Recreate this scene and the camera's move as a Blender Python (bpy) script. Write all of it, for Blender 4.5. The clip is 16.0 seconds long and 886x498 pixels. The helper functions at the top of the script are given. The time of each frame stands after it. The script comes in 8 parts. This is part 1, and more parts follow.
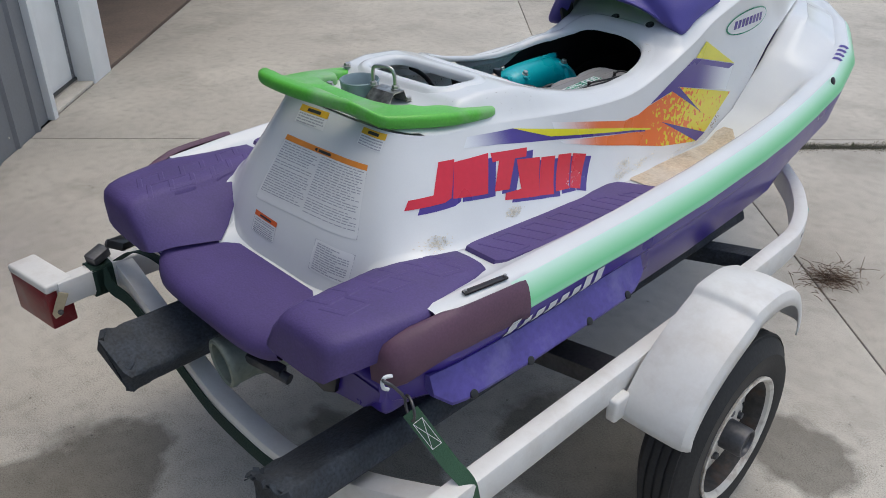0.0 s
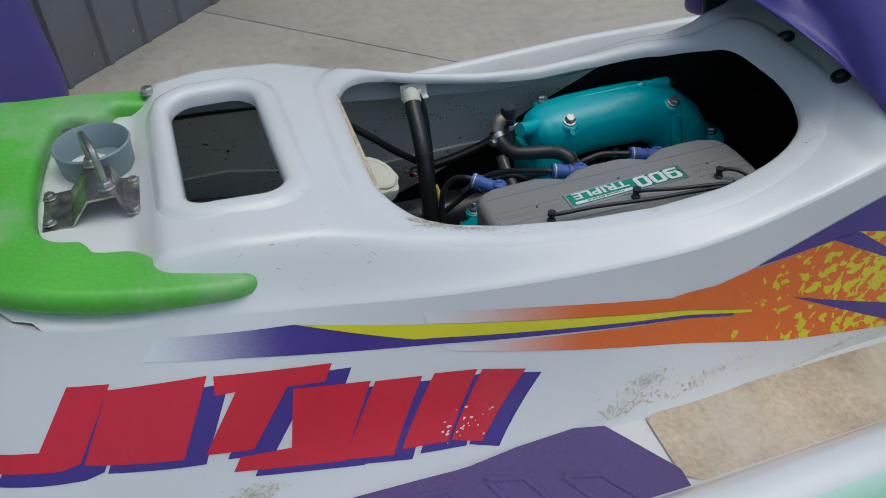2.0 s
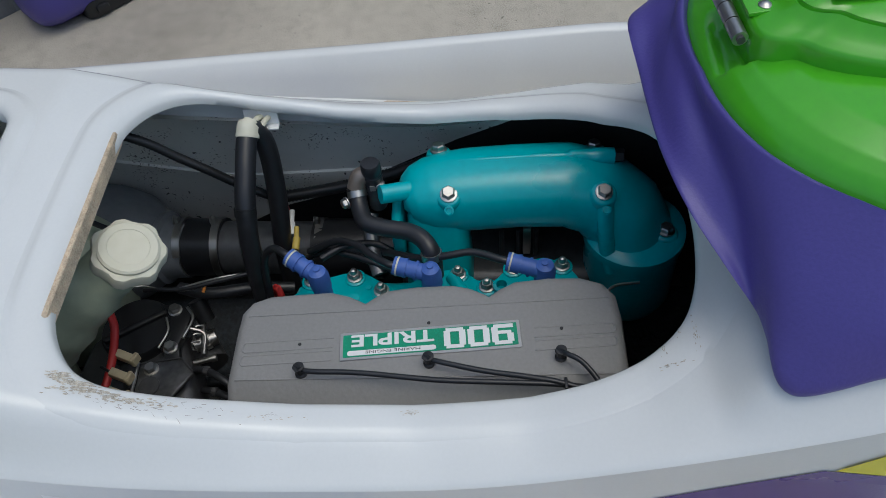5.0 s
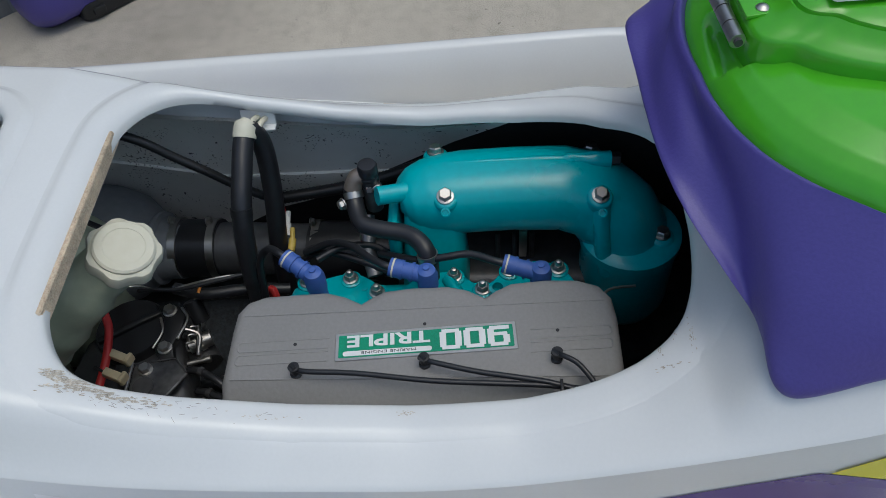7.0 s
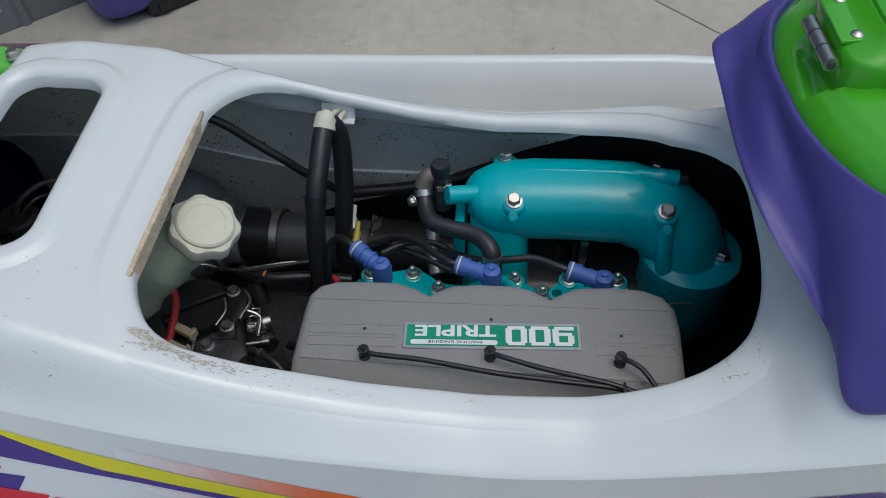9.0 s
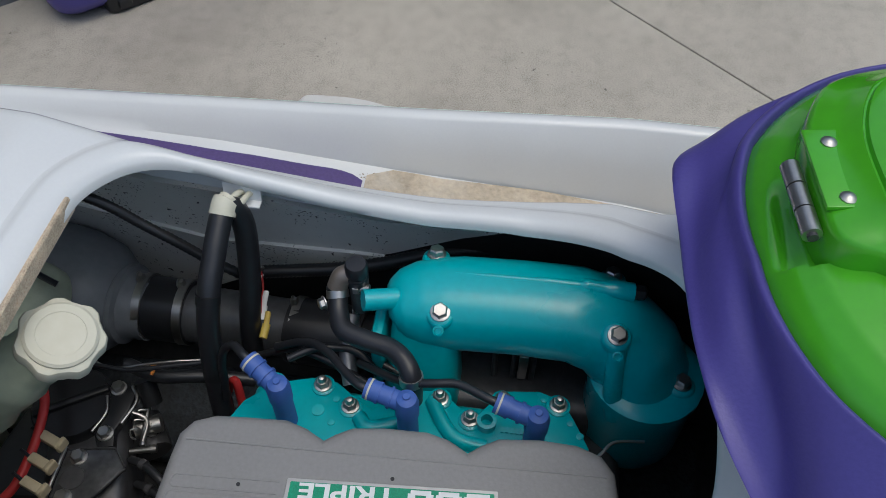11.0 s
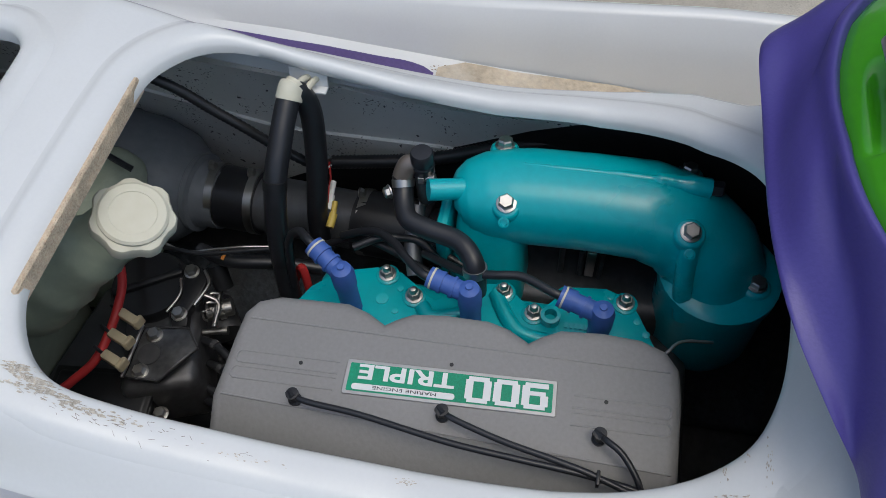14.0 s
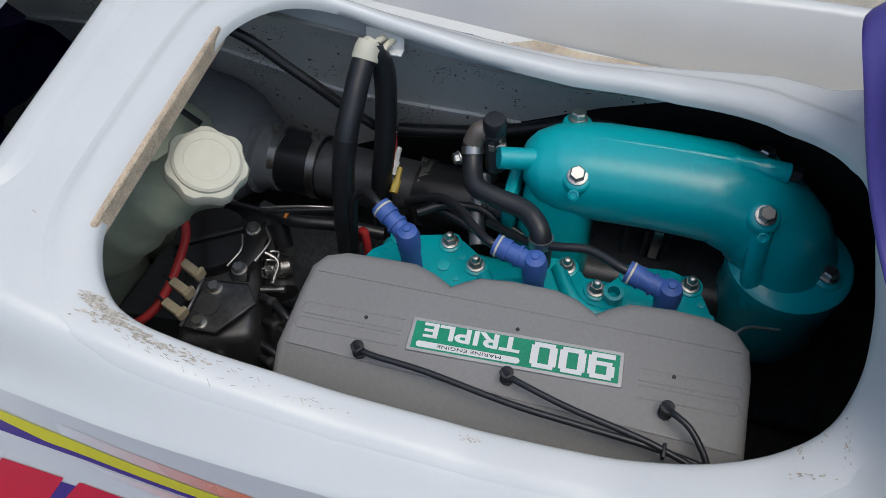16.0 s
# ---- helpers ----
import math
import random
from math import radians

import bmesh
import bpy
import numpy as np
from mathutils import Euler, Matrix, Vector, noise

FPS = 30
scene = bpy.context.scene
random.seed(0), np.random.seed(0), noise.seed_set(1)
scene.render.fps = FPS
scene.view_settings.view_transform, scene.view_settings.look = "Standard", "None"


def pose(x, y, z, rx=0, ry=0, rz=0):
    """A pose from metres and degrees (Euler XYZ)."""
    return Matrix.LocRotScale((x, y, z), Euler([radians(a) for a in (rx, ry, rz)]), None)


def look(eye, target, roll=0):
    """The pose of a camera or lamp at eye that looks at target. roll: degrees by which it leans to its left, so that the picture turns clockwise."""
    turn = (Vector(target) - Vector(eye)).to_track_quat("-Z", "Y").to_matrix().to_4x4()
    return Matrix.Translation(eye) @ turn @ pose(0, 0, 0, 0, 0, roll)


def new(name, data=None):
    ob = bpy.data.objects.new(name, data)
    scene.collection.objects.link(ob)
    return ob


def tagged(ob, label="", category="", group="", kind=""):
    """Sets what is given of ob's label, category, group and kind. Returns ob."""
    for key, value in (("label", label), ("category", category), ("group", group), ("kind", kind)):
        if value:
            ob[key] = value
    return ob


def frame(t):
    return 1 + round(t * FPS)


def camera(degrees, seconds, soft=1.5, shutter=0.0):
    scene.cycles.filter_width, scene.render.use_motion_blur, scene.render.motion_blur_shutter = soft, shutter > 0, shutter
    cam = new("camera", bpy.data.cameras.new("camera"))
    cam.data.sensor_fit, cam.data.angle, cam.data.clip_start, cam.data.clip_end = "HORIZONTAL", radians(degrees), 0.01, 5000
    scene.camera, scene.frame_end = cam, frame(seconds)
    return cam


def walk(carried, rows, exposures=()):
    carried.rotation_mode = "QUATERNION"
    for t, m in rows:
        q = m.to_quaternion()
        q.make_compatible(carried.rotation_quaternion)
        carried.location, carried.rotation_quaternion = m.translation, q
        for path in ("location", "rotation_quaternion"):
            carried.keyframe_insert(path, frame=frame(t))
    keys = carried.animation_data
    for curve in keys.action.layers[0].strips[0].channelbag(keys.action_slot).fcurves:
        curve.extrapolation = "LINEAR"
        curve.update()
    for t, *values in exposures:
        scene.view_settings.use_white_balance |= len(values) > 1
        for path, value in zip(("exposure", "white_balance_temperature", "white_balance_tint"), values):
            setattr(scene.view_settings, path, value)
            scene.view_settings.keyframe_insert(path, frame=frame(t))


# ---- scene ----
cam = camera(58.2, 16.0, soft=0.8)
PATH = [
    (0, (1.341, -0.012, 1.61), (0.109, 1.208, 0.614), 0.4),
    (0.5, (1.24, 0.285, 1.592), (-0.057, 1.351, 0.506), -1.0),
    (1, (1.132, 0.66, 1.572), (-0.208, 1.546, 0.379), -2.1),
    (1.5, (1.055, 1.03, 1.576), (-0.409, 1.62, 0.348), -1.2),
    (2, (0.859, 1.293, 1.544), (-0.619, 1.701, 0.259), -2.7),
    (2.5, (0.661, 1.483, 1.565), (-0.817, 1.781, 0.251), -3.1),
    (3, (0.571, 1.716, 1.558), (-0.877, 1.765, 0.179), -3.2),
    (3.5, (0.539, 1.817, 1.558), (-0.8, 1.715, 0.077), -4.4),
    (4, (0.537, 1.826, 1.564), (-0.766, 1.679, 0.053), -5.7),
    (4.5, (0.514, 1.83, 1.564), (-0.755, 1.677, 0.026), -6.6),
    (5, (0.503, 1.841, 1.576), (-0.743, 1.699, 0.018), -6.8),
    (5.2, (0.504, 1.836, 1.573), (-0.746, 1.722, 0.016), -5.9),
    (7.5, (0.507, 1.842, 1.572), (-0.758, 1.698, 0.03), -5.8),
    (8, (0.509, 1.855, 1.567), (-0.76, 1.647, 0.035), -5.1),
    (8.5, (0.528, 1.827, 1.564), (-0.735, 1.534, 0.041), -6.0),
    (9, (0.547, 1.789, 1.575), (-0.754, 1.606, 0.067), -2.7),
    (9.5, (0.505, 1.811, 1.576), (-0.828, 1.744, 0.086), -0.5),
    (9.7, (0.459, 1.828, 1.573), (-0.873, 1.785, 0.082), 0.3),
    (11.8, (0.334, 1.846, 1.539), (-0.846, 1.576, -0.053), -2.0),
    (12, (0.339, 1.848, 1.534), (-0.806, 1.56, -0.08), -3.1),
    (12.5, (0.347, 1.856, 1.527), (-0.731, 1.539, -0.127), -5.5),
    (13, (0.35, 1.859, 1.527), (-0.719, 1.532, -0.132), -6.2),
    (13.5, (0.346, 1.853, 1.527), (-0.72, 1.535, -0.135), -5.7),
    (14, (0.346, 1.854, 1.527), (-0.722, 1.537, -0.134), -5.5),
    (14.5, (0.349, 1.851, 1.525), (-0.716, 1.527, -0.137), -5.6),
    (15, (0.35, 1.855, 1.523), (-0.703, 1.511, -0.142), -5.7),
    (15.5, (0.355, 1.841, 1.521), (-0.691, 1.482, -0.145), -5.4),
    (16, (0.377, 1.825, 1.508), (-0.666, 1.433, -0.153), -5.1),
]
walk(cam, [(t, look(eye, target, roll)) for t, eye, target, roll in PATH], [(0, -0.10, 6400, 6), (1, -0.22, 6300, 6), (1.5, -0.33, 6280, 4), (2.5, -0.52, 6200, 1), (4.5, -0.40, 6200, 2), (9.7, -0.40, 6200, 2), (12, -0.24, 6350, 5), (16, -0.24, 6350, 5)])

# ---- world, sun and exposure ----
world = bpy.data.worlds.new("overcast_sky")
scene.world = world
world.use_nodes = True
wn = world.node_tree
sky = wn.nodes.new("ShaderNodeTexSky")
sky.sky_type, sky.sun_disc = "NISHITA", False
sky.sun_elevation, sky.sun_rotation = radians(78), radians(20)
sky.air_density, sky.dust_density = 1.0, 4.0
wn.links.new(sky.outputs[0], wn.nodes["Background"].inputs[0])
wn.nodes["Background"].inputs[1].default_value = 0.19
sun_data = bpy.data.lights.new("sun", "SUN")
sun_data.energy, sun_data.angle, sun_data.color = 0.42, radians(50), (0.97, 0.97, 0.95)
sun = new("sun", sun_data)
sun.matrix_world = look((0.6, 3.4, 6.6), (0, 1.5, 0.6))


# ---- materials ----
def mat(name, base, rough=0.5, metal=0.0, var=0.12, scale=6.0, fine=80.0, bump=0.05, dirt=None, dirt_amount=0.5, dirt_scale=3.0, coat=0.0, spec=0.5):
    """A surface with variation at two scales, and dirt in patches where it has any."""
    m = bpy.data.materials.new(name)
    m.use_nodes = True
    nt = m.node_tree
    bsdf = nt.nodes["Principled BSDF"]
    N = lambda kind: nt.nodes.new(kind)
    co = N("ShaderNodeTexCoord")
    big, small = N("ShaderNodeTexNoise"), N("ShaderNodeTexNoise")
    big.inputs["Scale"].default_value, big.inputs["Detail"].default_value = scale, 5
    small.inputs["Scale"].default_value, small.inputs["Detail"].default_value = fine, 3
    for n in (big, small):
        nt.links.new(co.outputs["Object"], n.inputs["Vector"])
    ramp = N("ShaderNodeValToRGB")
    lo = [c * (1 - var) for c in base]
    hi = [min(1, c * (1 + var)) for c in base]
    ramp.color_ramp.elements[0].position, ramp.color_ramp.elements[1].position = 0.3, 0.7
    ramp.color_ramp.elements[0].color, ramp.color_ramp.elements[1].color = (*lo, 1), (*hi, 1)
    nt.links.new(big.outputs["Fac"], ramp.inputs["Fac"])
    col = ramp.outputs["Color"]
    grain = N("ShaderNodeMix")
    grain.data_type, grain.blend_type = "RGBA", "OVERLAY"
    grain.inputs["Factor"].default_value = min(1.0, var * 2)
    nt.links.new(col, grain.inputs["A"])
    nt.links.new(small.outputs["Fac"], grain.inputs["B"])
    col = grain.outputs["Result"]
    if dirt:
        dn = N("ShaderNodeTexNoise")
        dn.inputs["Scale"].default_value, dn.inputs["Detail"].default_value, dn.inputs["Roughness"].default_value = dirt_scale, 8, 0.65
        nt.links.new(co.outputs["Object"], dn.inputs["Vector"])
        dr = N("ShaderNodeValToRGB")
        dr.color_ramp.elements[0].position, dr.color_ramp.elements[1].position = 0.50, 0.72
        dr.color_ramp.elements[1].color = (dirt_amount, dirt_amount, dirt_amount, 1)
        nt.links.new(dn.outputs["Fac"], dr.inputs["Fac"])
        mx = N("ShaderNodeMix")
        mx.data_type = "RGBA"
        nt.links.new(dr.outputs["Color"], mx.inputs["Factor"])
        nt.links.new(col, mx.inputs["A"])
        mx.inputs["B"].default_value = (*dirt, 1)
        col = mx.outputs["Result"]
    nt.links.new(col, bsdf.inputs["Base Color"])
    rr = N("ShaderNodeMapRange")
    rr.inputs["To Min"].default_value, rr.inputs["To Max"].default_value = max(0.03, rough - 0.1), min(1, rough + 0.1)
    nt.links.new(big.outputs["Fac"], rr.inputs["Value"])
    nt.links.new(rr.outputs["Result"], bsdf.inputs["Roughness"])
    bsdf.inputs["Metallic"].default_value = metal
    bsdf.inputs["Coat Weight"].default_value = coat
    bsdf.inputs["Specular IOR Level"].default_value = spec
    if bump:
        bn = N("ShaderNodeBump")
        bn.inputs["Strength"].default_value, bn.inputs["Distance"].default_value = bump, 0.004
        nt.links.new(small.outputs["Fac"], bn.inputs["Height"])
        nt.links.new(bn.outputs["Normal"], bsdf.inputs["Normal"])
    return m


M = {}
M["gelcoat"] = mat("white_gelcoat", (0.70, 0.715, 0.71), 0.22, var=0.03, fine=300, bump=0.006, coat=0.3)
M["liner"] = mat("raw_fibreglass", (0.84, 0.84, 0.80), 0.6, var=0.05, scale=9, fine=60, bump=0.10, dirt=(0.74, 0.71, 0.66), dirt_amount=0.5, dirt_scale=5)
def speckle(m, scale, lo, hi, ink=(0.02, 0.02, 0.02)):
    """Scattered dark spatters over a surface, thicker in some patches."""
    nt = m.node_tree
    bsdf = nt.nodes["Principled BSDF"]
    src = bsdf.inputs["Base Color"].links[0].from_socket
    co, a, b, ad, mr, mx = [nt.nodes.new("ShaderNode" + k) for k in ("TexCoord", "TexNoise", "TexNoise", "Math", "MapRange", "Mix")]
    a.inputs["Scale"].default_value, a.inputs["Detail"].default_value = scale, 3
    b.inputs["Scale"].default_value = scale / 12
    ad.operation, ad.inputs[1].default_value = "MULTIPLY_ADD", 0.45
    for n in (a, b):
        nt.links.new(co.outputs["Object"], n.inputs["Vector"])
    nt.links.new(b.outputs["Fac"], ad.inputs[0])
    nt.links.new(a.outputs["Fac"], ad.inputs[2])
    nt.links.new(ad.outputs[0], mr.inputs["Value"])
    mr.inputs["From Min"].default_value, mr.inputs["From Max"].default_value = lo, hi
    mx.data_type = "RGBA"
    nt.links.new(mr.outputs["Result"], mx.inputs["Factor"])
    nt.links.new(src, mx.inputs["A"])
    mx.inputs["B"].default_value = (*ink, 1)
    nt.links.new(mx.outputs["Result"], bsdf.inputs["Base Color"])


speckle(M["liner"], 260, 0.90, 0.95, (0.06, 0.06, 0.06))
speckle(M["liner"], 95, 0.93, 0.97, (0.05, 0.05, 0.05))
# near-black that puts the shade inside the bow into the colour
M["cavity"] = mat("bow_shade_black", (0.012, 0.012, 0.013), 0.9, var=0.3, bump=0.1)
M["purple_hull"] = mat("purple_hull_paint", (0.045, 0.022, 0.24), 0.3, var=0.1, bump=0.01, coat=0.2)
M["purple_pad"] = mat("purple_foam_pad", (0.082, 0.054, 0.185), 0.62, var=0.12, scale=9, fine=220, bump=0.12)
M["purple_vinyl"] = mat("purple_vinyl", (0.072, 0.058, 0.275), 0.40, var=0.06, fine=350, bump=0.08)
M["maroon"] = mat("sun_faded_rubber", (0.115, 0.055, 0.09), 0.55, var=0.12, fine=200, bump=0.06)
M["mint"] = mat("mint_stripe", (0.30, 0.66, 0.44), 0.35, var=0.06, bump=0.01)
def across_print(m, stops):
    """Lays a printed colour run over the material, along the mesh's 'across' value."""
    nt = m.node_tree
    at, ramp = nt.nodes.new("ShaderNodeAttribute"), nt.nodes.new("ShaderNodeValToRGB")
    at.attribute_name = "across"
    while len(ramp.color_ramp.elements) < len(stops):
        ramp.color_ramp.elements.new(0.5)
    for e, (p, c) in zip(ramp.color_ramp.elements, stops):
        e.position, e.color = p, (*c, 1)
    nt.links.new(at.outputs["Fac"], ramp.inputs["Fac"])
    nt.links.new(ramp.outputs["Color"], nt.nodes["Principled BSDF"].inputs["Base Color"])


across_print(M["mint"], [(0.0, (0.30, 0.63, 0.42)), (0.3, (0.20, 0.62, 0.30)), (0.6, (0.34, 0.70, 0.44)), (1.0, (0.58, 0.79, 0.68))])
M["green_plastic"] = mat("bright_green_plastic", (0.11, 0.47, 0.05), 0.4, var=0.10, fine=200, bump=0.03, dirt=(0.33, 0.47, 0.30), dirt_amount=0.65, dirt_scale=7)
M["green_lid"] = mat("glossy_green_plastic", (0.075, 0.41, 0.014), 0.22, var=0.05, bump=0.01, coat=0.3)
M["teal"] = mat("teal_engine_paint", (0.008, 0.40, 0.44), 0.3, var=0.06, fine=120, bump=0.03, coat=0.2)
M["cover_grey"] = mat("grey_cast_cover", (0.245, 0.24, 0.235), 0.55, var=0.06, fine=260, bump=0.08)
M["black_rubber"] = mat("black_rubber", (0.017, 0.018, 0.021), 0.34, var=0.15, bump=0.03)
M["black_plastic"] = mat("black_plastic", (0.012, 0.0125, 0.014), 0.4, var=0.1, bump=0.02)
M["dark_metal"] = mat("dark_cast_metal", (0.10, 0.10, 0.105), 0.45, 0.6, var=0.2, fine=90, bump=0.1)
M["steel"] = mat("bright_steel", (0.46, 0.45, 0.43), 0.36, 1.0, var=0.1, bump=0.02)
M["blue_boot"] = mat("blue_rubber", (0.055, 0.125, 0.41), 0.5, var=0.08, bump=0.03)
M["cream_cap"] = mat("cream_plastic", (0.62, 0.60, 0.48), 0.5, var=0.05, bump=0.03)
M["tank"] = mat("translucent_green_plastic", (0.47, 0.52, 0.38), 0.45, var=0.08, bump=0.02)
M["concrete"] = mat("concrete", (0.50, 0.465, 0.40), 0.85, var=0.14, scale=1.3, fine=170, bump=0.35, dirt=(0.29, 0.265, 0.22), dirt_amount=0.7, dirt_scale=1.9)
speckle(M["concrete"], 45, 0.96, 1.02, (0.16, 0.15, 0.13))
speckle(M["concrete"], 190, 0.90, 0.99, (0.24, 0.225, 0.195))
speckle(M["concrete"], 240, 0.70, 1.05, (0.27, 0.245, 0.20))


def damp_and_shade(m, spots):
    """Damp stains on the concrete, with ragged edges; shade under the trailer painted in."""
    nt = m.node_tree
    bsdf = nt.nodes["Principled BSDF"]
    src = bsdf.inputs["Base Color"].links[0].from_socket
    co, nz = nt.nodes.new("ShaderNodeTexCoord"), nt.nodes.new("ShaderNodeTexNoise")
    nz.inputs["Scale"].default_value, nz.inputs["Detail"].default_value = 4.5, 6
    nt.links.new(co.outputs["Object"], nz.inputs["Vector"])
    for x, y, r in spots:
        d, ad, mr, mx = [nt.nodes.new("ShaderNode" + k) for k in ("VectorMath", "Math", "MapRange", "Mix")]
        d.operation = "DISTANCE"
        d.inputs[1].default_value = (x, y, 0)
        nt.links.new(co.outputs["Object"], d.inputs[0])
        ad.operation, ad.inputs[1].default_value = "MULTIPLY_ADD", 0.5
        nt.links.new(nz.outputs["Fac"], ad.inputs[0])
        nt.links.new(d.outputs["Value"], ad.inputs[2])
        nt.links.new(ad.outputs[0], mr.inputs["Value"])
        mr.inputs["From Min"].default_value, mr.inputs["From Max"].default_value = r + 0.25, r + 0.19
        mx.data_type, mx.blend_type = "RGBA", "MULTIPLY"
        nt.links.new(mr.outputs["Result"], mx.inputs["Factor"])
        nt.links.new(src, mx.inputs["A"])
        mx.inputs["B"].default_value = (0.46, 0.455, 0.44, 1)
        src = mx.outputs["Result"]
    nt.links.new(src, bsdf.inputs["Base Color"])


damp_and_shade(M["concrete"], ((-0.42, 0.38, 0.28), (0.05, 0.95, 0.25), (0.45, 1.45, 0.30), (0.86, 1.86, 0.19)))
M["joint_dirt"] = mat("joint_dirt", (0.045, 0.04, 0.03), 0.95, var=0.3, bump=0.3)
M["siding"] = mat("grey_metal_siding", (0.165, 0.175, 0.19), 0.45, var=0.06, bump=0.02)
M["white_paint"] = mat("white_trailer_paint", (0.72, 0.71, 0.68), 0.4, var=0.05, fine=120, bump=0.03, dirt=(0.40, 0.33, 0.25), dirt_amount=0.3, dirt_scale=9)
M["white_trim"] = mat("white_trim_paint", (0.76, 0.78, 0.78), 0.45, var=0.04, bump=0.02)
M["tyre"] = mat("tyre_rubber", (0.022, 0.022, 0.022), 0.7, var=0.2, fine=120, bump=0.2)
M["bunk_carpet"] = mat("worn_black_carpet", (0.036, 0.043, 0.052), 0.8, var=0.4, scale=14, fine=150, bump=0.6, dirt=(0.10, 0.10, 0.095), dirt_amount=0.35, dirt_scale=9)
M["strap"] = mat("dark_green_webbing", (0.045, 0.11, 0.06), 0.8, var=0.15, fine=400, bump=0.4)
M["strap_dark"] = mat("blackish_green_webbing", (0.012, 0.035, 0.025), 0.8, var=0.2, fine=400, bump=0.4)
M["red_lens"] = mat("red_lens", (0.19, 0.016, 0.02), 0.32, var=0.12, scale=14, bump=0.0, dirt=(0.22, 0.12, 0.11), dirt_amount=0.6, dirt_scale=18)

M["label_white"] = mat("printed_vinyl", (0.74, 0.75, 0.74), 0.45, var=0.03, bump=0.0)
M["bilge"] = mat("dark_bilge", (0.055, 0.055, 0.055), 0.6, var=0.3, scale=7, bump=0.1, dirt=(0.16, 0.15, 0.13), dirt_amount=0.5, dirt_scale=6)
M["label_orange"] = mat("orange_print", (0.78, 0.27, 0.04), 0.45, var=0.05, bump=0.0)
M["label_yellow"] = mat("yellow_print", (0.74, 0.44, 0.03), 0.45, var=0.05, bump=0.0)
M["print_black"] = mat("black_print", (0.03, 0.03, 0.035), 0.5, var=0.1, bump=0.0)
M["print_grey"] = mat("fine_grey_print", (0.38, 0.39, 0.42), 0.5, var=0.1, bump=0.0)
M["print_red"] = mat("red_vinyl", (0.62, 0.012, 0.035), 0.3, var=0.06, bump=0.0, coat=0.2)
M["print_purple"] = mat("purple_vinyl_graphic", (0.055, 0.028, 0.24), 0.3, var=0.06, bump=0.0, coat=0.2)
M["print_yellow"] = mat("yellow_vinyl_graphic", (0.72, 0.66, 0.015), 0.3, var=0.05, bump=0.0, coat=0.2)
M["badge_green"] = mat("green_badge_enamel", (0.005, 0.25, 0.13), 0.3, var=0.25, fine=900, bump=0.05)
M["red_wire"] = mat("red_wire", (0.50, 0.03, 0.03), 0.45, var=0.08, bump=0.02)
M["beige"] = mat("beige_plastic", (0.50, 0.42, 0.27), 0.55, var=0.1, bump=0.03)
M["foam"] = mat("tan_foam_strip", (0.62, 0.50, 0.36), 0.9, var=0.25, scale=60, fine=500, bump=0.6)
M["grey_pvc"] = mat("grey_blue_pvc", (0.22, 0.29, 0.31), 0.4, var=0.05, bump=0.01)
M["muffler_grey"] = mat("dark_grey_moulding", (0.20, 0.215, 0.235), 0.42, var=0.1, bump=0.03)
M["box_grey"] = mat("charcoal_moulding", (0.065, 0.07, 0.075), 0.45, var=0.1, bump=0.03)
M["sponson"] = mat("scuffed_violet_plastic", (0.085, 0.065, 0.28), 0.4, var=0.15, scale=9, bump=0.03, dirt=(0.22, 0.2, 0.42), dirt_amount=0.5, dirt_scale=12)
M["nozzle"] = mat("grey_green_cast_alloy", (0.23, 0.26, 0.22), 0.6, 0.3, var=0.15, bump=0.12)

# ---- helpers of this scene ----
def part(name, bm, material, parent=None, label="", sharp=35, smooth=True):
    """Links a bmesh, given in world metres, as one mesh object under a thing or a part."""
    me = bpy.data.meshes.new(name)
    bmesh.ops.recalc_face_normals(bm, faces=bm.faces)
    for f in bm.faces:
        f.smooth = smooth
    bm.to_mesh(me)
    bm.free()
    if smooth:
        me.set_sharp_from_angle(angle=radians(sharp))
    me.materials.append(M[material] if isinstance(material, str) else material)
    ob = new(name, me)
    if parent is not None:
        ob.parent = parent
        ob.matrix_parent_inverse = parent.matrix_basis.inverted() if parent.parent is None else Matrix.Identity(4)
    if label:
        tagged(ob, label)
    return ob


def thing(name, at, label, category, group="", kind=""):
    """An Empty at the thing's base, which carries its parts."""
    ob = new(name)
    ob.matrix_basis = Matrix.Translation(at)
    ob.empty_display_size = 0.05
    return tagged(ob, label, category, group, kind)


def curve3(pts, n=8, closed=False):
    """Catmull-Rom points through pts, n to a stretch."""
    p = [Vector(q) for q in pts]
    out = []
    m = len(p) if closed else len(p) - 1
    for i in range(m):
        if closed:
            a, b, c, d = p[i - 1], p[i], p[(i + 1) % len(p)], p[(i + 2) % len(p)]
        else:
            b, c = p[i], p[i + 1]
            a = p[i - 1] if i else b * 2 - c
            d = p[i + 2] if i + 2 < len(p) else c * 2 - b
        for k in range(n):
            t = k / n
            out.append(0.5 * ((2 * b) + (c - a) * t + (2 * a - 5 * b + 4 * c - d) * t * t + (3 * b - a - 3 * c + d) * t ** 3))
    if not closed:
        out.append(p[-1])
    return out


def loft(bm, rings, closed=False, cap=False):
    """Quads between rings of equally many points."""
    vs = [[bm.verts.new(q) for q in r] for r in rings]
    n = len(vs[0])
    for a, b in zip(vs[:-1], vs[1:]):
        for i in range(n if closed else n - 1):
            j = (i + 1) % n
            bm.faces.new((a[i], a[j], b[j], b[i]))
    if cap:
        bm.faces.new(list(reversed(vs[0])))
        bm.faces.new(vs[-1])
    return vs


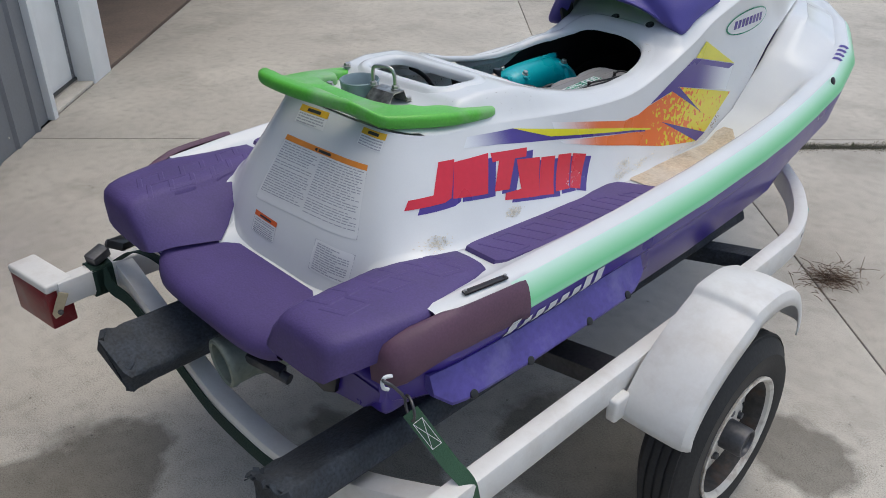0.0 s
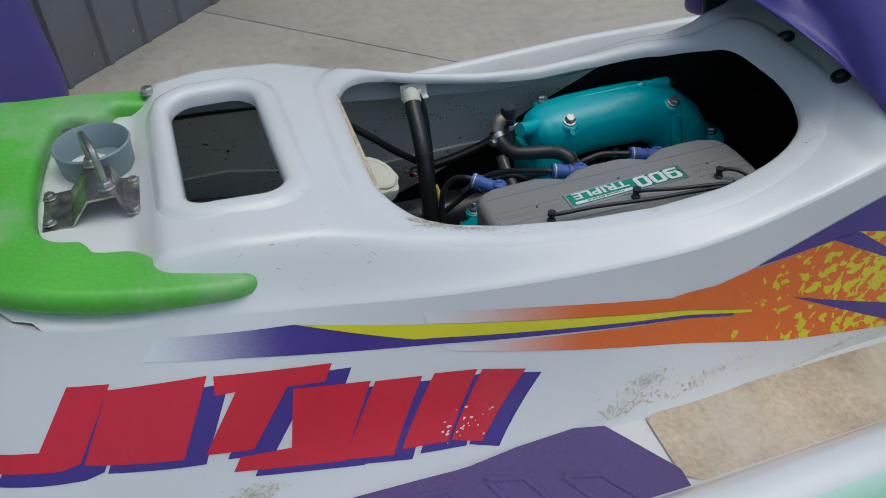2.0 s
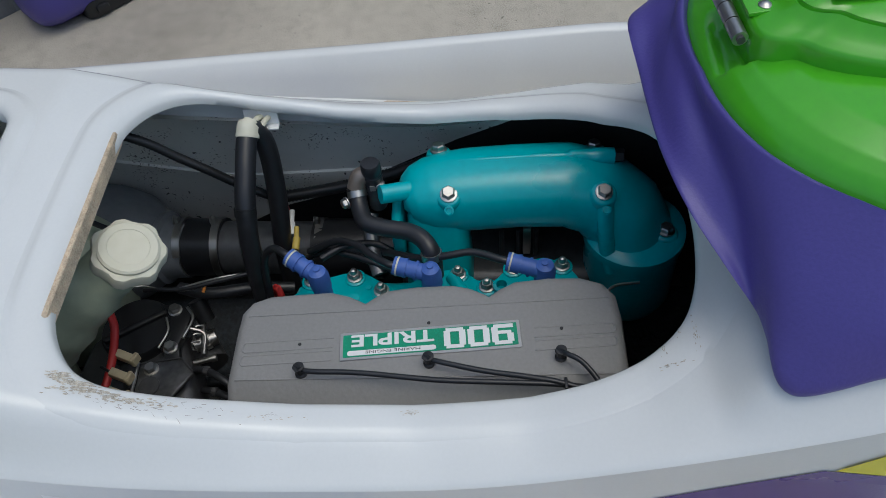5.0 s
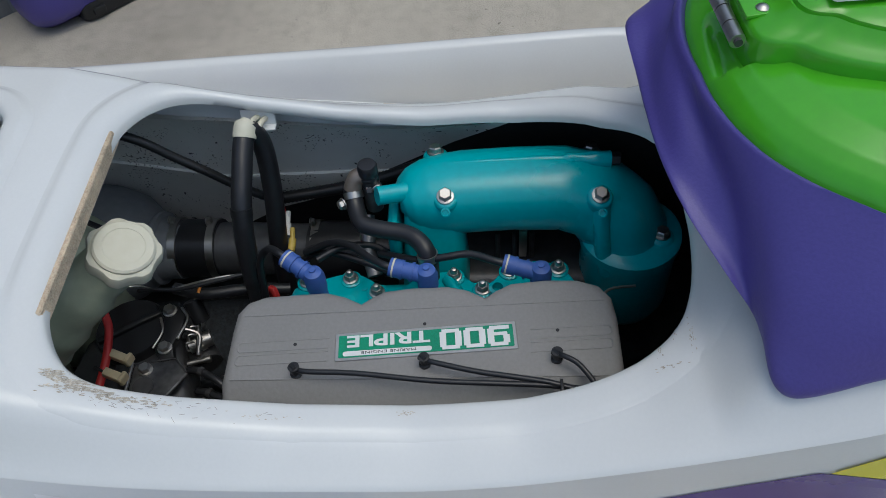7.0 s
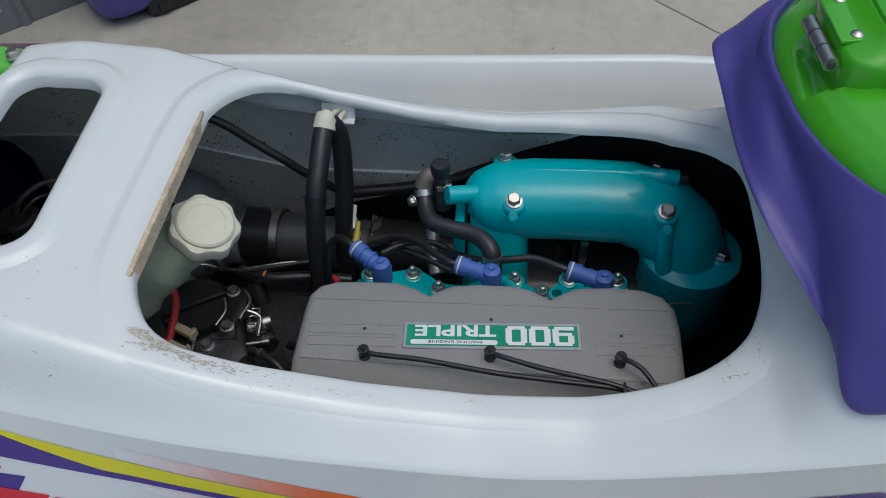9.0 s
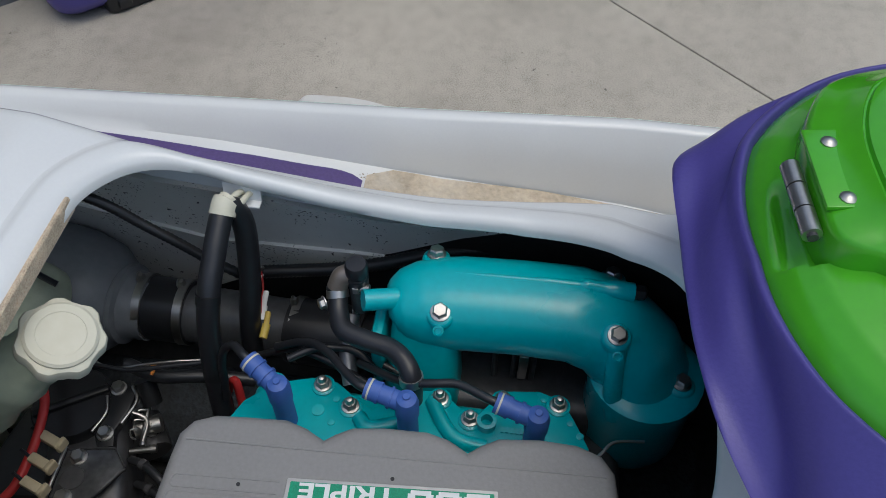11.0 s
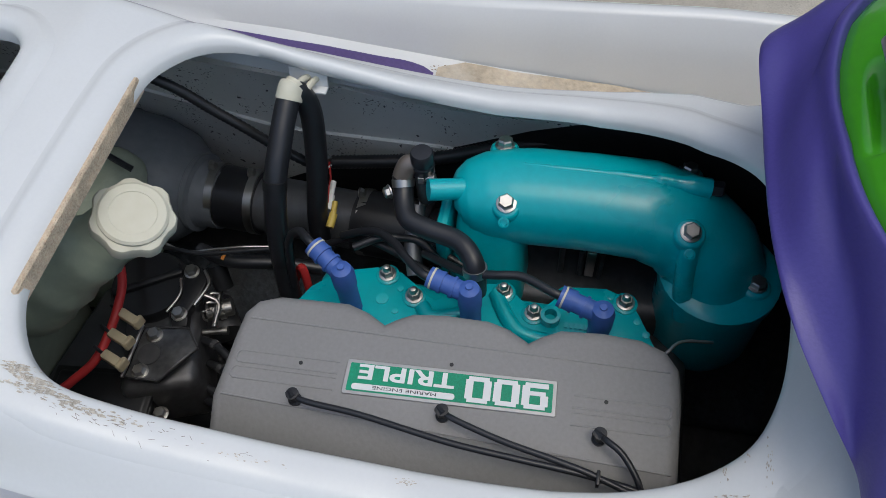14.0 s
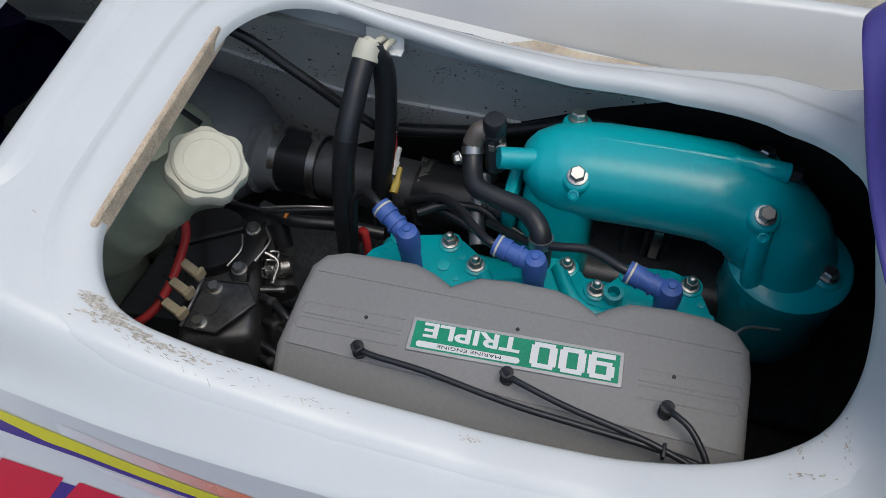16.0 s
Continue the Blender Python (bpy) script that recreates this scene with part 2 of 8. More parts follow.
def tube(bm, pts, r, seg=10, n=6, ribs=0.0, cap=True, smooth=True):
    """A round hose or bar along pts; ribs: height of corrugation."""
    c = curve3(pts, n) if smooth else [Vector(q) for q in pts]
    rings = []
    up = None
    for i, q in enumerate(c):
        d = (c[min(i + 1, len(c) - 1)] - c[max(i - 1, 0)]).normalized()
        if up is None:
            up = d.orthogonal().normalized()
        up = (up - d * up.dot(d)).normalized()
        side = d.cross(up)
        rad = r[min(int(i / max(1, len(c) - 1) * (len(r) - 1) + 0.5), len(r) - 1)] if isinstance(r, (list, tuple)) else r
        rad += ribs * (i % 2)
        rings.append([q + rad * (math.cos(a) * up + math.sin(a) * side) for a in (2 * math.pi * k / seg for k in range(seg))])
    loft(bm, rings, True, cap)
    return bm


def lathe(bm, profile, at, axis=(0, 0, 1), seg=20, wobble=None):
    """A turned form: profile of (radius, height) along axis from at."""
    q = Vector((0, 0, 1)).rotation_difference(Vector(axis).normalized())
    rings = []
    for r, h in profile:
        ring = []
        for k in range(seg):
            a = 2 * math.pi * k / seg
            rr = max(r, 1e-4) * (wobble(a) if wobble else 1)
            ring.append(Vector(at) + q @ Vector((rr * math.cos(a), rr * math.sin(a), h)))
        rings.append(ring)
    loft(bm, rings, True, True)
    return bm


def box(bm, size, m, bevel=0.0, seg=2):
    """A box of that size centred on the pose m."""
    v = bmesh.ops.create_cube(bm, size=1, matrix=m @ Matrix.Diagonal((*size, 1)))["verts"]
    if bevel:
        es = list({e for q in v for e in q.link_edges})
        bmesh.ops.bevel(bm, geom=es, offset=bevel, segments=seg, affect="EDGES", profile=0.5)
    return bm


def prism(bm, poly, h, m, bevel=0.0, seg=2):
    """A flat polygon raised by h along the pose's z."""
    a = [bm.verts.new(m @ Vector((x, y, 0))) for x, y in poly]
    f = bm.faces.new(a)
    r = bmesh.ops.extrude_face_region(bm, geom=[f])
    vs = [g for g in r["geom"] if isinstance(g, bmesh.types.BMVert)]
    bmesh.ops.translate(bm, vec=(m.to_3x3() @ Vector((0, 0, h))), verts=vs)
    if bevel:
        top = [g for g in r["geom"] if isinstance(g, bmesh.types.BMFace)]
        es = list({e for t in top for e in t.edges})
        bmesh.ops.bevel(bm, geom=es, offset=bevel, segments=seg, affect="EDGES", profile=0.5)
    return bm


def rounded(w, h, r, n=5, cx=0.0, cy=0.0):
    """Outline of a rounded rectangle."""
    out = []
    for sx, sy, a0 in ((1, 1, 0), (-1, 1, 90), (-1, -1, 180), (1, -1, 270)):
        for k in range(n + 1):
            a = radians(a0 + 90 * k / n)
            out.append((cx + sx * (w / 2 - r) + r * math.cos(a), cy + sy * (h / 2 - r) + r * math.sin(a)))
    return out


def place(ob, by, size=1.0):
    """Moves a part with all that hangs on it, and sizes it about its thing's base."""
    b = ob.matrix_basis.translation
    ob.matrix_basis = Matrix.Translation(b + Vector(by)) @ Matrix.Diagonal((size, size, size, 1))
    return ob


def lerp(x, xs, ys):
    return float(np.interp(x, xs, ys))


def hexbolt(at, axis, r, parent, name="bolt", flange=True, dome=False, material="steel"):
    bm = bmesh.new()
    if flange:
        lathe(bm, [(r * 1.25, 0), (r * 1.25, r * 0.22), (r * 1.0, r * 0.3)], at, axis, 14)
    lathe(bm, [(r, r * 0.1), (r, r * 0.95), (r * 0.82, r * 1.15)], at, axis, 6)
    if dome:
        lathe(bm, [(r * 0.6, r * 1.0), (r * 0.6, r * 1.6), (r * 0.42, r * 1.95), (r * 0.1, r * 2.05)], at, axis, 10)
    return part(name, bm, material, parent, sharp=30)


def fade(name, base, a, b, axis="Y", to=(0.74, 0.77, 0.78)):
    """Vinyl ink that runs out to white between a and b."""
    m = mat(name, base, 0.3, var=0.05, bump=0.0, coat=0.2)
    nt = m.node_tree
    bsdf = nt.nodes["Principled BSDF"]
    src = bsdf.inputs["Base Color"].links[0].from_socket
    co, sep, mr, mx, nz, ad = [nt.nodes.new("ShaderNode" + k) for k in ("TexCoord", "SeparateXYZ", "MapRange", "Mix", "TexNoise", "Math")]
    nz.inputs["Scale"].default_value = 500
    ad.operation, ad.inputs[1].default_value = "MULTIPLY_ADD", 0.03
    nt.links.new(co.outputs["Object"], sep.inputs[0])
    nt.links.new(co.outputs["Object"], nz.inputs["Vector"])
    nt.links.new(nz.outputs["Fac"], ad.inputs[0])
    nt.links.new(sep.outputs[axis], ad.inputs[2])
    nt.links.new(ad.outputs[0], mr.inputs["Value"])
    mr.interpolation_type = "SMOOTHSTEP"
    mr.inputs["From Min"].default_value, mr.inputs["From Max"].default_value = a, b
    mx.data_type = "RGBA"
    mx.inputs["A"].default_value = (*to, 1)
    nt.links.new(src, mx.inputs["B"])
    nt.links.new(mr.outputs["Result"], mx.inputs["Factor"])
    nt.links.new(mx.outputs["Result"], bsdf.inputs["Base Color"])
    return m


def splash(name, c0, c1, a, b):
    """Speckled ink: c0 gives way to c1 in spots between a and b along y."""
    m = fade(name, c1, 0.5, 0.53, to=c0)
    nt = m.node_tree
    mr = [n for n in nt.nodes if n.bl_idname == "ShaderNodeMapRange" and n.interpolation_type == "SMOOTHSTEP"][0]
    co, sep, run, nz, ad = [nt.nodes.new("ShaderNode" + k) for k in ("TexCoord", "SeparateXYZ", "MapRange", "TexNoise", "Math")]
    nz.inputs["Scale"].default_value, nz.inputs["Detail"].default_value, nz.inputs["Distortion"].default_value = 62, 2.5, 0.4
    run.inputs["From Min"].default_value, run.inputs["From Max"].default_value = a, b
    run.inputs["To Min"].default_value, run.inputs["To Max"].default_value = -0.19, 0.17
    nt.links.new(co.outputs["Object"], sep.inputs[0])
    nt.links.new(co.outputs["Object"], nz.inputs["Vector"])
    nt.links.new(sep.outputs["Y"], run.inputs["Value"])
    nt.links.new(run.outputs["Result"], ad.inputs[0])
    nt.links.new(nz.outputs["Fac"], ad.inputs[1])
    nt.links.new(ad.outputs[0], mr.inputs["Value"])
    return m


def words(text, size, m, material, parent, thick=0.0004, bold=0.0):
    """Lettering in the built-in font, as a flat mesh on the pose m."""
    cu = bpy.data.curves.new("lettering", "FONT")
    cu.body, cu.size, cu.align_x, cu.extrude, cu.resolution_u = text, size, "CENTER", thick, 3
    cu.offset = bold
    tmp = new("lettering", cu)
    me = bpy.data.meshes.new_from_object(tmp.evaluated_get(bpy.context.evaluated_depsgraph_get()))
    bpy.data.objects.remove(tmp)
    bpy.data.curves.remove(cu)
    bm = bmesh.new()
    bm.from_mesh(me)
    bpy.data.meshes.remove(me)
    bmesh.ops.transform(bm, matrix=m, verts=bm.verts)
    return part("lettering", bm, material, parent, smooth=False)


# ---- ground and building ----
WD, ND = Vector((-0.72, 0.694, 0)), Vector((0.694, 0.72, 0))
WALL = Vector((-2.97, 1.16, 0))


def site(s, d, z=0.0):
    """A place by metres along the wall, out from it, and up."""
    return WALL + WD * s + ND * d + Vector((0, 0, z))


SITE = Matrix((( WD.x, ND.x, 0, WALL.x), (WD.y, ND.y, 0, WALL.y), (0, 0, 1, 0), (0, 0, 0, 1)))

bm = bmesh.new()
bmesh.ops.create_grid(bm, x_segments=8, y_segments=8, size=250, matrix=Matrix.Translation((0, 0, -0.035)))
ground = tagged(part("ground", bm, "joint_dirt", smooth=False), "dark soil under and around the concrete slabs", "ground", kind="structure")

bm = bmesh.new()
box(bm, (0.1, 0.1, 0.02), Matrix.Translation(site(0, 2.0, -0.05)))
pavement = tagged(part("pavement", bm, "concrete", smooth=False), "weathered grey-tan concrete slabs with open joints", "pavement", kind="structure")
SLABS_S = [-13.4, -10.0, -6.7, -3.3, 0.07, 3.3, 6.6, 9.9, 13.2]


def slab(s0, s1, d0, d1):
    g = 0.0022
    bm = bmesh.new()
    m = SITE @ Matrix.Translation(((s0 + s1) / 2, (d0 + d1) / 2, -0.05))
    box(bm, (s1 - s0 - 2 * g, d1 - d0 - 2 * g, 0.1), m, 0.007, 2)
    return part("slab", bm, "concrete", pavement)


for s0, s1 in zip(SLABS_S[:-1], SLABS_S[1:]):
    cut = 3.6 if s0 < 0 else 2.9
    for d0, d1 in ((0.0, cut), (cut, cut + 3.3), (cut + 3.3, cut + 6.6), (cut + 6.6, cut + 9.9)):
        slab(s0, s1, d0, d1)


def wall_siding(s0, s1, h=3.0):
    """Ribbed metal sheet, ribs every 0.23 m, with a dark foot."""
    bm = bmesh.new()
    prof = []
    s = s0
    while s < s1:
        for ds, dd in ((0, 0), (0.16, 0), (0.175, 0.018), (0.195, 0.018), (0.21, 0), (0.228, 0)):
            if s + ds <= s1:
                prof.append((s + ds, dd))
        s += 0.23
    for z0, z1 in ((-0.02, h),):
        a = [bm.verts.new(site(x, d, z0)) for x, d in prof]
        b = [bm.verts.new(site(x, d, z1)) for x, d in prof]
        for i in range(len(a) - 1):
            bm.faces.new((a[i], a[i + 1], b[i + 1], b[i]))
    box(bm, (s1 - s0, 0.1, h), SITE @ Matrix.Translation(((s0 + s1) / 2, -0.06, h / 2)))
    return bm


wall = tagged(part("wall_1", wall_siding(-6.0, 0.33), "siding", smooth=False), "ribbed grey metal siding wall of an outbuilding", "wall", kind="structure")
for k in range(26):
    s = -5.93 + 0.23 * k + 0.05
    for z in (0.08, 0.62):
        bm = bmesh.new()
        lathe(bm, [(0.007, 0), (0.006, 0.004)], site(s, 0.001, z), ND, 6)
        part("screw", bm, "steel", wall)
bm = bmesh.new()
box(bm, (0.05, 0.09, 3.0), SITE @ Matrix.Translation((0.355, -0.015, 1.5)), 0.004)
part("corner_trim", bm, "white_trim", wall)
bm = bmesh.new()
box(bm, (0.28, 0.22, 3.0), SITE @ Matrix.Translation((1.11, -0.09, 1.5)), 0.006)
tagged(part("door_post", bm, "white_trim"), "white painted post beside the doorway", "post", kind="structure")
bm = bmesh.new()
box(bm, (0.59, 0.05, 2.1), SITE @ Matrix.Translation((0.675, -0.125, 1.09)), 0.004)
door = tagged(part("door_1", bm, "white_trim"), "closed white door in a shallow doorway", "door", kind="structure")
bm = bmesh.new()
box(bm, (0.59, 0.12, 0.02), SITE @ Matrix.Translation((0.675, -0.05, 0.012)), 0.004)
box(bm, (0.58, 0.06, 0.03), SITE @ Matrix.Translation((0.675, -0.117, 0.018)))
part("sill", bm, "concrete", door)
bm = bmesh.new()
box(bm, (0.58, 0.012, 0.03), SITE @ Matrix.Translation((0.675, -0.093, 0.035)))
part("door_sweep", bm, "black_rubber", door)
bm = bmesh.new()
box(bm, (8.0, 5.0, 0.1), SITE @ Matrix.Translation((5.3, -2.52, -0.045)))
tagged(part("bay_floor", bm, mat("brown_floor", (0.20, 0.15, 0.115), 0.8, var=0.2, scale=2)), "brownish stained concrete floor inside the open bay", "floor", kind="structure")
bm = bmesh.new()
box(bm, (15.5, 0.15, 3.0), SITE @ Matrix.Translation((1.6, -5.1, 1.5)))
box(bm, (0.15, 5.0, 3.0), SITE @ Matrix.Translation((1.0, -2.6, 1.5)))
box(bm, (0.15, 5.0, 3.0), SITE @ Matrix.Translation((9.4, -2.6, 1.5)))
tagged(part("bay_wall", bm, "siding", smooth=False), "plain inner walls of the open bay", "wall", kind="structure")
bm = bmesh.new()
box(bm, (16.0, 5.6, 0.12), SITE @ Matrix.Translation((1.6, -2.45, 3.06)))
tagged(part("roof", bm, "siding", smooth=False), "flat grey metal roof of the outbuilding", "roof", kind="structure")


# ---- removed seat standing on the concrete ----
def seat_cushion():
    t = thing("removed_seat", site(-1.225, 0.16), "purple vinyl watercraft seat stood on end against the siding", "seat")
    bm = bmesh.new()
    rings = []
    for z, u0, u1, v0, v1 in ((0.012, -1.44, -1.200, 0.06, 0.22), (0.022, -1.465, -1.080, 0.04, 0.25), (0.05, -1.478, -0.980, 0.03, 0.283), (0.075, -1.482, -0.945, 0.025, 0.296), (0.12, -1.484, -0.928, 0.02, 0.303), (0.20, -1.482, -0.922, 0.02, 0.306), (0.32, -1.476, -0.932, 0.02, 0.304), (0.55, -1.462, -0.950, 0.02, 0.292), (0.80, -1.445, -0.970, 0.02, 0.27), (0.95, -1.42, -0.995, 0.025, 0.24), (1.0, -1.37, -1.050, 0.05, 0.19)):
        rings.append([site(u, v, z) for u, v in rounded(u1 - u0, v1 - v0, min(u1 - u0, v1 - v0) * 0.36, 6, (u0 + u1) / 2, (v0 + v1) / 2)])
    loft(bm, rings, True, True)
    part("cushion", bm, "purple_vinyl", t, sharp=70)
    bm = bmesh.new()
    rings = []
    for z, g in ((0.001, -0.012), (0.008, -0.002), (0.05, 0.0), (0.066, -0.004), (0.075, -0.02)):
        rings.append([site(u, v, z) for u, v in rounded(0.30 + 2 * g, 0.19 + 2 * g, 0.03, 4, -1.178, 0.203)])
    loft(bm, rings, True, True)
    for u in (-1.27, -1.09):
        box(bm, (0.045, 0.02, 0.03), SITE @ Matrix.Translation((u, 0.300, 0.035)), 0.006, 2)
    part("seat_base", bm, "black_plastic", t, "black plastic base")


seat_cushion()


# ---- trailer ----
TX = 0.04  # the trailer's middle


def wheel(parent, c):
    w = 0.125
    bm = bmesh.new()
    prof = [(0.155, -w / 2 + 0.012), (0.17, -w / 2), (0.225, -w / 2 - 0.004), (0.258, -w / 2 + 0.018), (0.266, -w / 2 + 0.03)]
    for k in range(4):
        z = -0.032 + 0.0215 * k
        prof += [(0.267, z - 0.008), (0.267, z + 0.006), (0.261, z + 0.0075), (0.261, z + 0.012)]
    prof += [(0.266, w / 2 - 0.03), (0.258, w / 2 - 0.018), (0.225, w / 2 + 0.004), (0.17, w / 2), (0.155, w / 2 - 0.012)]
    q = Vector((0, 0, 1)).rotation_difference(Vector((1, 0, 0)))

    def turned(outline):
        return [[Vector(c) + q @ Vector((r * math.cos(2 * math.pi * k / 40), r * math.sin(2 * math.pi * k / 40), h)) for k in range(40)] for r, h in outline]
    loft(bm, turned(prof), True)
    tyre = part("tyre", bm, "tyre", parent, "worn black trailer tyre")
    bm = bmesh.new()
    loft(bm, turned([(0.160, w / 2 - 0.012), (0.165, w / 2 - 0.002), (0.166, w / 2 + 0.004), (0.160, w / 2 + 0.006), (0.153, w / 2 + 0.001), (0.150, w / 2 - 0.008)]), True)
    rim = part("rim", bm, mat("rusty_white_rim", (0.66, 0.63, 0.56), 0.5, var=0.06, dirt=(0.16, 0.08, 0.04), dirt_amount=0.85, dirt_scale=16), parent, "white rim with rust stains")
    # grime and rust; the colour also holds the shade inside the deep rim
    bm = bmesh.new()
    loft(bm, turned([(0.150, w / 2 - 0.008), (0.146, w / 2 - 0.02), (0.146, w / 2 - 0.063)]), True)
    part("rim_barrel", bm, mat("grimy_shaded_steel", (0.05, 0.046, 0.042), 0.7, var=0.3, scale=20, bump=0.1, dirt=(0.14, 0.07, 0.035), dirt_amount=0.5, dirt_scale=18), rim, "grimy barrel of the rim, darkened for shade")
    bm = bmesh.new()
    loft(bm, turned([(0.146, w / 2 - 0.062), (0.136, w / 2 - 0.052), (0.10, w / 2 - 0.046), (0.085, w / 2 - 0.034), (0.05, w / 2 - 0.030), (0.034, w / 2 - 0.030)]), True)
    part("rim_disc", bm, rim.data.materials[0], rim, "white wheel disc with rust stains")
    bm = bmesh.new()
    lathe(bm, [(0.038, w / 2 - 0.055), (0.038, w / 2 + 0.02), (0.036, w / 2 + 0.026), (0.030, w / 2 + 0.026), (0.028, w / 2 + 0.018), (0.004, w / 2 + 0.016)], c, (1, 0, 0), 18)
    part("hub_cap", bm, "dark_metal", rim, "dull steel hub")
    for k in range(5):
        a = 2 * math.pi * k / 5 + 0.3
        hexbolt(Vector(c) + Vector((w / 2 - 0.033, 0.062 * math.cos(a), 0.062 * math.sin(a))), (1, 0, 0), 0.0095, rim, "wheel_nut", material="dark_metal")
    for k in range(10):
        a = 2 * math.pi * k / 10
        bm = bmesh.new()
        lathe(bm, [(0.013, 0), (0.013, 0.009), (0.004, 0.009)], Vector(c) + Vector((w / 2 - 0.056, 0.116 * math.cos(a), 0.115 * math.sin(a))), (1, 0, 0), 10)
        part("rim_slot", bm, "black_plastic", rim)


def fender(parent, side, name="fender"):
    """A pressed mudguard: flat rear slope, a crease, flat top, short front drop, with a rolled rim."""
    prof = [(1.205, 0.42), (1.215, 0.47), (1.26, 0.53), (1.33, 0.583), (1.41, 0.622), (1.438, 0.633), (1.448, 0.638), (1.458, 0.648), (1.470, 0.653), (1.50, 0.655), (1.57, 0.653), (1.64, 0.632), (1.70, 0.59), (1.735, 0.53), (1.745, 0.49)]
    c = [(q.x, q.y) for q in curve3([(a, b, 0) for a, b in prof], 3)]
    bm = bmesh.new()
    rings = []
    for y, z in c:
        cross = [(0.662, -0.02), (0.664, -0.006), (0.675, 0.0), (0.74, 0.004), (0.80, 0.0), (0.815, -0.006), (0.823, -0.02), (0.825, -0.04)]
        ring = []
        for k, (x, dz) in enumerate(cross):
            yc, zc = 1.475, 0.28
            v = Vector((y - yc, z - zc))
            v = v * (1 + dz / v.length)
            ring.append(Vector((TX + side * (x - TX), yc + v.x, zc + v.y)))
        rings.append(ring)
    loft(bm, rings)
    f = part(name, bm, "white_paint", parent, "white pressed steel mudguard")
    mod = f.modifiers.new("thick", "SOLIDIFY")
    mod.thickness, mod.offset = 0.003, -1
    return f


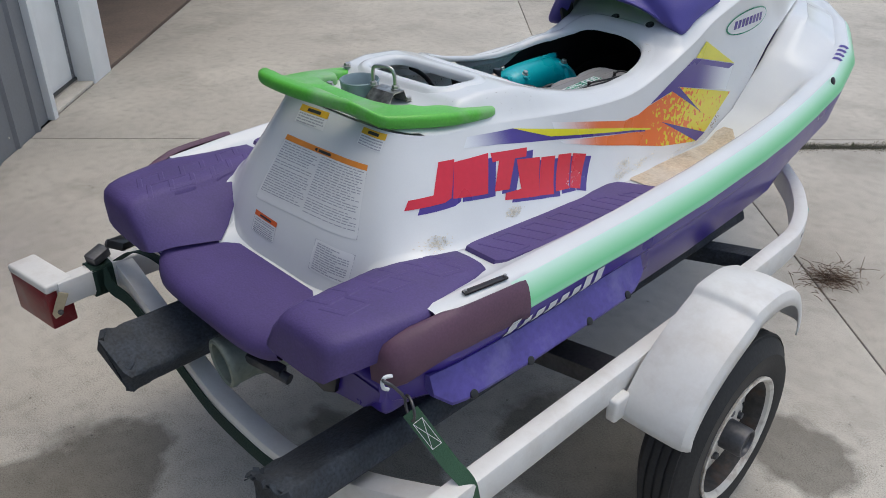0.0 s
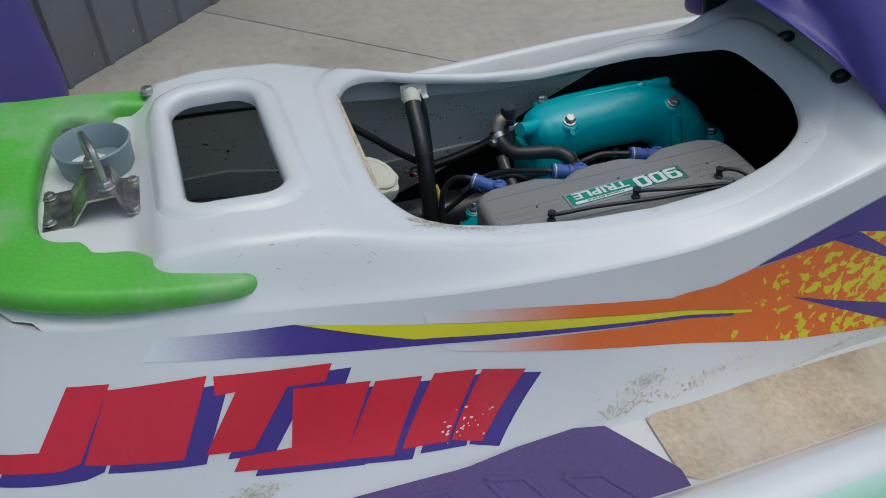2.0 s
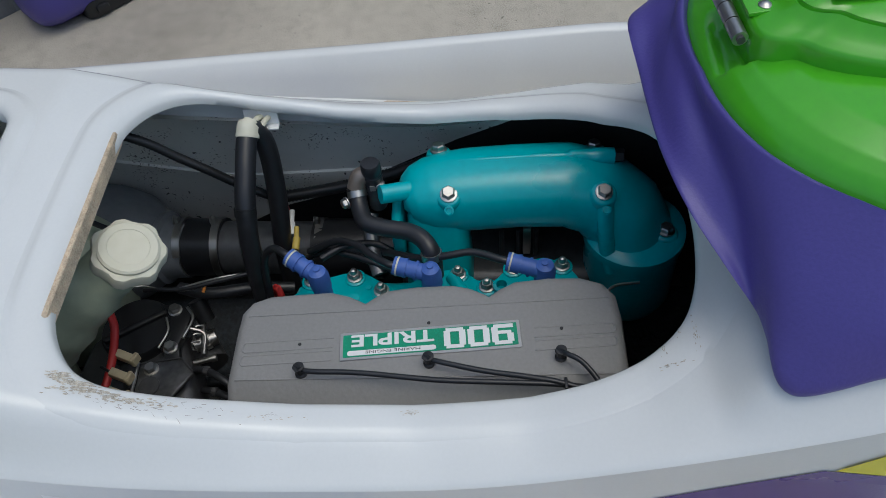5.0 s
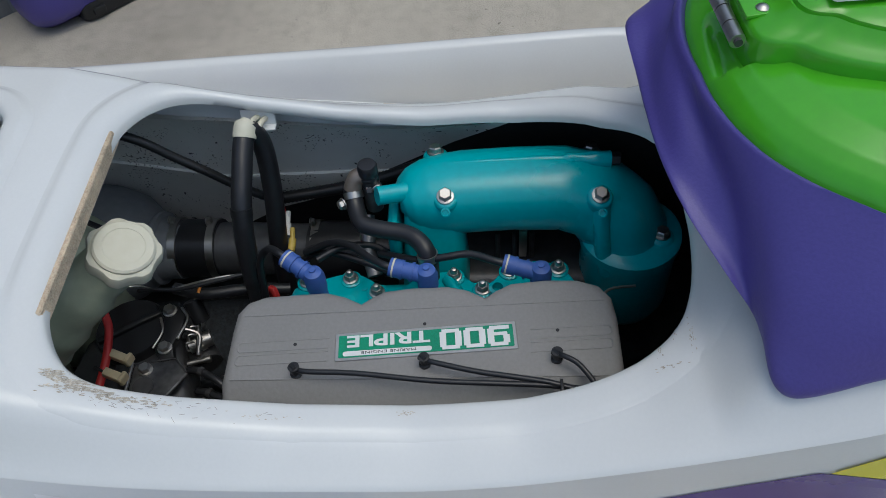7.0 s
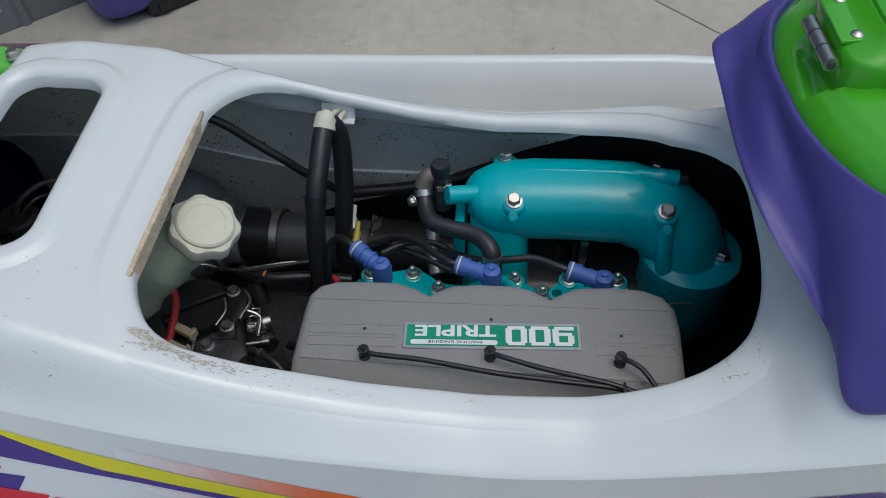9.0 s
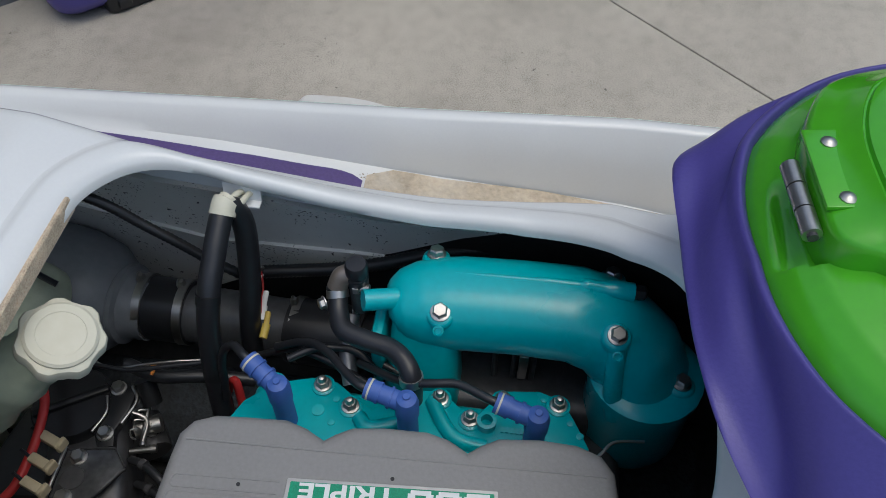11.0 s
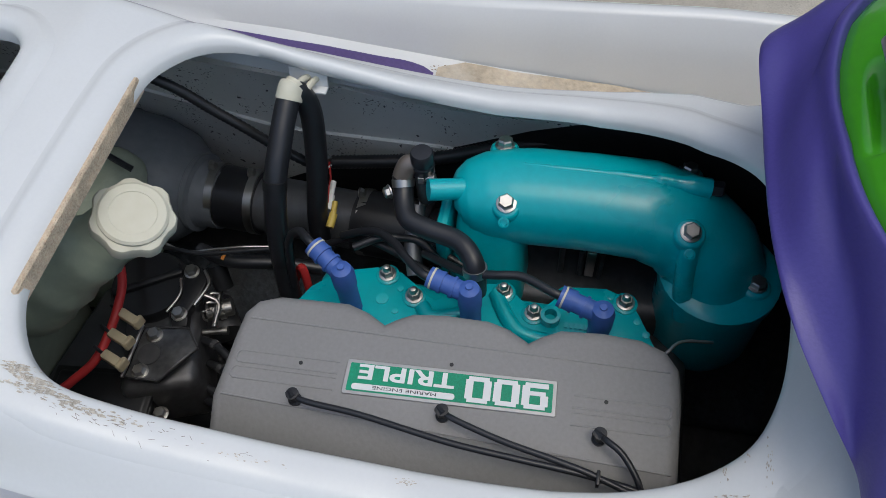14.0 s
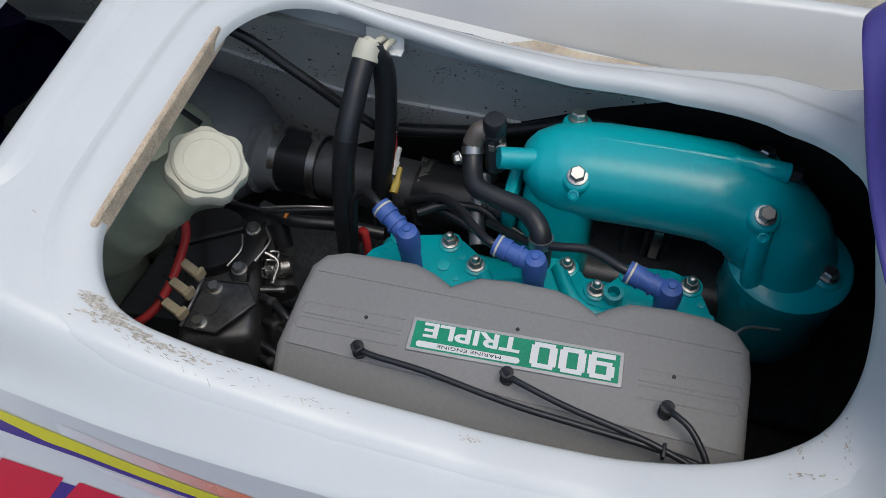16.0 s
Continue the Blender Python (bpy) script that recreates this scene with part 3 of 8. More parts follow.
def trailer():
    t = thing("boat_trailer", (0, 1.6, 0), "white painted steel boat trailer with carpeted bunks", "trailer")
    # side beams curve in to the tongue
    for s in (1, -1):
        bm = bmesh.new()
        path = curve3([(TX + s * x, y, z) for x, y, z in ((0.595, 0.66 if s > 0 else 0.56, 0.50), (0.595, 1.2, 0.50), (0.595, 1.9, 0.50), (0.575, 2.15, 0.50), (0.47, 2.38, 0.50), (0.30, 2.62, 0.49), (0.15, 2.95, 0.48), (0.04, 3.5, 0.47))], 6)
        rings = []
        for i, q in enumerate(path):
            d = (path[min(i + 1, len(path) - 1)] - path[max(i - 1, 0)]).normalized()
            n = Vector((d.y, -d.x, 0))
            rings.append([q + n * a + Vector((0, 0, b)) for a, b in rounded(0.042, 0.075, 0.007, 2)])
        loft(bm, rings, True, True)
        part("side_beam", bm, "white_paint", t)
    # rear cross member, dropped in the middle
    def beam(pts, w, h, name, material="white_paint", n=5):
        bm = bmesh.new()
        path = curve3(pts, n)
        rings = []
        for i, q in enumerate(path):
            d = (path[min(i + 1, len(path) - 1)] - path[max(i - 1, 0)]).normalized()
            side = d.cross(Vector((0, 0, 1))).normalized()
            up = side.cross(d)
            rings.append([q + side * a + up * b for a, b in rounded(w, h, 0.006, 2)])
        loft(bm, rings, True, True)
        return part(name, bm, material, t, sharp=25)
    beam([(-0.60, 0.66, 0.515), (-0.52, 0.66, 0.485), (-0.30, 0.66, 0.395), (-0.16, 0.66, 0.337), (-0.06, 0.66, 0.313), (0.12, 0.66, 0.307), (0.24, 0.665, 0.325), (0.45, 0.68, 0.405), (0.62, 0.70, 0.48)], 0.05, 0.075, "rear_cross_member", n=3)
    beam([(-0.62, 1.30, 0.44), (0.0, 1.30, 0.36), (0.62, 1.30, 0.44)], 0.08, 0.05, "axle", M["dark_metal"])
    beam([(-0.60, 1.98, 0.47), (0.0, 1.98, 0.36), (0.60, 1.98, 0.47)], 0.06, 0.05, "front_cross_member", M["bunk_carpet"])
    for s in (1, -1):
        c = (TX + s * 0.72, 1.50, 0.268)
        wheel_m = None
        if s == 1:
            wheel(t, c)
        fender(t, s)
        bm = bmesh.new()
        box(bm, (0.028, 0.055, 0.06), Matrix.Translation((TX + s * 0.622, 1.20, 0.452)), 0.008, 3)
        part("spring_hanger", bm, "white_paint", t)
        bm = bmesh.new()
        box(bm, (0.05, 0.06, 0.16), Matrix.Translation((TX + s * 0.62, 1.50, 0.38)), 0.006)
        part("axle_bracket", bm, "white_paint", t)
    # bunks
    for s, x, y0, zc, tilt in ((-1, -0.170, 0.455, 0.507, 24), (1, 0.375, 0.50, 0.475, 22)):
        bm = bmesh.new()
        rnd = random.Random(5 + s)
        m = Matrix.Translation((x, y0, zc)) @ Matrix.Rotation(radians(-s * tilt), 4, "Y")
        rings = []
        for k in range(30):
            y = 0.012 * k if k < 12 else 0.144 + 0.09 * (k - 12)
            rag = 0.007 * max(0.0, 1 - y / 0.09)
            grow = min(1.0, 0.90 + y * 9)
            rings.append([m @ Vector((a * grow + rnd.uniform(-rag, rag), y + rnd.uniform(-rag, rag), b * grow + rnd.uniform(-rag, rag))) for a, b in rounded(0.142, 0.064, 0.014, 3)])
        loft(bm, rings, True, True)
        bunk = part("bunk", bm, "bunk_carpet", t, "bunk board wrapped in worn black carpet", sharp=50)
        # torn flaps of carpet at the end
        for k in range(12 if s > 0 else 1):
            bm = bmesh.new()
            q = m @ Vector((rnd.uniform(-0.066, 0.066), rnd.uniform(-0.008, 0.02), rnd.choice((-0.03, 0.033)) + rnd.uniform(-0.004, 0.004)))
            e = Euler((rnd.uniform(-0.9, 0.9), rnd.uniform(-0.6, 0.6), rnd.uniform(0, 6))).to_matrix().to_4x4()
            poly = [(0.017 * rnd.uniform(0.4, 1) * math.cos(a), 0.017 * rnd.uniform(0.4, 1) * math.sin(a)) for a in (0.2, 1.3, 2.2, 3.4, 4.4, 5.4)]
            prism(bm, poly, 0.0025, Matrix.Translation(q) @ e)
            part("carpet_flap", bm, "bunk_carpet", bunk, smooth=False)
    for y in (2.07, 2.12):
        hexbolt((lerp(y, [1.9, 2.15], [0.656, 0.628]), y, 0.515), (1, 0.15, 0), 0.011, t, "beam_bolt", material="dark_metal")
    bm = bmesh.new()
    box(bm, (0.003, 0.10, 0.045), Matrix.Translation((0.607, 2.235, 0.505)) @ Matrix.Rotation(radians(20), 4, "Z"))
    part("sticker", bm, mat("torn_turquoise_sticker", (0.05, 0.42, 0.42), 0.5, var=0.2, bump=0.02, dirt=(0.60, 0.58, 0.52), dirt_amount=1.0, dirt_scale=40), t, "torn turquoise sticker")
    return t


boat_trailer = trailer()


# ---- watercraft ----
ski = thing("jet_ski", (0, 1.7, 0.36), "white and purple personal watercraft on a trailer, seat removed, hatch open", "jet ski")

# stations: y, gunwale half width, lower edge of the mint band
GY = [0.60, 0.70, 0.85, 1.0, 1.4, 1.7, 2.0, 2.2, 2.4, 2.6, 2.8, 3.0, 3.15, 3.25, 3.30]
GX = [0.47, 0.505, 0.53, 0.54, 0.548, 0.546, 0.535, 0.52, 0.50, 0.485, 0.44, 0.34, 0.22, 0.10, 0.02]
GZ = [0.735, 0.735, 0.735, 0.738, 0.738, 0.742, 0.748, 0.752, 0.762, 0.79, 0.83, 0.86, 0.875, 0.88, 0.88]
# floor of the footwell and its inner edge
FZ = [0.66, 0.74, 0.775, 0.785, 0.75, 0.715, 0.685, 0.662, 0.72, 0.87, 0.95, 0.96, 0.945, 0.93, 0.92]
# base line of the pedestal and its shoulder, from the middle of the stern panel forward
BASE = [(0.0, 0.765, 0.688), (0.13, 0.766, 0.69), (0.20, 0.780, 0.705), (0.255, 0.82, 0.755), (0.295, 0.88, 0.786), (0.33, 1.0, 0.788), (0.335, 1.2, 0.768), (0.322, 1.45, 0.738), (0.303, 1.67, 0.712), (0.28, 1.9, 0.687), (0.252, 2.2, 0.655), (0.243, 2.3, 0.66), (0.235, 2.42, 0.74), (0.225, 2.58, 0.90), (0.18, 2.8, 0.965), (0.10, 3.05, 0.965)]
CREST = [(0, 0.985, 1.0), (0.1, 0.987, 1.0), (0.165, 1.0, 0.998), (0.2, 1.04, 0.99), (0.215, 1.1, 0.98), (0.223, 1.2, 0.972), (0.232, 1.3, 0.962), (0.243, 1.505, 0.935), (0.24, 1.709, 0.915), (0.239, 1.8314, 0.92), (0.239, 1.964, 0.955), (0.237, 2.0966, 1.0), (0.232, 2.2152, 1.045), (0.222, 2.4607, 1.09), (0.17, 2.7, 1.06), (0.08, 3.0, 1.0)]
TY = [0.98, 1.1, 1.145, 1.165, 1.185, 1.25, 1.3513, 1.4025, 1.4537, 1.556, 1.658, 1.76, 1.862, 1.964, 2.015, 2.0456, 2.117, 2.2152, 2.4116, 2.7, 3.0]
TZ = [1.0, 0.995, 0.992, 1.004, 1.020, 1.026, 1.018, 1.003, 0.986, 0.958, 0.938, 0.929, 0.934, 0.958, 0.980, 1.016, 1.045, 1.065, 1.10, 1.075, 1.01]


CX = -0.02  # middle of the pedestal


def port(y):
    """How far the port side of the pedestal is shifted."""
    return 2 * CX * lerp(y, [1.25, 1.5, 1.95, 2.15], [1.0, 0.62, 0.62, 1.0]) + tuck(y)


def foot_shift(y):
    """How far the port foot of the pedestal is shifted: nothing at the stern."""
    return 2 * CX * lerp(y, [0.80, 1.25], [0.0, 1.0])


def tuck(y):
    return lerp(y, [1.80, 1.9, 1.95, 2.0, 2.08, 2.3], [0, 0.004, 0.010, 0.026, 0.030, 0])


def port_drop(y):
    """How much lower the port shoulder stays where the front pad begins."""
    return lerp(y, [1.84, 1.95, 2.0, 2.08, 2.25], [0, 0.009, 0.020, 0.028, 0])


def beam(y):
    """How much further out the port gunwale lies."""
    return lerp(y, [0.9, 1.3, 1.7, 2.0, 2.2, 2.6, 3.0, 3.3], [0, 0.012, 0.028, 0.052, 0.058, 0.05, 0.02, 0])


def gun(y):
    return lerp(y, GY, GX), lerp(y, GY, GZ)


def hull():
    bm = bmesh.new()
    rings = []
    for y in np.concatenate((np.linspace(0.70, 2.4, 35), np.linspace(2.45, 3.3, 18))):
        x, z = gun(y)
        x *= lerp(y, [0.70, 0.78], [0.93, 1.0])
        k = lerp(y, [0.62, 2.2, 2.8, 3.3], [0, 0, 0.35, 1.0])
        keel = lerp(y, [0.7, 1.1, 1.8], [0.575, 0.48, 0.40]) + 0.38 * k ** 1.3
        chine_x, chine_z = x * (0.94 - 0.25 * k), lerp(y, [0.7, 1.2], [0.625, 0.58]) + 0.22 * k
        half = [(x + 0.004, z), (x + 0.002, z - 0.03), (x - 0.008, z - 0.045), (x - 0.012, z - 0.10), (chine_x, chine_z), (chine_x * 0.93, chine_z - 0.03), (x * 0.55, (keel + chine_z) / 2 - 0.035), (x * 0.25, keel + 0.03), (0.0, keel)]
        ring = [Vector((a, y, b)) for a, b in half] + [Vector((-a - beam(y) * min(1, a / x) ** 2, y, b)) for a, b in reversed(half[:-1])]
        rings.append(ring)
    vs = loft(bm, rings)
    bm.faces.new([bm.verts.new((v.co.x, v.co.y, min(v.co.z, 0.66))) for v in vs[0]])
    return part("hull", bm, "purple_hull", ski, "glossy purple fibreglass hull", sharp=28)


hull()


def deck_floor():
    """Gunwale and footwell, from the mint band inward, both sides."""
    stations = np.concatenate((np.linspace(0.81, 2.1, 44), np.linspace(2.13, 3.3, 40)))
    white, band = bmesh.new(), bmesh.new()
    for s in (1, -1):
        rw, rb = [], []
        for y in stations:
            x, z = gun(y)
            x += beam(y) if s < 0 else 0.0
            zf = lerp(y, GY, FZ)
            by = [q[1] for q in BASE[4:]]
            xb = lerp(y, by, [q[0] for q in BASE[4:]]) if y > 0.88 else 0.30
            top = z + 0.062
            drop = max(0.0, top - zf)
            lip = 0.0 if s > 0 else 0.018
            inner = [(x - 0.008, top - 0.034), (x - 0.014, top - 0.016)] if y < 1.0 else [(x - 0.026, top - 0.034), (x - 0.029, top - 0.016)]
            inner += [(x - 0.026, top - 0.006), (x - 0.036, top), (x - 0.062 + lip, top + 0.001), (x - 0.072 + lip, top - 0.004)]
            wx = 0.014 + 0.35 * drop if s > 0 else 0.006 + 0.12 * drop
            inner += [(x - 0.078 + lip - wx * 0.5, top - 0.006 - 0.5 * (drop - 0.006)), (x - 0.080 + lip - wx, zf + 0.003)]
            if zf > top:
                inner[-2:] = [(x - 0.12, top + (zf - top) * 0.35), (x - 0.17, top + (zf - top) * 0.75)]
            xo = inner[-1][0]
            mid = min(xb + 0.004 - (foot_shift(y) if s < 0 else 0.0), xo - 0.02)
            inner += [(xo + (mid - xo) * k, zf) for k in (0.12, 0.4, 0.7, 1.0)]
            if y > 2.75:
                inner.append((0.0, zf + 0.01))
            else:
                inner.append((mid - 0.006, zf - 0.012))
            rw.append([Vector((s * max(0, a), y, b)) for a, b in inner])
            rb.append([Vector((s * max(0, a), y, b)) for a, b in ((x + 0.004, z - 0.002), (x + 0.008, z + 0.004), (x + 0.004, z + 0.016), (x - 0.008, z + 0.038), (x - 0.018, z + 0.05), (x - 0.026, z + 0.056))])
        loft(white, rw)
        loft(band, rb[6:])
    for b in (white, band):
        bmesh.ops.remove_doubles(b, verts=b.verts, dist=0.0005)
    deck = part("deck", white, "gelcoat", ski, "white gelcoat deck", sharp=50)
    gb = part("gunwale_band", band, "mint", ski, "mint green band fading to white", sharp=50)
    at = gb.data.attributes.new("across", "FLOAT", "POINT")
    for v in gb.data.vertices:
        at.data[v.index].value = max(0.0, min(1.0, (v.co.z - gun(v.co.y)[1]) / 0.056))
    return deck


deck_floor()


CREST_FINE = list(zip(*curve3(CREST[2:], 10)))


def crest_x(y):
    return lerp(y, CREST_FINE[1], CREST_FINE[0]), lerp(y, CREST_FINE[1], CREST_FINE[2])


def top_z(x, y):
    """Height of the pedestal's top: a raised middle that eases down to the shoulder."""
    xs, zs = crest_x(max(y, 1.04))
    zt = lerp(y, TY, TZ)
    e = min(1.0, max(0.0, min(xs - x, x + xs - port(y)) / 0.050))
    e = e * e * (3 - 2 * e)
    s = min(1.0, max(0.0, (-0.07 - x) / 0.14))
    return zs + (max(zt, zs) - zs) * e - port_drop(y) * s * s * (3 - 2 * s)


# outlines of the two openings, as half widths along y
HATCH_Y = [1.4209, 1.422, 1.4271, 1.4486, 1.4794, 1.5254, 1.607, 1.7294, 1.8314, 1.913, 1.966, 1.9997, 2.0181, 2.0252, 2.0262]
HATCH_W = [0.0, 0.08, 0.128, 0.168, 0.188, 0.193, 0.192, 0.189, 0.187, 0.180, 0.163, 0.138, 0.10, 0.05, 0.0]


def hatch_outline(n=120):
    half = curve3([(w, y, 0) for y, w in zip(HATCH_Y, HATCH_W)], 8)
    pts = [Vector((q.x + CX, q.y, 0)) for q in half] + [Vector((CX - q.x - lerp(q.y, [1.43, 1.52, 1.86, 1.97], [0.0, 0.009, 0.009, 0.0]), q.y, 0)) for q in reversed(half[1:-1])]
    return pts


def slot_outline():
    pts = []
    for x, y in rounded(0.262, 0.118, 0.034, 8, CX - 0.006, 1.262):
        pts.append(Vector((x, y + 0.05 * (x - CX), 0)))
    return pts


def inside(p, poly):
    c = False
    j = len(poly) - 1
    for i in range(len(poly)):
        a, b = poly[i], poly[j]
        if (a.y > p.y) != (b.y > p.y) and p.x < (b.x - a.x) * (p.y - a.y) / (b.y - a.y) + a.x:
            c = not c
        j = i
    return c


def nearest(p, poly):
    best, bd = None, 1e9
    for i in range(len(poly)):
        a, b = poly[i - 1], poly[i]
        d = b - a
        t = max(0, min(1, (p - a).dot(d) / max(d.length_squared, 1e-12)))
        q = a + d * t
        if (p - q).length < bd:
            best, bd = q, (p - q).length
    return best


def pedestal():
    bm = bmesh.new()
    # sides and stern panel
    b, c = curve3(BASE, 10), curve3(CREST, 10)
    full_b = [Vector((-q.x + foot_shift(q.y) * min(1, 5 * q.x), q.y, q.z)) for q in reversed(b[1:])] + b
    full_c = [Vector((-q.x + port(q.y) * min(1, 5 * q.x), q.y, q.z - port_drop(q.y) * min(1, 5 * q.x))) for q in reversed(c[1:])] + c
    rings = []
    for k in range(15):
        v = k / 14
        ring = []
        for p, q in zip(full_b, full_c):
            # a fillet at the foot, a nearly flat side with a slight bulge
            w = v
            k = lerp(p.y, [0.80, 0.95], [0.0, 1.0])
            foot = 0.026 * k * (1 - v) ** 7 - 0.034 * (1 - k) * (1 - v) ** 3
            r = p.lerp(q, w)
            out = Vector((p.x - q.x, p.y - q.y, 0))
            if out.length > 1e-6:
                out.normalize()
            r = r + out * (foot + lerp(p.y, [1.1, 1.4, 2.0, 2.3], [0.006, -0.012, -0.012, 0.0]) * math.sin(math.pi * v))
            ring.append(r)
        if not rings:
            flange, lip = [], []
            for p, q, r in zip(full_b, full_c, ring):
                k = lerp(p.y, [0.80, 0.95], [1.0, 0.0])
                out = Vector((p.x - q.x, p.y - q.y, 0))
                out = out.normalized() if out.length > 1e-6 else out
                flange.append(r + out * 0.050 * k - Vector((0, 0, 0.004)))
                lip.append(r + out * 0.012 * k)
            rings += [flange, lip]
        rings.append(ring)
    # rounded shoulder
    for o, up in ((0.003, -0.001), (0.012, -0.004), (0.03, -0.012)):
        rings.append([q + Vector((-q.x, 0 if q.y > 1.05 else 1.2 - q.y, 0)).normalized() * o + Vector((0, 0, up)) for q in full_c])
    loft(bm, rings)
    part("pedestal", bm, "gelcoat", ski, "white gelcoat pedestal with scuffs", sharp=60)
    # top, with the two openings left out
    bm = bmesh.new()
    hatch, slot = hatch_outline(), slot_outline()
    ys = np.linspace(0.985, 2.95, 220)
    rows = []
    for y in ys:
        xs, _ = crest_x(max(y, 1.03))
        if y < 1.05:
            xs = lerp(y, [0.985, 1.0, 1.03, 1.06], [0.10, 0.16, 0.195, 0.206])
        if y >= 1.05:
            ex = ((0.0, 0.0), (0.0015, 0.0019), (0.005, 0.0036), (0.011, 0.0046))
        else:
            ex = ((0.004, 0.004), (0.005, 0.004), (0.008, 0.004), (0.011, 0.004))
        xl = -xs + port(y)
        cols = [(xl + o, up) for o, up in ex] + [(x, 0.005) for x in np.linspace(xl + 0.017, xs - 0.017, 61)] + [(xs - o, up) for o, up in reversed(ex)]
        rows.append([bm.verts.new((x, y, top_z(x, y) + up)) for x, up in cols])
    for r0, r1 in zip(rows[:-1], rows[1:]):
        for i in range(len(r0) - 1):
            q = [r0[i], r0[i + 1], r1[i + 1], r1[i]]
            m = sum((v.co for v in q), Vector()) / 4
            m.z = 0
            if inside(m, hatch) or inside(m, slot):
                continue
            bm.faces.new(q)
    for v in [v for v in bm.verts if not v.link_faces]:
        bm.verts.remove(v)
    for v in bm.verts:
        if v.is_boundary and 1.15 < v.co.y < 2.1 and -crest_x(v.co.y)[0] + port(v.co.y) + 0.016 < v.co.x < crest_x(v.co.y)[0] - 0.016:
            p = Vector((v.co.x, v.co.y, 0))
            o = hatch if v.co.y > 1.37 else slot
            q = nearest(p, o)
            v.co.x, v.co.y = q.x, q.y
            v.co.z = top_z(q.x, q.y) + 0.004
    top = part("pedestal_top", bm, "gelcoat", ski, "white gelcoat top around the hatch openings", sharp=60)
    # rolled rims round the openings
    for outline, name, deep, lip in ((hatch, "hatch_rim", 0.012, 0.022), (slot, "storage_rim", 0.018, 0.020)):
        bm = bmesh.new()
        rings = []
        n = len(outline)
        for i, q in enumerate(outline):
            d = (outline[(i + 1) % n] - outline[i - 1]).normalized()
            out = Vector((d.y, -d.x, 0))
            ring = []
            for o, h in ((lip * 1.7, -0.0012), (lip * 1.52, 0.0001), (lip * 1.38, 0.0009), (lip * 1.24, 0.0024), (lip * 1.1, 0.0040), (lip * 0.95, 0.0049), (lip * 0.6, 0.0050), (lip * 0.38, 0.0046), (lip * 0.2, 0.0034), (0.0012, 0.0014), (-0.0012, -0.0012), (-0.003, -0.004), (-0.0035, -deep), (0.002, -deep - 0.002)):
                p = q + out * max(0.0, o)
                if h > 0 and name == "hatch_rim":
                    k = min(1.0, max(0.0, (q.x - 0.05) / 0.10))
                    h *= 1 - 0.72 * k * k * (3 - 2 * k)
                ring.append(q + out * o + Vector((0, 0, top_z(p.x, p.y) + 0.005 + h)))
            rings.append(ring)
        rings.append(rings[0])
        loft(bm, rings)
        bmesh.ops.remove_doubles(bm, verts=bm.verts, dist=0.0002)
        part(name, bm, "gelcoat", ski, "rolled white rim with chipped edges", sharp=70)


pedestal()


def liner():
    """Inside of hull and pedestal, grey raw glass fibre."""
    bm = bmesh.new()
    rings = []
    for y in np.linspace(1.0, 2.6, 33):
        xs, zs = crest_x(y)
        by = [q[1] for q in BASE[4:]]
        xb, zb = lerp(y, by, [q[0] for q in BASE[4:]]), lerp(y, by, [q[2] for q in BASE[4:]])
        zb = min(zb, lerp(y, GY, FZ) - 0.02)
        zl = min(zs - 0.05, lerp(y, [1.25, 1.46, 1.66, 2.3], [0.814, 0.772, 0.785, 0.80]))
        xl = xs + (xb - xs) * (zs - zl) / (zs - zb) - 0.022
        half = [(xs - 0.055, zs - 0.006), (xs - 0.030, zs - 0.018), ((xs - 0.026 + xl) / 2, (zs - 0.018 + zl) / 2), (xl, zl), (xl + 0.003, zl - 0.004), (xl - 0.001, zl - 0.005), (xb - 0.016, (zl + zb) / 2 - 0.02), (xb + 0.006, zb - 0.05), (0.33, 0.55), (0.18, 0.49), (0.0, 0.46)]
        rings.append([Vector((a, y, b)) for a, b in half] + [Vector((-a + (2 * CX + 1.15 * tuck(y)) * min(1.0, max(0.0, (b - zb - 0.02) / 0.1)), y, b - 1.15 * port_drop(y) * min(1.0, max(0.0, (b - zb - 0.02) / 0.1)))) for a, b in reversed(half[:-1])])
    # shade under the front deck, painted black on the liner's fore end
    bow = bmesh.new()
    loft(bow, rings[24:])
    part("bow_cavity", bow, "cavity", ski, "cavity under the front deck, its shade painted black", sharp=60)
    n = len(rings[0])
    for side in (slice(0, 9), slice(n - 9, n)):
        loft(bm, [r[side] for r in rings[:25]])
    # this copy keeps the low fore part, where shade is painted black
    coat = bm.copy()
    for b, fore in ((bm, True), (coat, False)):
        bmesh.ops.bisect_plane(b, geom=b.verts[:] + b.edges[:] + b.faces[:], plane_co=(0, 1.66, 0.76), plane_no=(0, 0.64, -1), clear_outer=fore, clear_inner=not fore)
    part("bow_coating", coat, "cavity", ski, "inside of the bow, its shade painted black", sharp=60)
    part("hull_liner", bm, "liner", ski, "spotted grey raw fibreglass inside of the hull", sharp=60)
    # floor of the liner, darker than its walls
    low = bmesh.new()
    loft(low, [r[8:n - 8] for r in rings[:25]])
    part("bilge", low, "bilge", ski, "dark bilge under the engine", sharp=60)


liner()


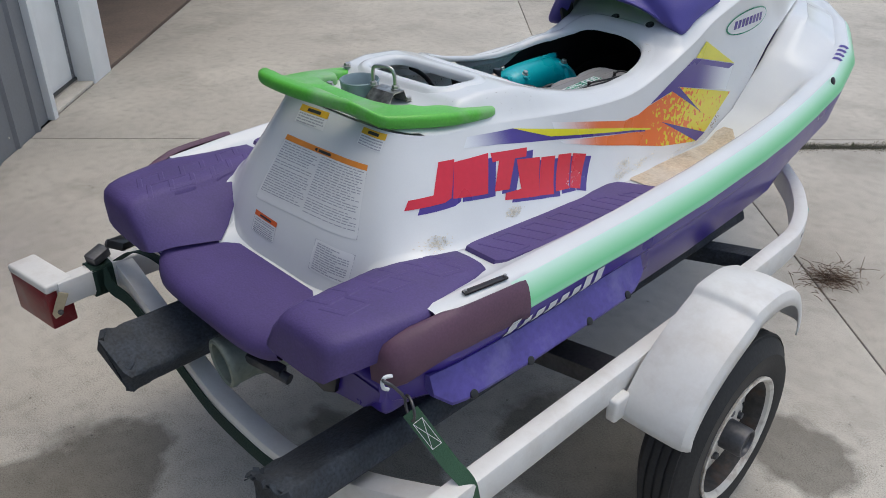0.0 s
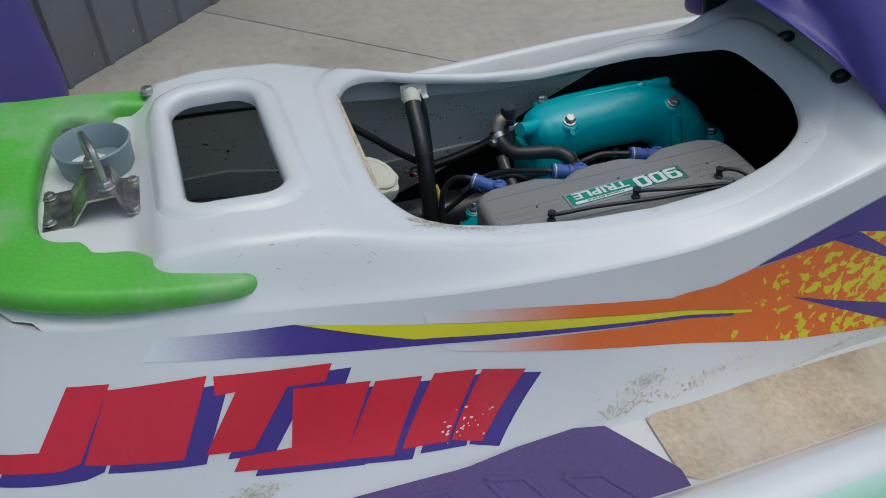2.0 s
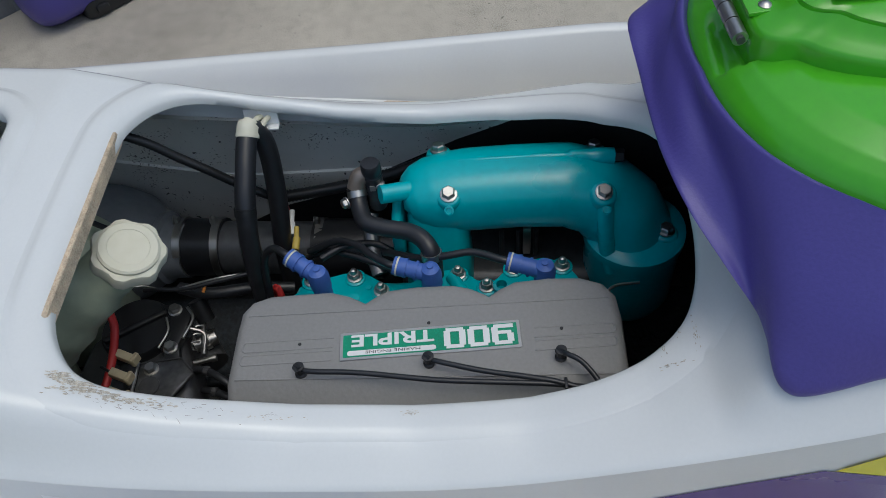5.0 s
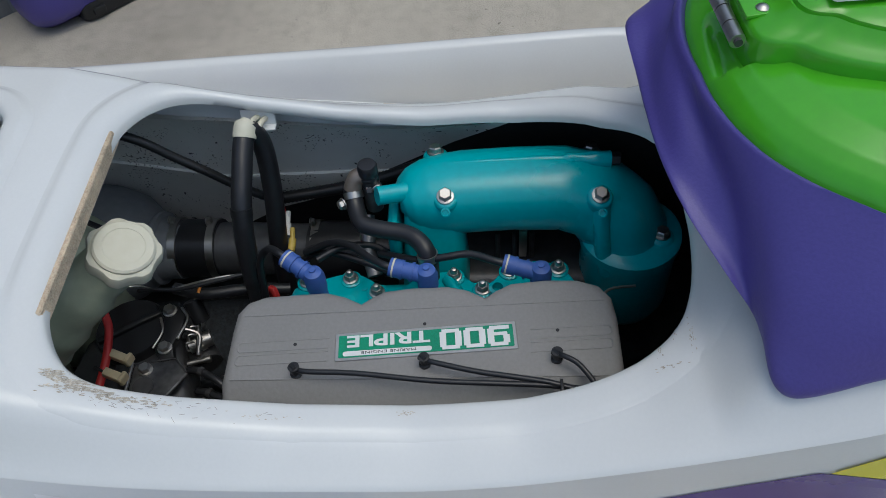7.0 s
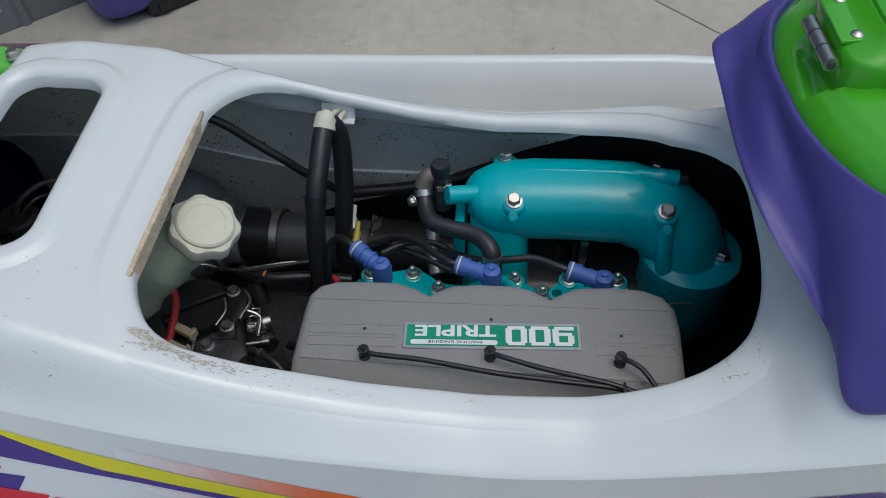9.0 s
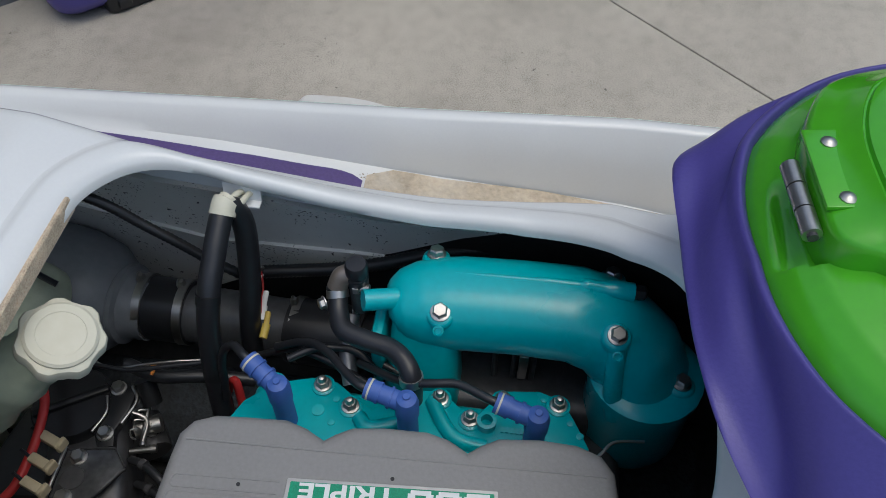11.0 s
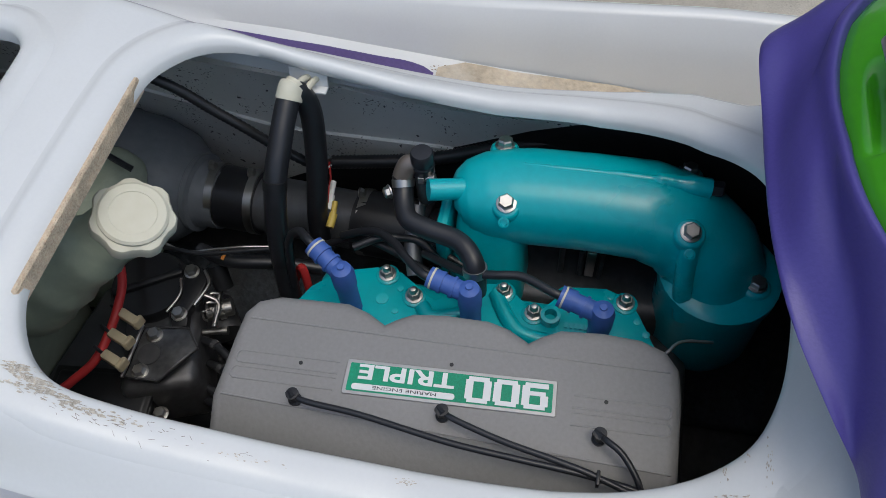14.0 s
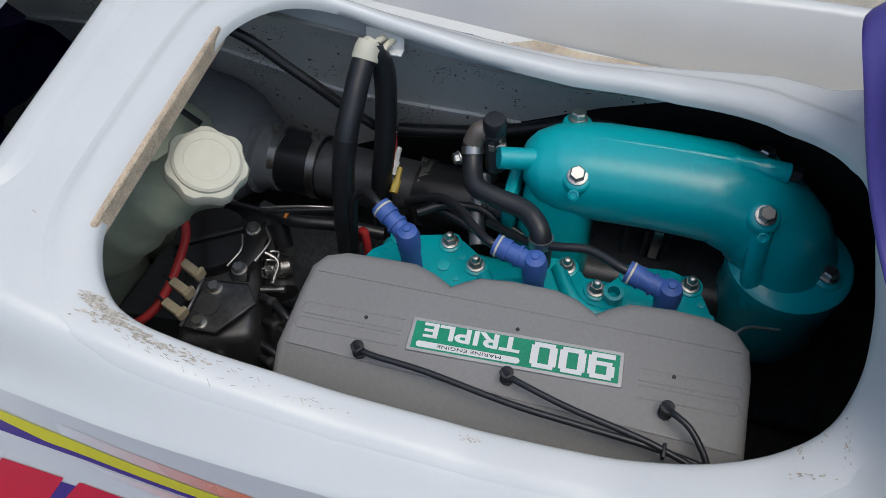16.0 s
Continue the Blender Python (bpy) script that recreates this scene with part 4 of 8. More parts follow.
def stern_pads():
    # side lobes
    for s in (1, -1):
        bm = bmesh.new()
        rings = []
        for y, xb, xt, x1, zt, h in ((0.603, 0.262, 0.30, 0.40, 0.768, 0.085), (0.606, 0.245, 0.292, 0.428, 0.785, 0.115), (0.614, 0.232, 0.288, 0.440, 0.795, 0.13), (0.63, 0.224, 0.286, 0.450, 0.801, 0.137), (0.66, 0.212, 0.287, 0.460, 0.804, 0.135), (0.70, 0.196, 0.290, 0.468, 0.805, 0.125), (0.76, 0.176, 0.292, 0.480, 0.804, 0.114), (0.80, 0.205, 0.288, 0.486, 0.803, 0.09), (0.85, 0.245, 0.295, 0.472, 0.801, 0.05), (0.90, 0.29, 0.305, 0.462, 0.799, 0.04), (0.96, 0.318, 0.326, 0.455, 0.797, 0.03), (1.0, 0.333, 0.338, 0.448, 0.795, 0.02), (1.005, 0.338, 0.342, 0.446, 0.790, 0.015)):
            w = x1 - xt
            h *= lerp(y, [0.66, 0.80], [0.74, 1.0])
            hb = min(h, 0.075)
            ring = [Vector((s * a, y, zt + b)) for a, b in ((xb + 0.02, -h - 0.006), (xb, -h), (xb + (xt - xb) * 0.55, -h * 0.45), (xt - 0.006, -min(h, 0.022)), (xt + 0.004, -0.008), (xt + 0.016, -0.001), (xt + w * 0.2, 0.001), (xt + w * 0.5, 0.003), (xt + w * 0.8, 0.001), (x1 - 0.014, -0.003), (x1 - 0.004, -0.010), (x1, -min(hb, 0.024)), (x1 - 0.006, -hb), (x1 - 0.03, -hb - 0.004))]
            rings.append(ring)
        loft(bm, rings, True, True)
        part("stern_pad", bm, "purple_pad", ski, "purple foam traction pad on the stern", sharp=50)
        # faded corner bumper
        bm = bmesh.new()
        rings = []
        for y, inn, zt in ((0.697, -0.045, 0.735), (0.699, -0.055, 0.755), (0.706, -0.058, 0.766), (0.73, -0.054, 0.778), (0.77, -0.044, 0.790), (0.82, -0.036, 0.800), (0.85, -0.030, 0.800), (0.89, -0.026, 0.800), (0.95, -0.024, 0.799), (1.0, -0.023, 0.798), (1.013, -0.023, 0.795)):
            x = gun(y)[0] + lerp(y, [0.697, 0.706, 0.74], [-0.022, -0.004, 0.006])
            k = lerp(y, [0.697, 0.706, 0.73], [0.55, 0.9, 1.0])
            rings.append([Vector((s * (x + a), y, zt - b * k * 0.87)) for a, b in ((inn, 0.006), (inn + 0.004, 0.0), (inn * 0.6, -0.004), (inn * 0.25, 0.008), (0.0, 0.030), (0.004, 0.056), (0.002, 0.086), (-0.012, 0.104), (-0.04, 0.112))])
        loft(bm, rings, cap=True)
        part("corner_bumper", bm, "maroon", ski, "sun-faded maroon rubber corner bumper", sharp=60)
    # lower middle pad
    bm = bmesh.new()
    rings = []
    for x in np.linspace(-0.235, 0.235, 20):
        prof = [(0.79, 0.691), (0.75, 0.691), (0.70, 0.690), (0.65, 0.687), (0.625, 0.682), (0.608, 0.672), (0.600, 0.658), (0.600, 0.640), (0.612, 0.628), (0.66, 0.622)]
        rings.append([Vector((x, y + 0.03 * (abs(x) / 0.235) ** 6 * (0.7 - min(y, 0.7)) / 0.1, z + 0.012 * (abs(x) / 0.235) ** 8)) for y, z in prof])
    loft(bm, rings)
    part("middle_pad", bm, "purple_pad", ski, "lower purple foam pad at the stern", sharp=60)
    # stern face under the pads
    bm = bmesh.new()
    box(bm, (0.94, 0.09, 0.09), Matrix.Translation((0, 0.748, 0.640)), 0.02, 3)
    part("transom", bm, "purple_hull", ski, "purple transom")


stern_pads()


def foot_pad(s):
    """The long textured pad in the footwell."""
    bm = bmesh.new()
    rows = []
    for y in np.linspace(1.035, 1.70, 34):
        xb = lerp(y, [1.035, 1.06, 1.3, 1.45, 1.52, 1.60, 1.64, 1.70], [0.352, 0.346, 0.342, 0.336, 0.322, 0.312, 0.318, 0.40])
        xo = lerp(y, [1.035, 1.05, 1.2, 1.5, 1.65, 1.70], [0.435, 0.448, 0.452, 0.448, 0.44, 0.425])
        zf = lerp(y, GY, FZ)
        if s < 0:
            y -= lerp(y, [1.3, 1.7], [0, 0.075])
            xo += lerp(y, [1.2, 1.4, 1.55, 1.61, 1.64], [0.010, 0.018, 0.033, 0.042, 0.035])
        rows.append([Vector((s * (xb + (xo - xb) * k), y, zf + (0.010 if 0 < k < 1 else 0.001))) for k in (0, 0.015, 0.05, 0.25, 0.5, 0.75, 0.95, 0.985, 1)])
    rows.insert(0, [Vector((q.x, q.y - 0.004, q.z - 0.009)) for q in rows[0]])
    loft(bm, rows)
    pad = part("foot_pad", bm, "purple_pad", ski, "purple textured foot pad", sharp=60)
    return pad


for s in (1, -1):
    foot_pad(s)
    # bare patch where a pad is missing
    bm = bmesh.new()
    rows = []
    for y in np.linspace(1.70, 2.30, 20):
        xb = lerp(y, [1.70, 1.72, 2.27, 2.30], [0.316, 0.308, 0.262, 0.27])
        xo = lerp(y, [1.70, 1.74, 2.1, 2.25, 2.30], [0.405, 0.43, 0.40, 0.34, 0.30])
        zf = lerp(y, GY, FZ)
        if s < 0:
            y -= lerp(y, [1.7, 2.2], [0.07, 0])
            zf = lerp(y, GY, FZ)
            xo += lerp(y, [1.63, 1.66, 1.72, 1.88, 2.2], [0.066, 0.066, 0.062, 0.085, 0.10])
        rows.append([Vector((s * (xb + (xo - xb) * k), y, zf + (0.003 if s > 0 else 0.006))) for k in np.linspace(0, 1, 7)])
    loft(bm, rows)
    part("bare_patch", bm, mat("glue_residue", (0.52, 0.44, 0.33), 0.8, var=0.2, scale=12, fine=120, bump=0.5, dirt=(0.62, 0.58, 0.50), dirt_amount=0.8, dirt_scale=9), ski, "bare patch with old glue where a pad is missing")


def front_cowl():
    """Purple pad arched over the front of the hatch, and the green storage cover on it."""
    edge = [(-0.275, 2.216, 0.965), (-0.272, 2.116, 0.96), (-0.264, 2.051, 0.972), (-0.228, 2.028, 1.03), (-0.178, 1.99, 1.08), (-0.137, 1.97, 1.103), (-0.07, 1.972, 1.1), (-0.02, 1.974, 1.098), (0.03, 1.979, 1.094), (0.08, 1.992, 1.085), (0.125, 2.019, 1.062), (0.150, 2.040, 1.040), (0.1725, 2.046, 1.030), (0.1904, 2.0455, 1.0255), (0.2023, 2.049, 1.0205), (0.2098, 2.0585, 1.0175), (0.212, 2.072, 1.020), (0.2115, 2.09, 1.027), (0.2095, 2.12, 1.041), (0.208, 2.18, 1.060), (0.21, 2.24, 1.075)]
    low = [Vector(q) for q in curve3(edge, 5)]
    n = len(low)

    def lid_edge(k):
        a = -118 + 236 * k
        r = lerp(a, [-100, -60, -30, 0, 30, 50, 100], [0.235, 0.235, 0.228, 0.205, 0.20, 0.192, 0.19])
        return Vector((CX + r * math.sin(radians(a)), 2.216 - r * math.cos(radians(a)), 1.148))
    bm = bmesh.new()
    rings = []
    for i, q in enumerate(low):
        k = i / (n - 1)
        u = abs(2 * k - 1)
        up = lid_edge(k)
        out = Vector((q.x - CX, q.y - 2.266, 0)).normalized()
        mid = q.lerp(up, 0.5) + out * (0.004 + 0.010 * u) + Vector((0, 0, 0.008))
        p = [q - out * 0.05 + Vector((0, 0, 0.004)), q - out * 0.016 - Vector((0, 0, 0.004)), q + out * 0.002 + Vector((0, 0, 0.006)), q.lerp(mid, 0.45) + out * 0.004, mid, up + out * 0.009 - Vector((0, 0, 0.006)), up + out * 0.003, up - out * 0.004 - Vector((0, 0, 0.008))]
        rings.append(curve3(p, 4))
    loft(bm, rings)
    part("front_pad", bm, "purple_vinyl", ski, "purple vinyl pad arched over the front of the hatch", sharp=70)
    bm = bmesh.new()
    box(bm, (0.012, 0.06, 0.09), Matrix.Translation((-0.212, 2.076, 1.000)) @ Matrix.Rotation(radians(-18), 4, "Y"), 0.005)
    part("pad_backing", bm, "black_plastic", ski)
    # green cover: low dome inside the purple pad
    bm = bmesh.new()
    rings = []
    steps = [1.0, 0.985] + [0.97 - 0.01 * k for k in range(28)] + [0.6, 0.3, 0.02]
    for f in steps:
        dz = lerp(f, [0.02, 0.3, 0.6, 0.8, 0.9, 0.95, 0.985, 1.0], [0.034, 0.033, 0.031, 0.026, 0.0185, 0.010, 0.0, -0.012])
        ring = []
        for k in range(241):
            e = lid_edge(k / 240)
            c = Vector((CX, 2.276, 1.148))
            q = c + (e - c) * f + Vector((0, 0, dz))
            # pocket that the hinge lies in
            if -0.080 < q.x < -0.004:
                w = min(1.0, max(0.0, (q.y - 2.015) / 0.013))
                q.z -= 0.009 * w * w * (3 - 2 * w) * min(1.0, (q.x + 0.080) / 0.02)
            ring.append(q)
        rings.append(ring)
    loft(bm, rings)
    part("storage_cover", bm, "green_lid", ski, "glossy green plastic storage cover", sharp=60)
    # raised lid with bevelled edge and a tongue at the hinge
    outline = [(-0.15, 2.434), (-0.195, 2.314), (-0.2, 2.214), (-0.188, 2.134), (-0.165, 2.074), (-0.137, 2.050), (-0.085, 2.036), (-0.022, 2.038), (-0.004, 2.043), (0.004, 2.054), (0.008, 2.070), (0.019, 2.083), (0.030, 2.103), (0.040, 2.13), (0.062, 2.18), (0.08, 2.254), (0.06, 2.434)]
    bm = bmesh.new()
    c = Vector((-0.06, 2.234, 0))
    pts = [Vector((x, y, 0)) for x, y in outline]
    pts = curve3(pts, 5, closed=True)
    rings = []
    for f, z in ((1.0, 1.155), (1.0, 1.186), (0.994, 1.190), (0.98, 1.192), (0.93, 1.1955), (0.88, 1.2015), (0.850, 1.2065), (0.845, 1.2052), (0.838, 1.2052), (0.833, 1.2085), (0.79, 1.212), (0.4, 1.216), (0.02, 1.2162)):
        rings.append([c + (q - c) * f + Vector((0, 0, z)) for q in pts])
    loft(bm, rings, True, False)
    lid = part("storage_lid", bm, "green_lid", ski, "raised glossy green lid with a steel hinge", sharp=40)
    bm = bmesh.new()
    a, b = Vector((-0.074, 2.0262, 1.181)), Vector((-0.011, 2.0312, 1.181))
    for k in range(3):
        p, q = a.lerp(b, k / 3 + 0.01), a.lerp(b, (k + 1) / 3 - 0.01)
        tube(bm, [p, q], 0.0064, 16, smooth=False)
    part("hinge", bm, "steel", lid, "steel piano hinge")
    bm = bmesh.new()
    tube(bm, [a + (a - b) * 0.02, b + (b - a) * 0.03], 0.0034, 12, smooth=False)
    part("hinge_pin", bm, "dark_metal", lid)
    bm = bmesh.new()
    box(bm, (0.072, 0.026, 0.004), Matrix.Translation((-0.060, 2.0475, 1.1945)) @ Matrix.Rotation(radians(4), 4, "Z") @ Matrix.Rotation(radians(4), 4, "X"), 0.0012, 2)
    part("hinge_plate", bm, "green_lid", lid)
    for x, y in ((-0.083, 2.048), (-0.032, 2.051)):
        bm = bmesh.new()
        lathe(bm, [(0.0055, 0), (0.0055, 0.001), (0.003, 0.003), (0.0, 0.0035)], (x, y, 1.1962), (0, 0, 1), 12)
        part("rivet", bm, "steel", lid)
    # caution label on the lid
    m = Matrix.Translation((-0.060, 2.112, 1.2165)) @ Matrix.Rotation(radians(2), 4, "Z")
    bm = bmesh.new()
    prism(bm, rounded(0.105, 0.046, 0.003, 2), 0.0012, m)
    label = part("caution_label", bm, "label_white", lid, "white caution label with an orange band", sharp=20)
    bm = bmesh.new()
    prism(bm, rounded(0.105, 0.0125, 0.002, 2, 0, 0.0167), 0.0008, m @ Matrix.Translation((0, 0, 0.0008)))
    part("label_band", bm, "label_yellow", label)
    words("CAUTION", 0.0105, m @ Matrix.Translation((0.012, 0.0130, 0.0022)), "print_black", label)
    bm = bmesh.new()
    rnd = random.Random(3)
    for j in range(7):
        w = 0.088 - rnd.random() * 0.03
        box(bm, (w, 0.0009, 0.0004), m @ Matrix.Translation((-0.046 + w / 2, 0.006 - j * 0.0042, 0.0014)))
    tagged(part("fine_print", bm, "print_grey", label, smooth=False), "fine printing", kind="stuff")


front_cowl()


def grab_handle():
    """Green moulded handle: one slab with a slot for the hand, and two arms forward with notched inner edges."""
    outer = [(0.205, 1.272), (0.220, 1.252), (0.221, 1.20), (0.214, 1.12), (0.198, 1.055), (0.166, 0.996), (0.122, 0.957), (0.065, 0.930), (0.0, 0.914), (-0.075, 0.906), (-0.14, 0.906), (-0.185, 0.914), (-0.212, 0.935), (-0.220, 0.97), (-0.222, 1.03), (-0.228, 1.12), (-0.228, 1.19), (-0.215, 1.215), (-0.190, 1.21),
             (-0.182, 1.16), (-0.186, 1.13), (-0.168, 1.12), (-0.152, 1.10), (-0.160, 1.075), (-0.148, 1.060), (-0.115, 1.052), (-0.05, 1.046), (0.03, 1.046), (0.085, 1.055), (0.108, 1.075), (0.113, 1.10), (0.134, 1.115), (0.138, 1.15), (0.155, 1.175), (0.172, 1.20), (0.185, 1.25)]
    slot = [(-0.160, 0.954), (-0.125, 0.949), (-0.03, 0.957), (0.035, 0.970), (0.066, 0.985), (0.058, 0.993), (0.0, 0.992), (-0.075, 0.985), (-0.13, 0.977), (-0.166, 0.968)]
    bm = bmesh.new()
    for loop in (outer, slot):
        pts = curve3([(x, y, 0) for x, y in loop], 3, closed=True)
        vs = [bm.verts.new(q) for q in pts]
        for a, b in zip(vs, vs[1:] + vs[:1]):
            bm.edges.new((a, b))
    bmesh.ops.triangle_fill(bm, edges=bm.edges[:], use_beauty=True)
    for fc in bm.faces:
        if fc.normal.z < 0:
            fc.normal_flip()
    rim = [e for e in bm.edges if e.is_boundary]
    r = bmesh.ops.extrude_face_region(bm, geom=bm.faces[:])
    low = [g for g in r["geom"] if isinstance(g, bmesh.types.BMVert)]
    bmesh.ops.translate(bm, vec=(0, 0, -0.031), verts=low)
    es = [e for e in bm.edges if len(e.link_faces) == 2 and abs(e.verts[0].co.z - e.verts[1].co.z) < 1e-5 and e.calc_face_angle() > 1.0]
    bmesh.ops.bevel(bm, geom=es, offset=0.012, segments=4, affect="EDGES", profile=0.5)
    for v in bm.verts:
        k = lerp(v.co.y, [1.15, 1.29], [1.0, 0.72])
        v.co.z = v.co.z * k + lerp(v.co.y, [0.90, 0.948, 0.99, 1.05, 1.1, 1.2, 1.29], [1.070, 1.064, 1.034, 1.030, 1.024, 1.010, 0.998])
    handle = part("grab_handle", bm, "green_plastic", ski, "bright green moulded grab handle, scuffed on the bow", sharp=40)
    for x, y in ((-0.198, 1.175), (-0.135, 1.072)):
        hexbolt((x, y, lerp(y, [1.05, 1.2], [1.045, 1.016]) - (0.0 if y > 1.1 else 0.03)), (0, 0, 1), 0.008, handle, "handle_bolt")


grab_handle()


# ---- engine ----
engine = thing("engine", (0.0, 1.77, 0.50), "three-cylinder marine engine with teal castings and grey cover", "engine")


def one(name, material, parent, build, label="", sharp=40):
    bm = bmesh.new()
    build(bm)
    return part(name, bm, material, parent, label, sharp)


one("crankcase", "dark_metal", engine, lambda b: box(b, (0.22, 0.46, 0.22), Matrix.Translation((-0.01, 1.77, 0.60)), 0.03, 3), "dark cast crankcase")
one("exhaust_block", "dark_metal", engine, lambda b: box(b, (0.11, 0.30, 0.12), Matrix.Translation((-0.165, 1.86, 0.68)), 0.02, 3), "dark cast exhaust block")
one("cylinder_block", "teal", engine, lambda b: box(b, (0.13, 0.36, 0.07), Matrix.Translation((-0.03, 1.76, 0.735)), 0.012, 3), "teal cylinder block")


def cylinder_head():
    outline = [(-0.035, 1.560), (-0.062, 1.572), (-0.088, 1.600), (-0.100, 1.640), (-0.098, 1.668), (-0.078, 1.698), (-0.070, 1.712), (-0.082, 1.724), (-0.098, 1.745), (-0.103, 1.785), (-0.084, 1.806), (-0.080, 1.826), (-0.095, 1.838), (-0.112, 1.856), (-0.116, 1.890), (-0.108, 1.915), (-0.088, 1.928), (-0.055, 1.945), (0.02, 1.945), (0.02, 1.56)]
    bm = bmesh.new()
    prism(bm, list(reversed(outline)), 0.016, Matrix.Translation((0, 0, 0.770)), 0.004, 2)
    h = part("cylinder_head", bm, "teal", engine, "teal cylinder head with cast marks", sharp=35)
    for x, y in ((-0.09, 1.654), (-0.068, 1.689), (-0.09, 1.783), (-0.07, 1.818), (-0.097, 1.851), (-0.099, 1.911), (-0.086, 1.600)):
        one("nut_boss", "teal", h, lambda b: lathe(b, [(0.013, 0.780), (0.013, 0.7875), (0.0115, 0.7885)], (x, y, 0), (0, 0, 1), 16))
        hexbolt((x, y, 0.7885), (0, 0, 1), 0.0078, h, "head_nut", dome=True)
    # raised channels between the cylinders, a threaded port, small cast dots
    for pts in (((-0.088, 1.775, 0.787), (-0.062, 1.790, 0.788), (-0.045, 1.808, 0.787), (-0.04, 1.838, 0.787)), ((-0.058, 1.700, 0.787), (-0.046, 1.712, 0.788), (-0.052, 1.735, 0.788), (-0.062, 1.755, 0.787))):
        one("cast_channel", "teal", h, lambda b: tube(b, pts, 0.0085, 10))
    one("threaded_port", "teal", h, lambda b: lathe(b, [(0.0105, 0.782), (0.0105, 0.7965), (0.0065, 0.797), (0.006, 0.785), (0.0, 0.785)], (-0.067, 1.836, 0), (0, 0, 1), 18))
    for x, y, r in ((-0.060, 1.655, 0.007), (-0.048, 1.672, 0.004), (-0.076, 1.672, 0.004), (-0.080, 1.925, 0.004), (-0.066, 1.935, 0.004), (-0.105, 1.895, 0.004), (-0.075, 1.79, 0.004), (-0.063, 1.848, 0.0)):
        if r:
            one("cast_dot", "teal", h, lambda b: lathe(b, [(r, 0.784), (r, 0.7872), (r * 0.6, 0.7875)], (x, y, 0), (0, 0, 1), 12))
    # block lettering cast into the head, unreadable
    for k in range(5):
        one("cast_mark", "teal", h, lambda b: box(b, (0.006, 0.0032, 0.002), Matrix.Translation((-0.063, 1.853 + 0.0052 * k, 0.7868))))
    return h


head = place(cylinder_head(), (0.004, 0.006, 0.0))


def ignition_cover():
    """Grey cast cover: three humps on the head side, ribs, a badge, nipples with cables."""
    outline = [(0.055, 1.556), (0.032, 1.557), (0.018, 1.566), (0.010, 1.585), (0.008, 1.612), (0.006, 1.650), (0.012, 1.670), (0.021, 1.687), (0.014, 1.696), (0.006, 1.710), (0.002, 1.739), (0.001, 1.778), (0.006, 1.798), (0.016, 1.816), (0.008, 1.826), (-0.001, 1.842), (-0.005, 1.878), (-0.004, 1.912), (0.004, 1.934), (0.020, 1.946), (0.045, 1.949), (0.20, 1.949), (0.22, 1.94), (0.235, 1.92), (0.235, 1.585), (0.22, 1.565), (0.20, 1.557)]
    bm = bmesh.new()
    prism(bm, list(reversed(outline)), 0.085, Matrix.Translation((0, 0, 0.7995)), 0.013, 4)
    bmesh.ops.bisect_plane(bm, geom=bm.verts[:] + bm.edges[:] + bm.faces[:], plane_co=(0.115, 0, 0), plane_no=(1, 0, 0), dist=1e-6)
    for v in bm.verts:
        if v.co.x > 0.1151:
            v.co.z -= (v.co.x - 0.115) * 0.75
    c = part("ignition_cover", bm, "cover_grey", engine, "grey cast ignition cover with raised ribs", sharp=35)
    zt = 0.8845
    def rib(a, b, w=0.0016, h=0.0016):
        a, b = Vector((*a, zt)), Vector((*b, zt))
        d = b - a
        one("cover_rib", "cover_grey", c, lambda q: box(q, (w, d.length, h), Matrix.Translation((a + b) / 2) @ Matrix.Rotation(math.atan2(-d.x, d.y), 4, "Z"), 0.0005, 1))
    rib((0.040, 1.568), (0.027, 1.937), 0.002)
    for x0 in (0.0705, 0.0855):
        for y0, y1, dx in ((1.660, 1.568, 0.0), (1.860, 1.940, -0.011)):
            k = 0.003 if y1 > y0 else -0.003
            f = lambda x, y: (x + dx - 0.05 * (y - 1.61) * (1 if y < 1.7 else 0.0) - (0.05 * (y - 1.9) if y > 1.7 else 0.0), y, zt - 0.0002)
            one("cover_rib", "cover_grey", c, lambda q: tube(q, [f(x0, y0), f(x0, y1 - k), f(x0 + 0.002, y1 - k * 0.2), f(x0 + 0.0055, y1), f(x0 + 0.009, y1 - k * 0.2), f(x0 + 0.011, y1 - k), f(x0 + 0.011, y0)], 0.0010, 8, smooth=False))
    rib((0.1145, 1.566), (0.1145, 1.942), 0.0018)
    for x, y in ((0.075, 1.626), (0.053, 1.755), (0.063, 1.887)):
        one("pin_hole", "black_plastic", c, lambda b: lathe(b, [(0.0018, 0), (0.0018, 0.0006)], (x, y, zt), (0, 0, 1), 10))
    for x, y in ((0.024, 1.687), (0.020, 1.816)):
        one("cover_washer", "steel", c, lambda b: lathe(b, [(0.008, 0.0), (0.008, 0.0015), (0.004, 0.003)], (x - 0.008, y, 0.832), (0, 0, 1), 14))
    # badge, read from the far side
    m = Matrix.Translation((0.0740, 1.7570, 0.8850)) @ Matrix.Rotation(radians(-86.2), 4, "Z") @ Matrix.Diagonal((0.968, 0.985, 1, 1))
    badge = one("badge", "steel", c, lambda b: prism(b, rounded(0.186, 0.0325, 0.0015, 2), 0.0012, m @ Matrix.Translation((0, 0, -0.0004)), 0.0004, 1), "green and silver engine badge")
    one("badge_field", "badge_green", badge, lambda b: prism(b, rounded(0.179, 0.0262, 0.001, 2), 0.0004, m @ Matrix.Translation((0, 0, 0.0006))))
    up = m @ Matrix.Translation((0, 0, 0.0012))

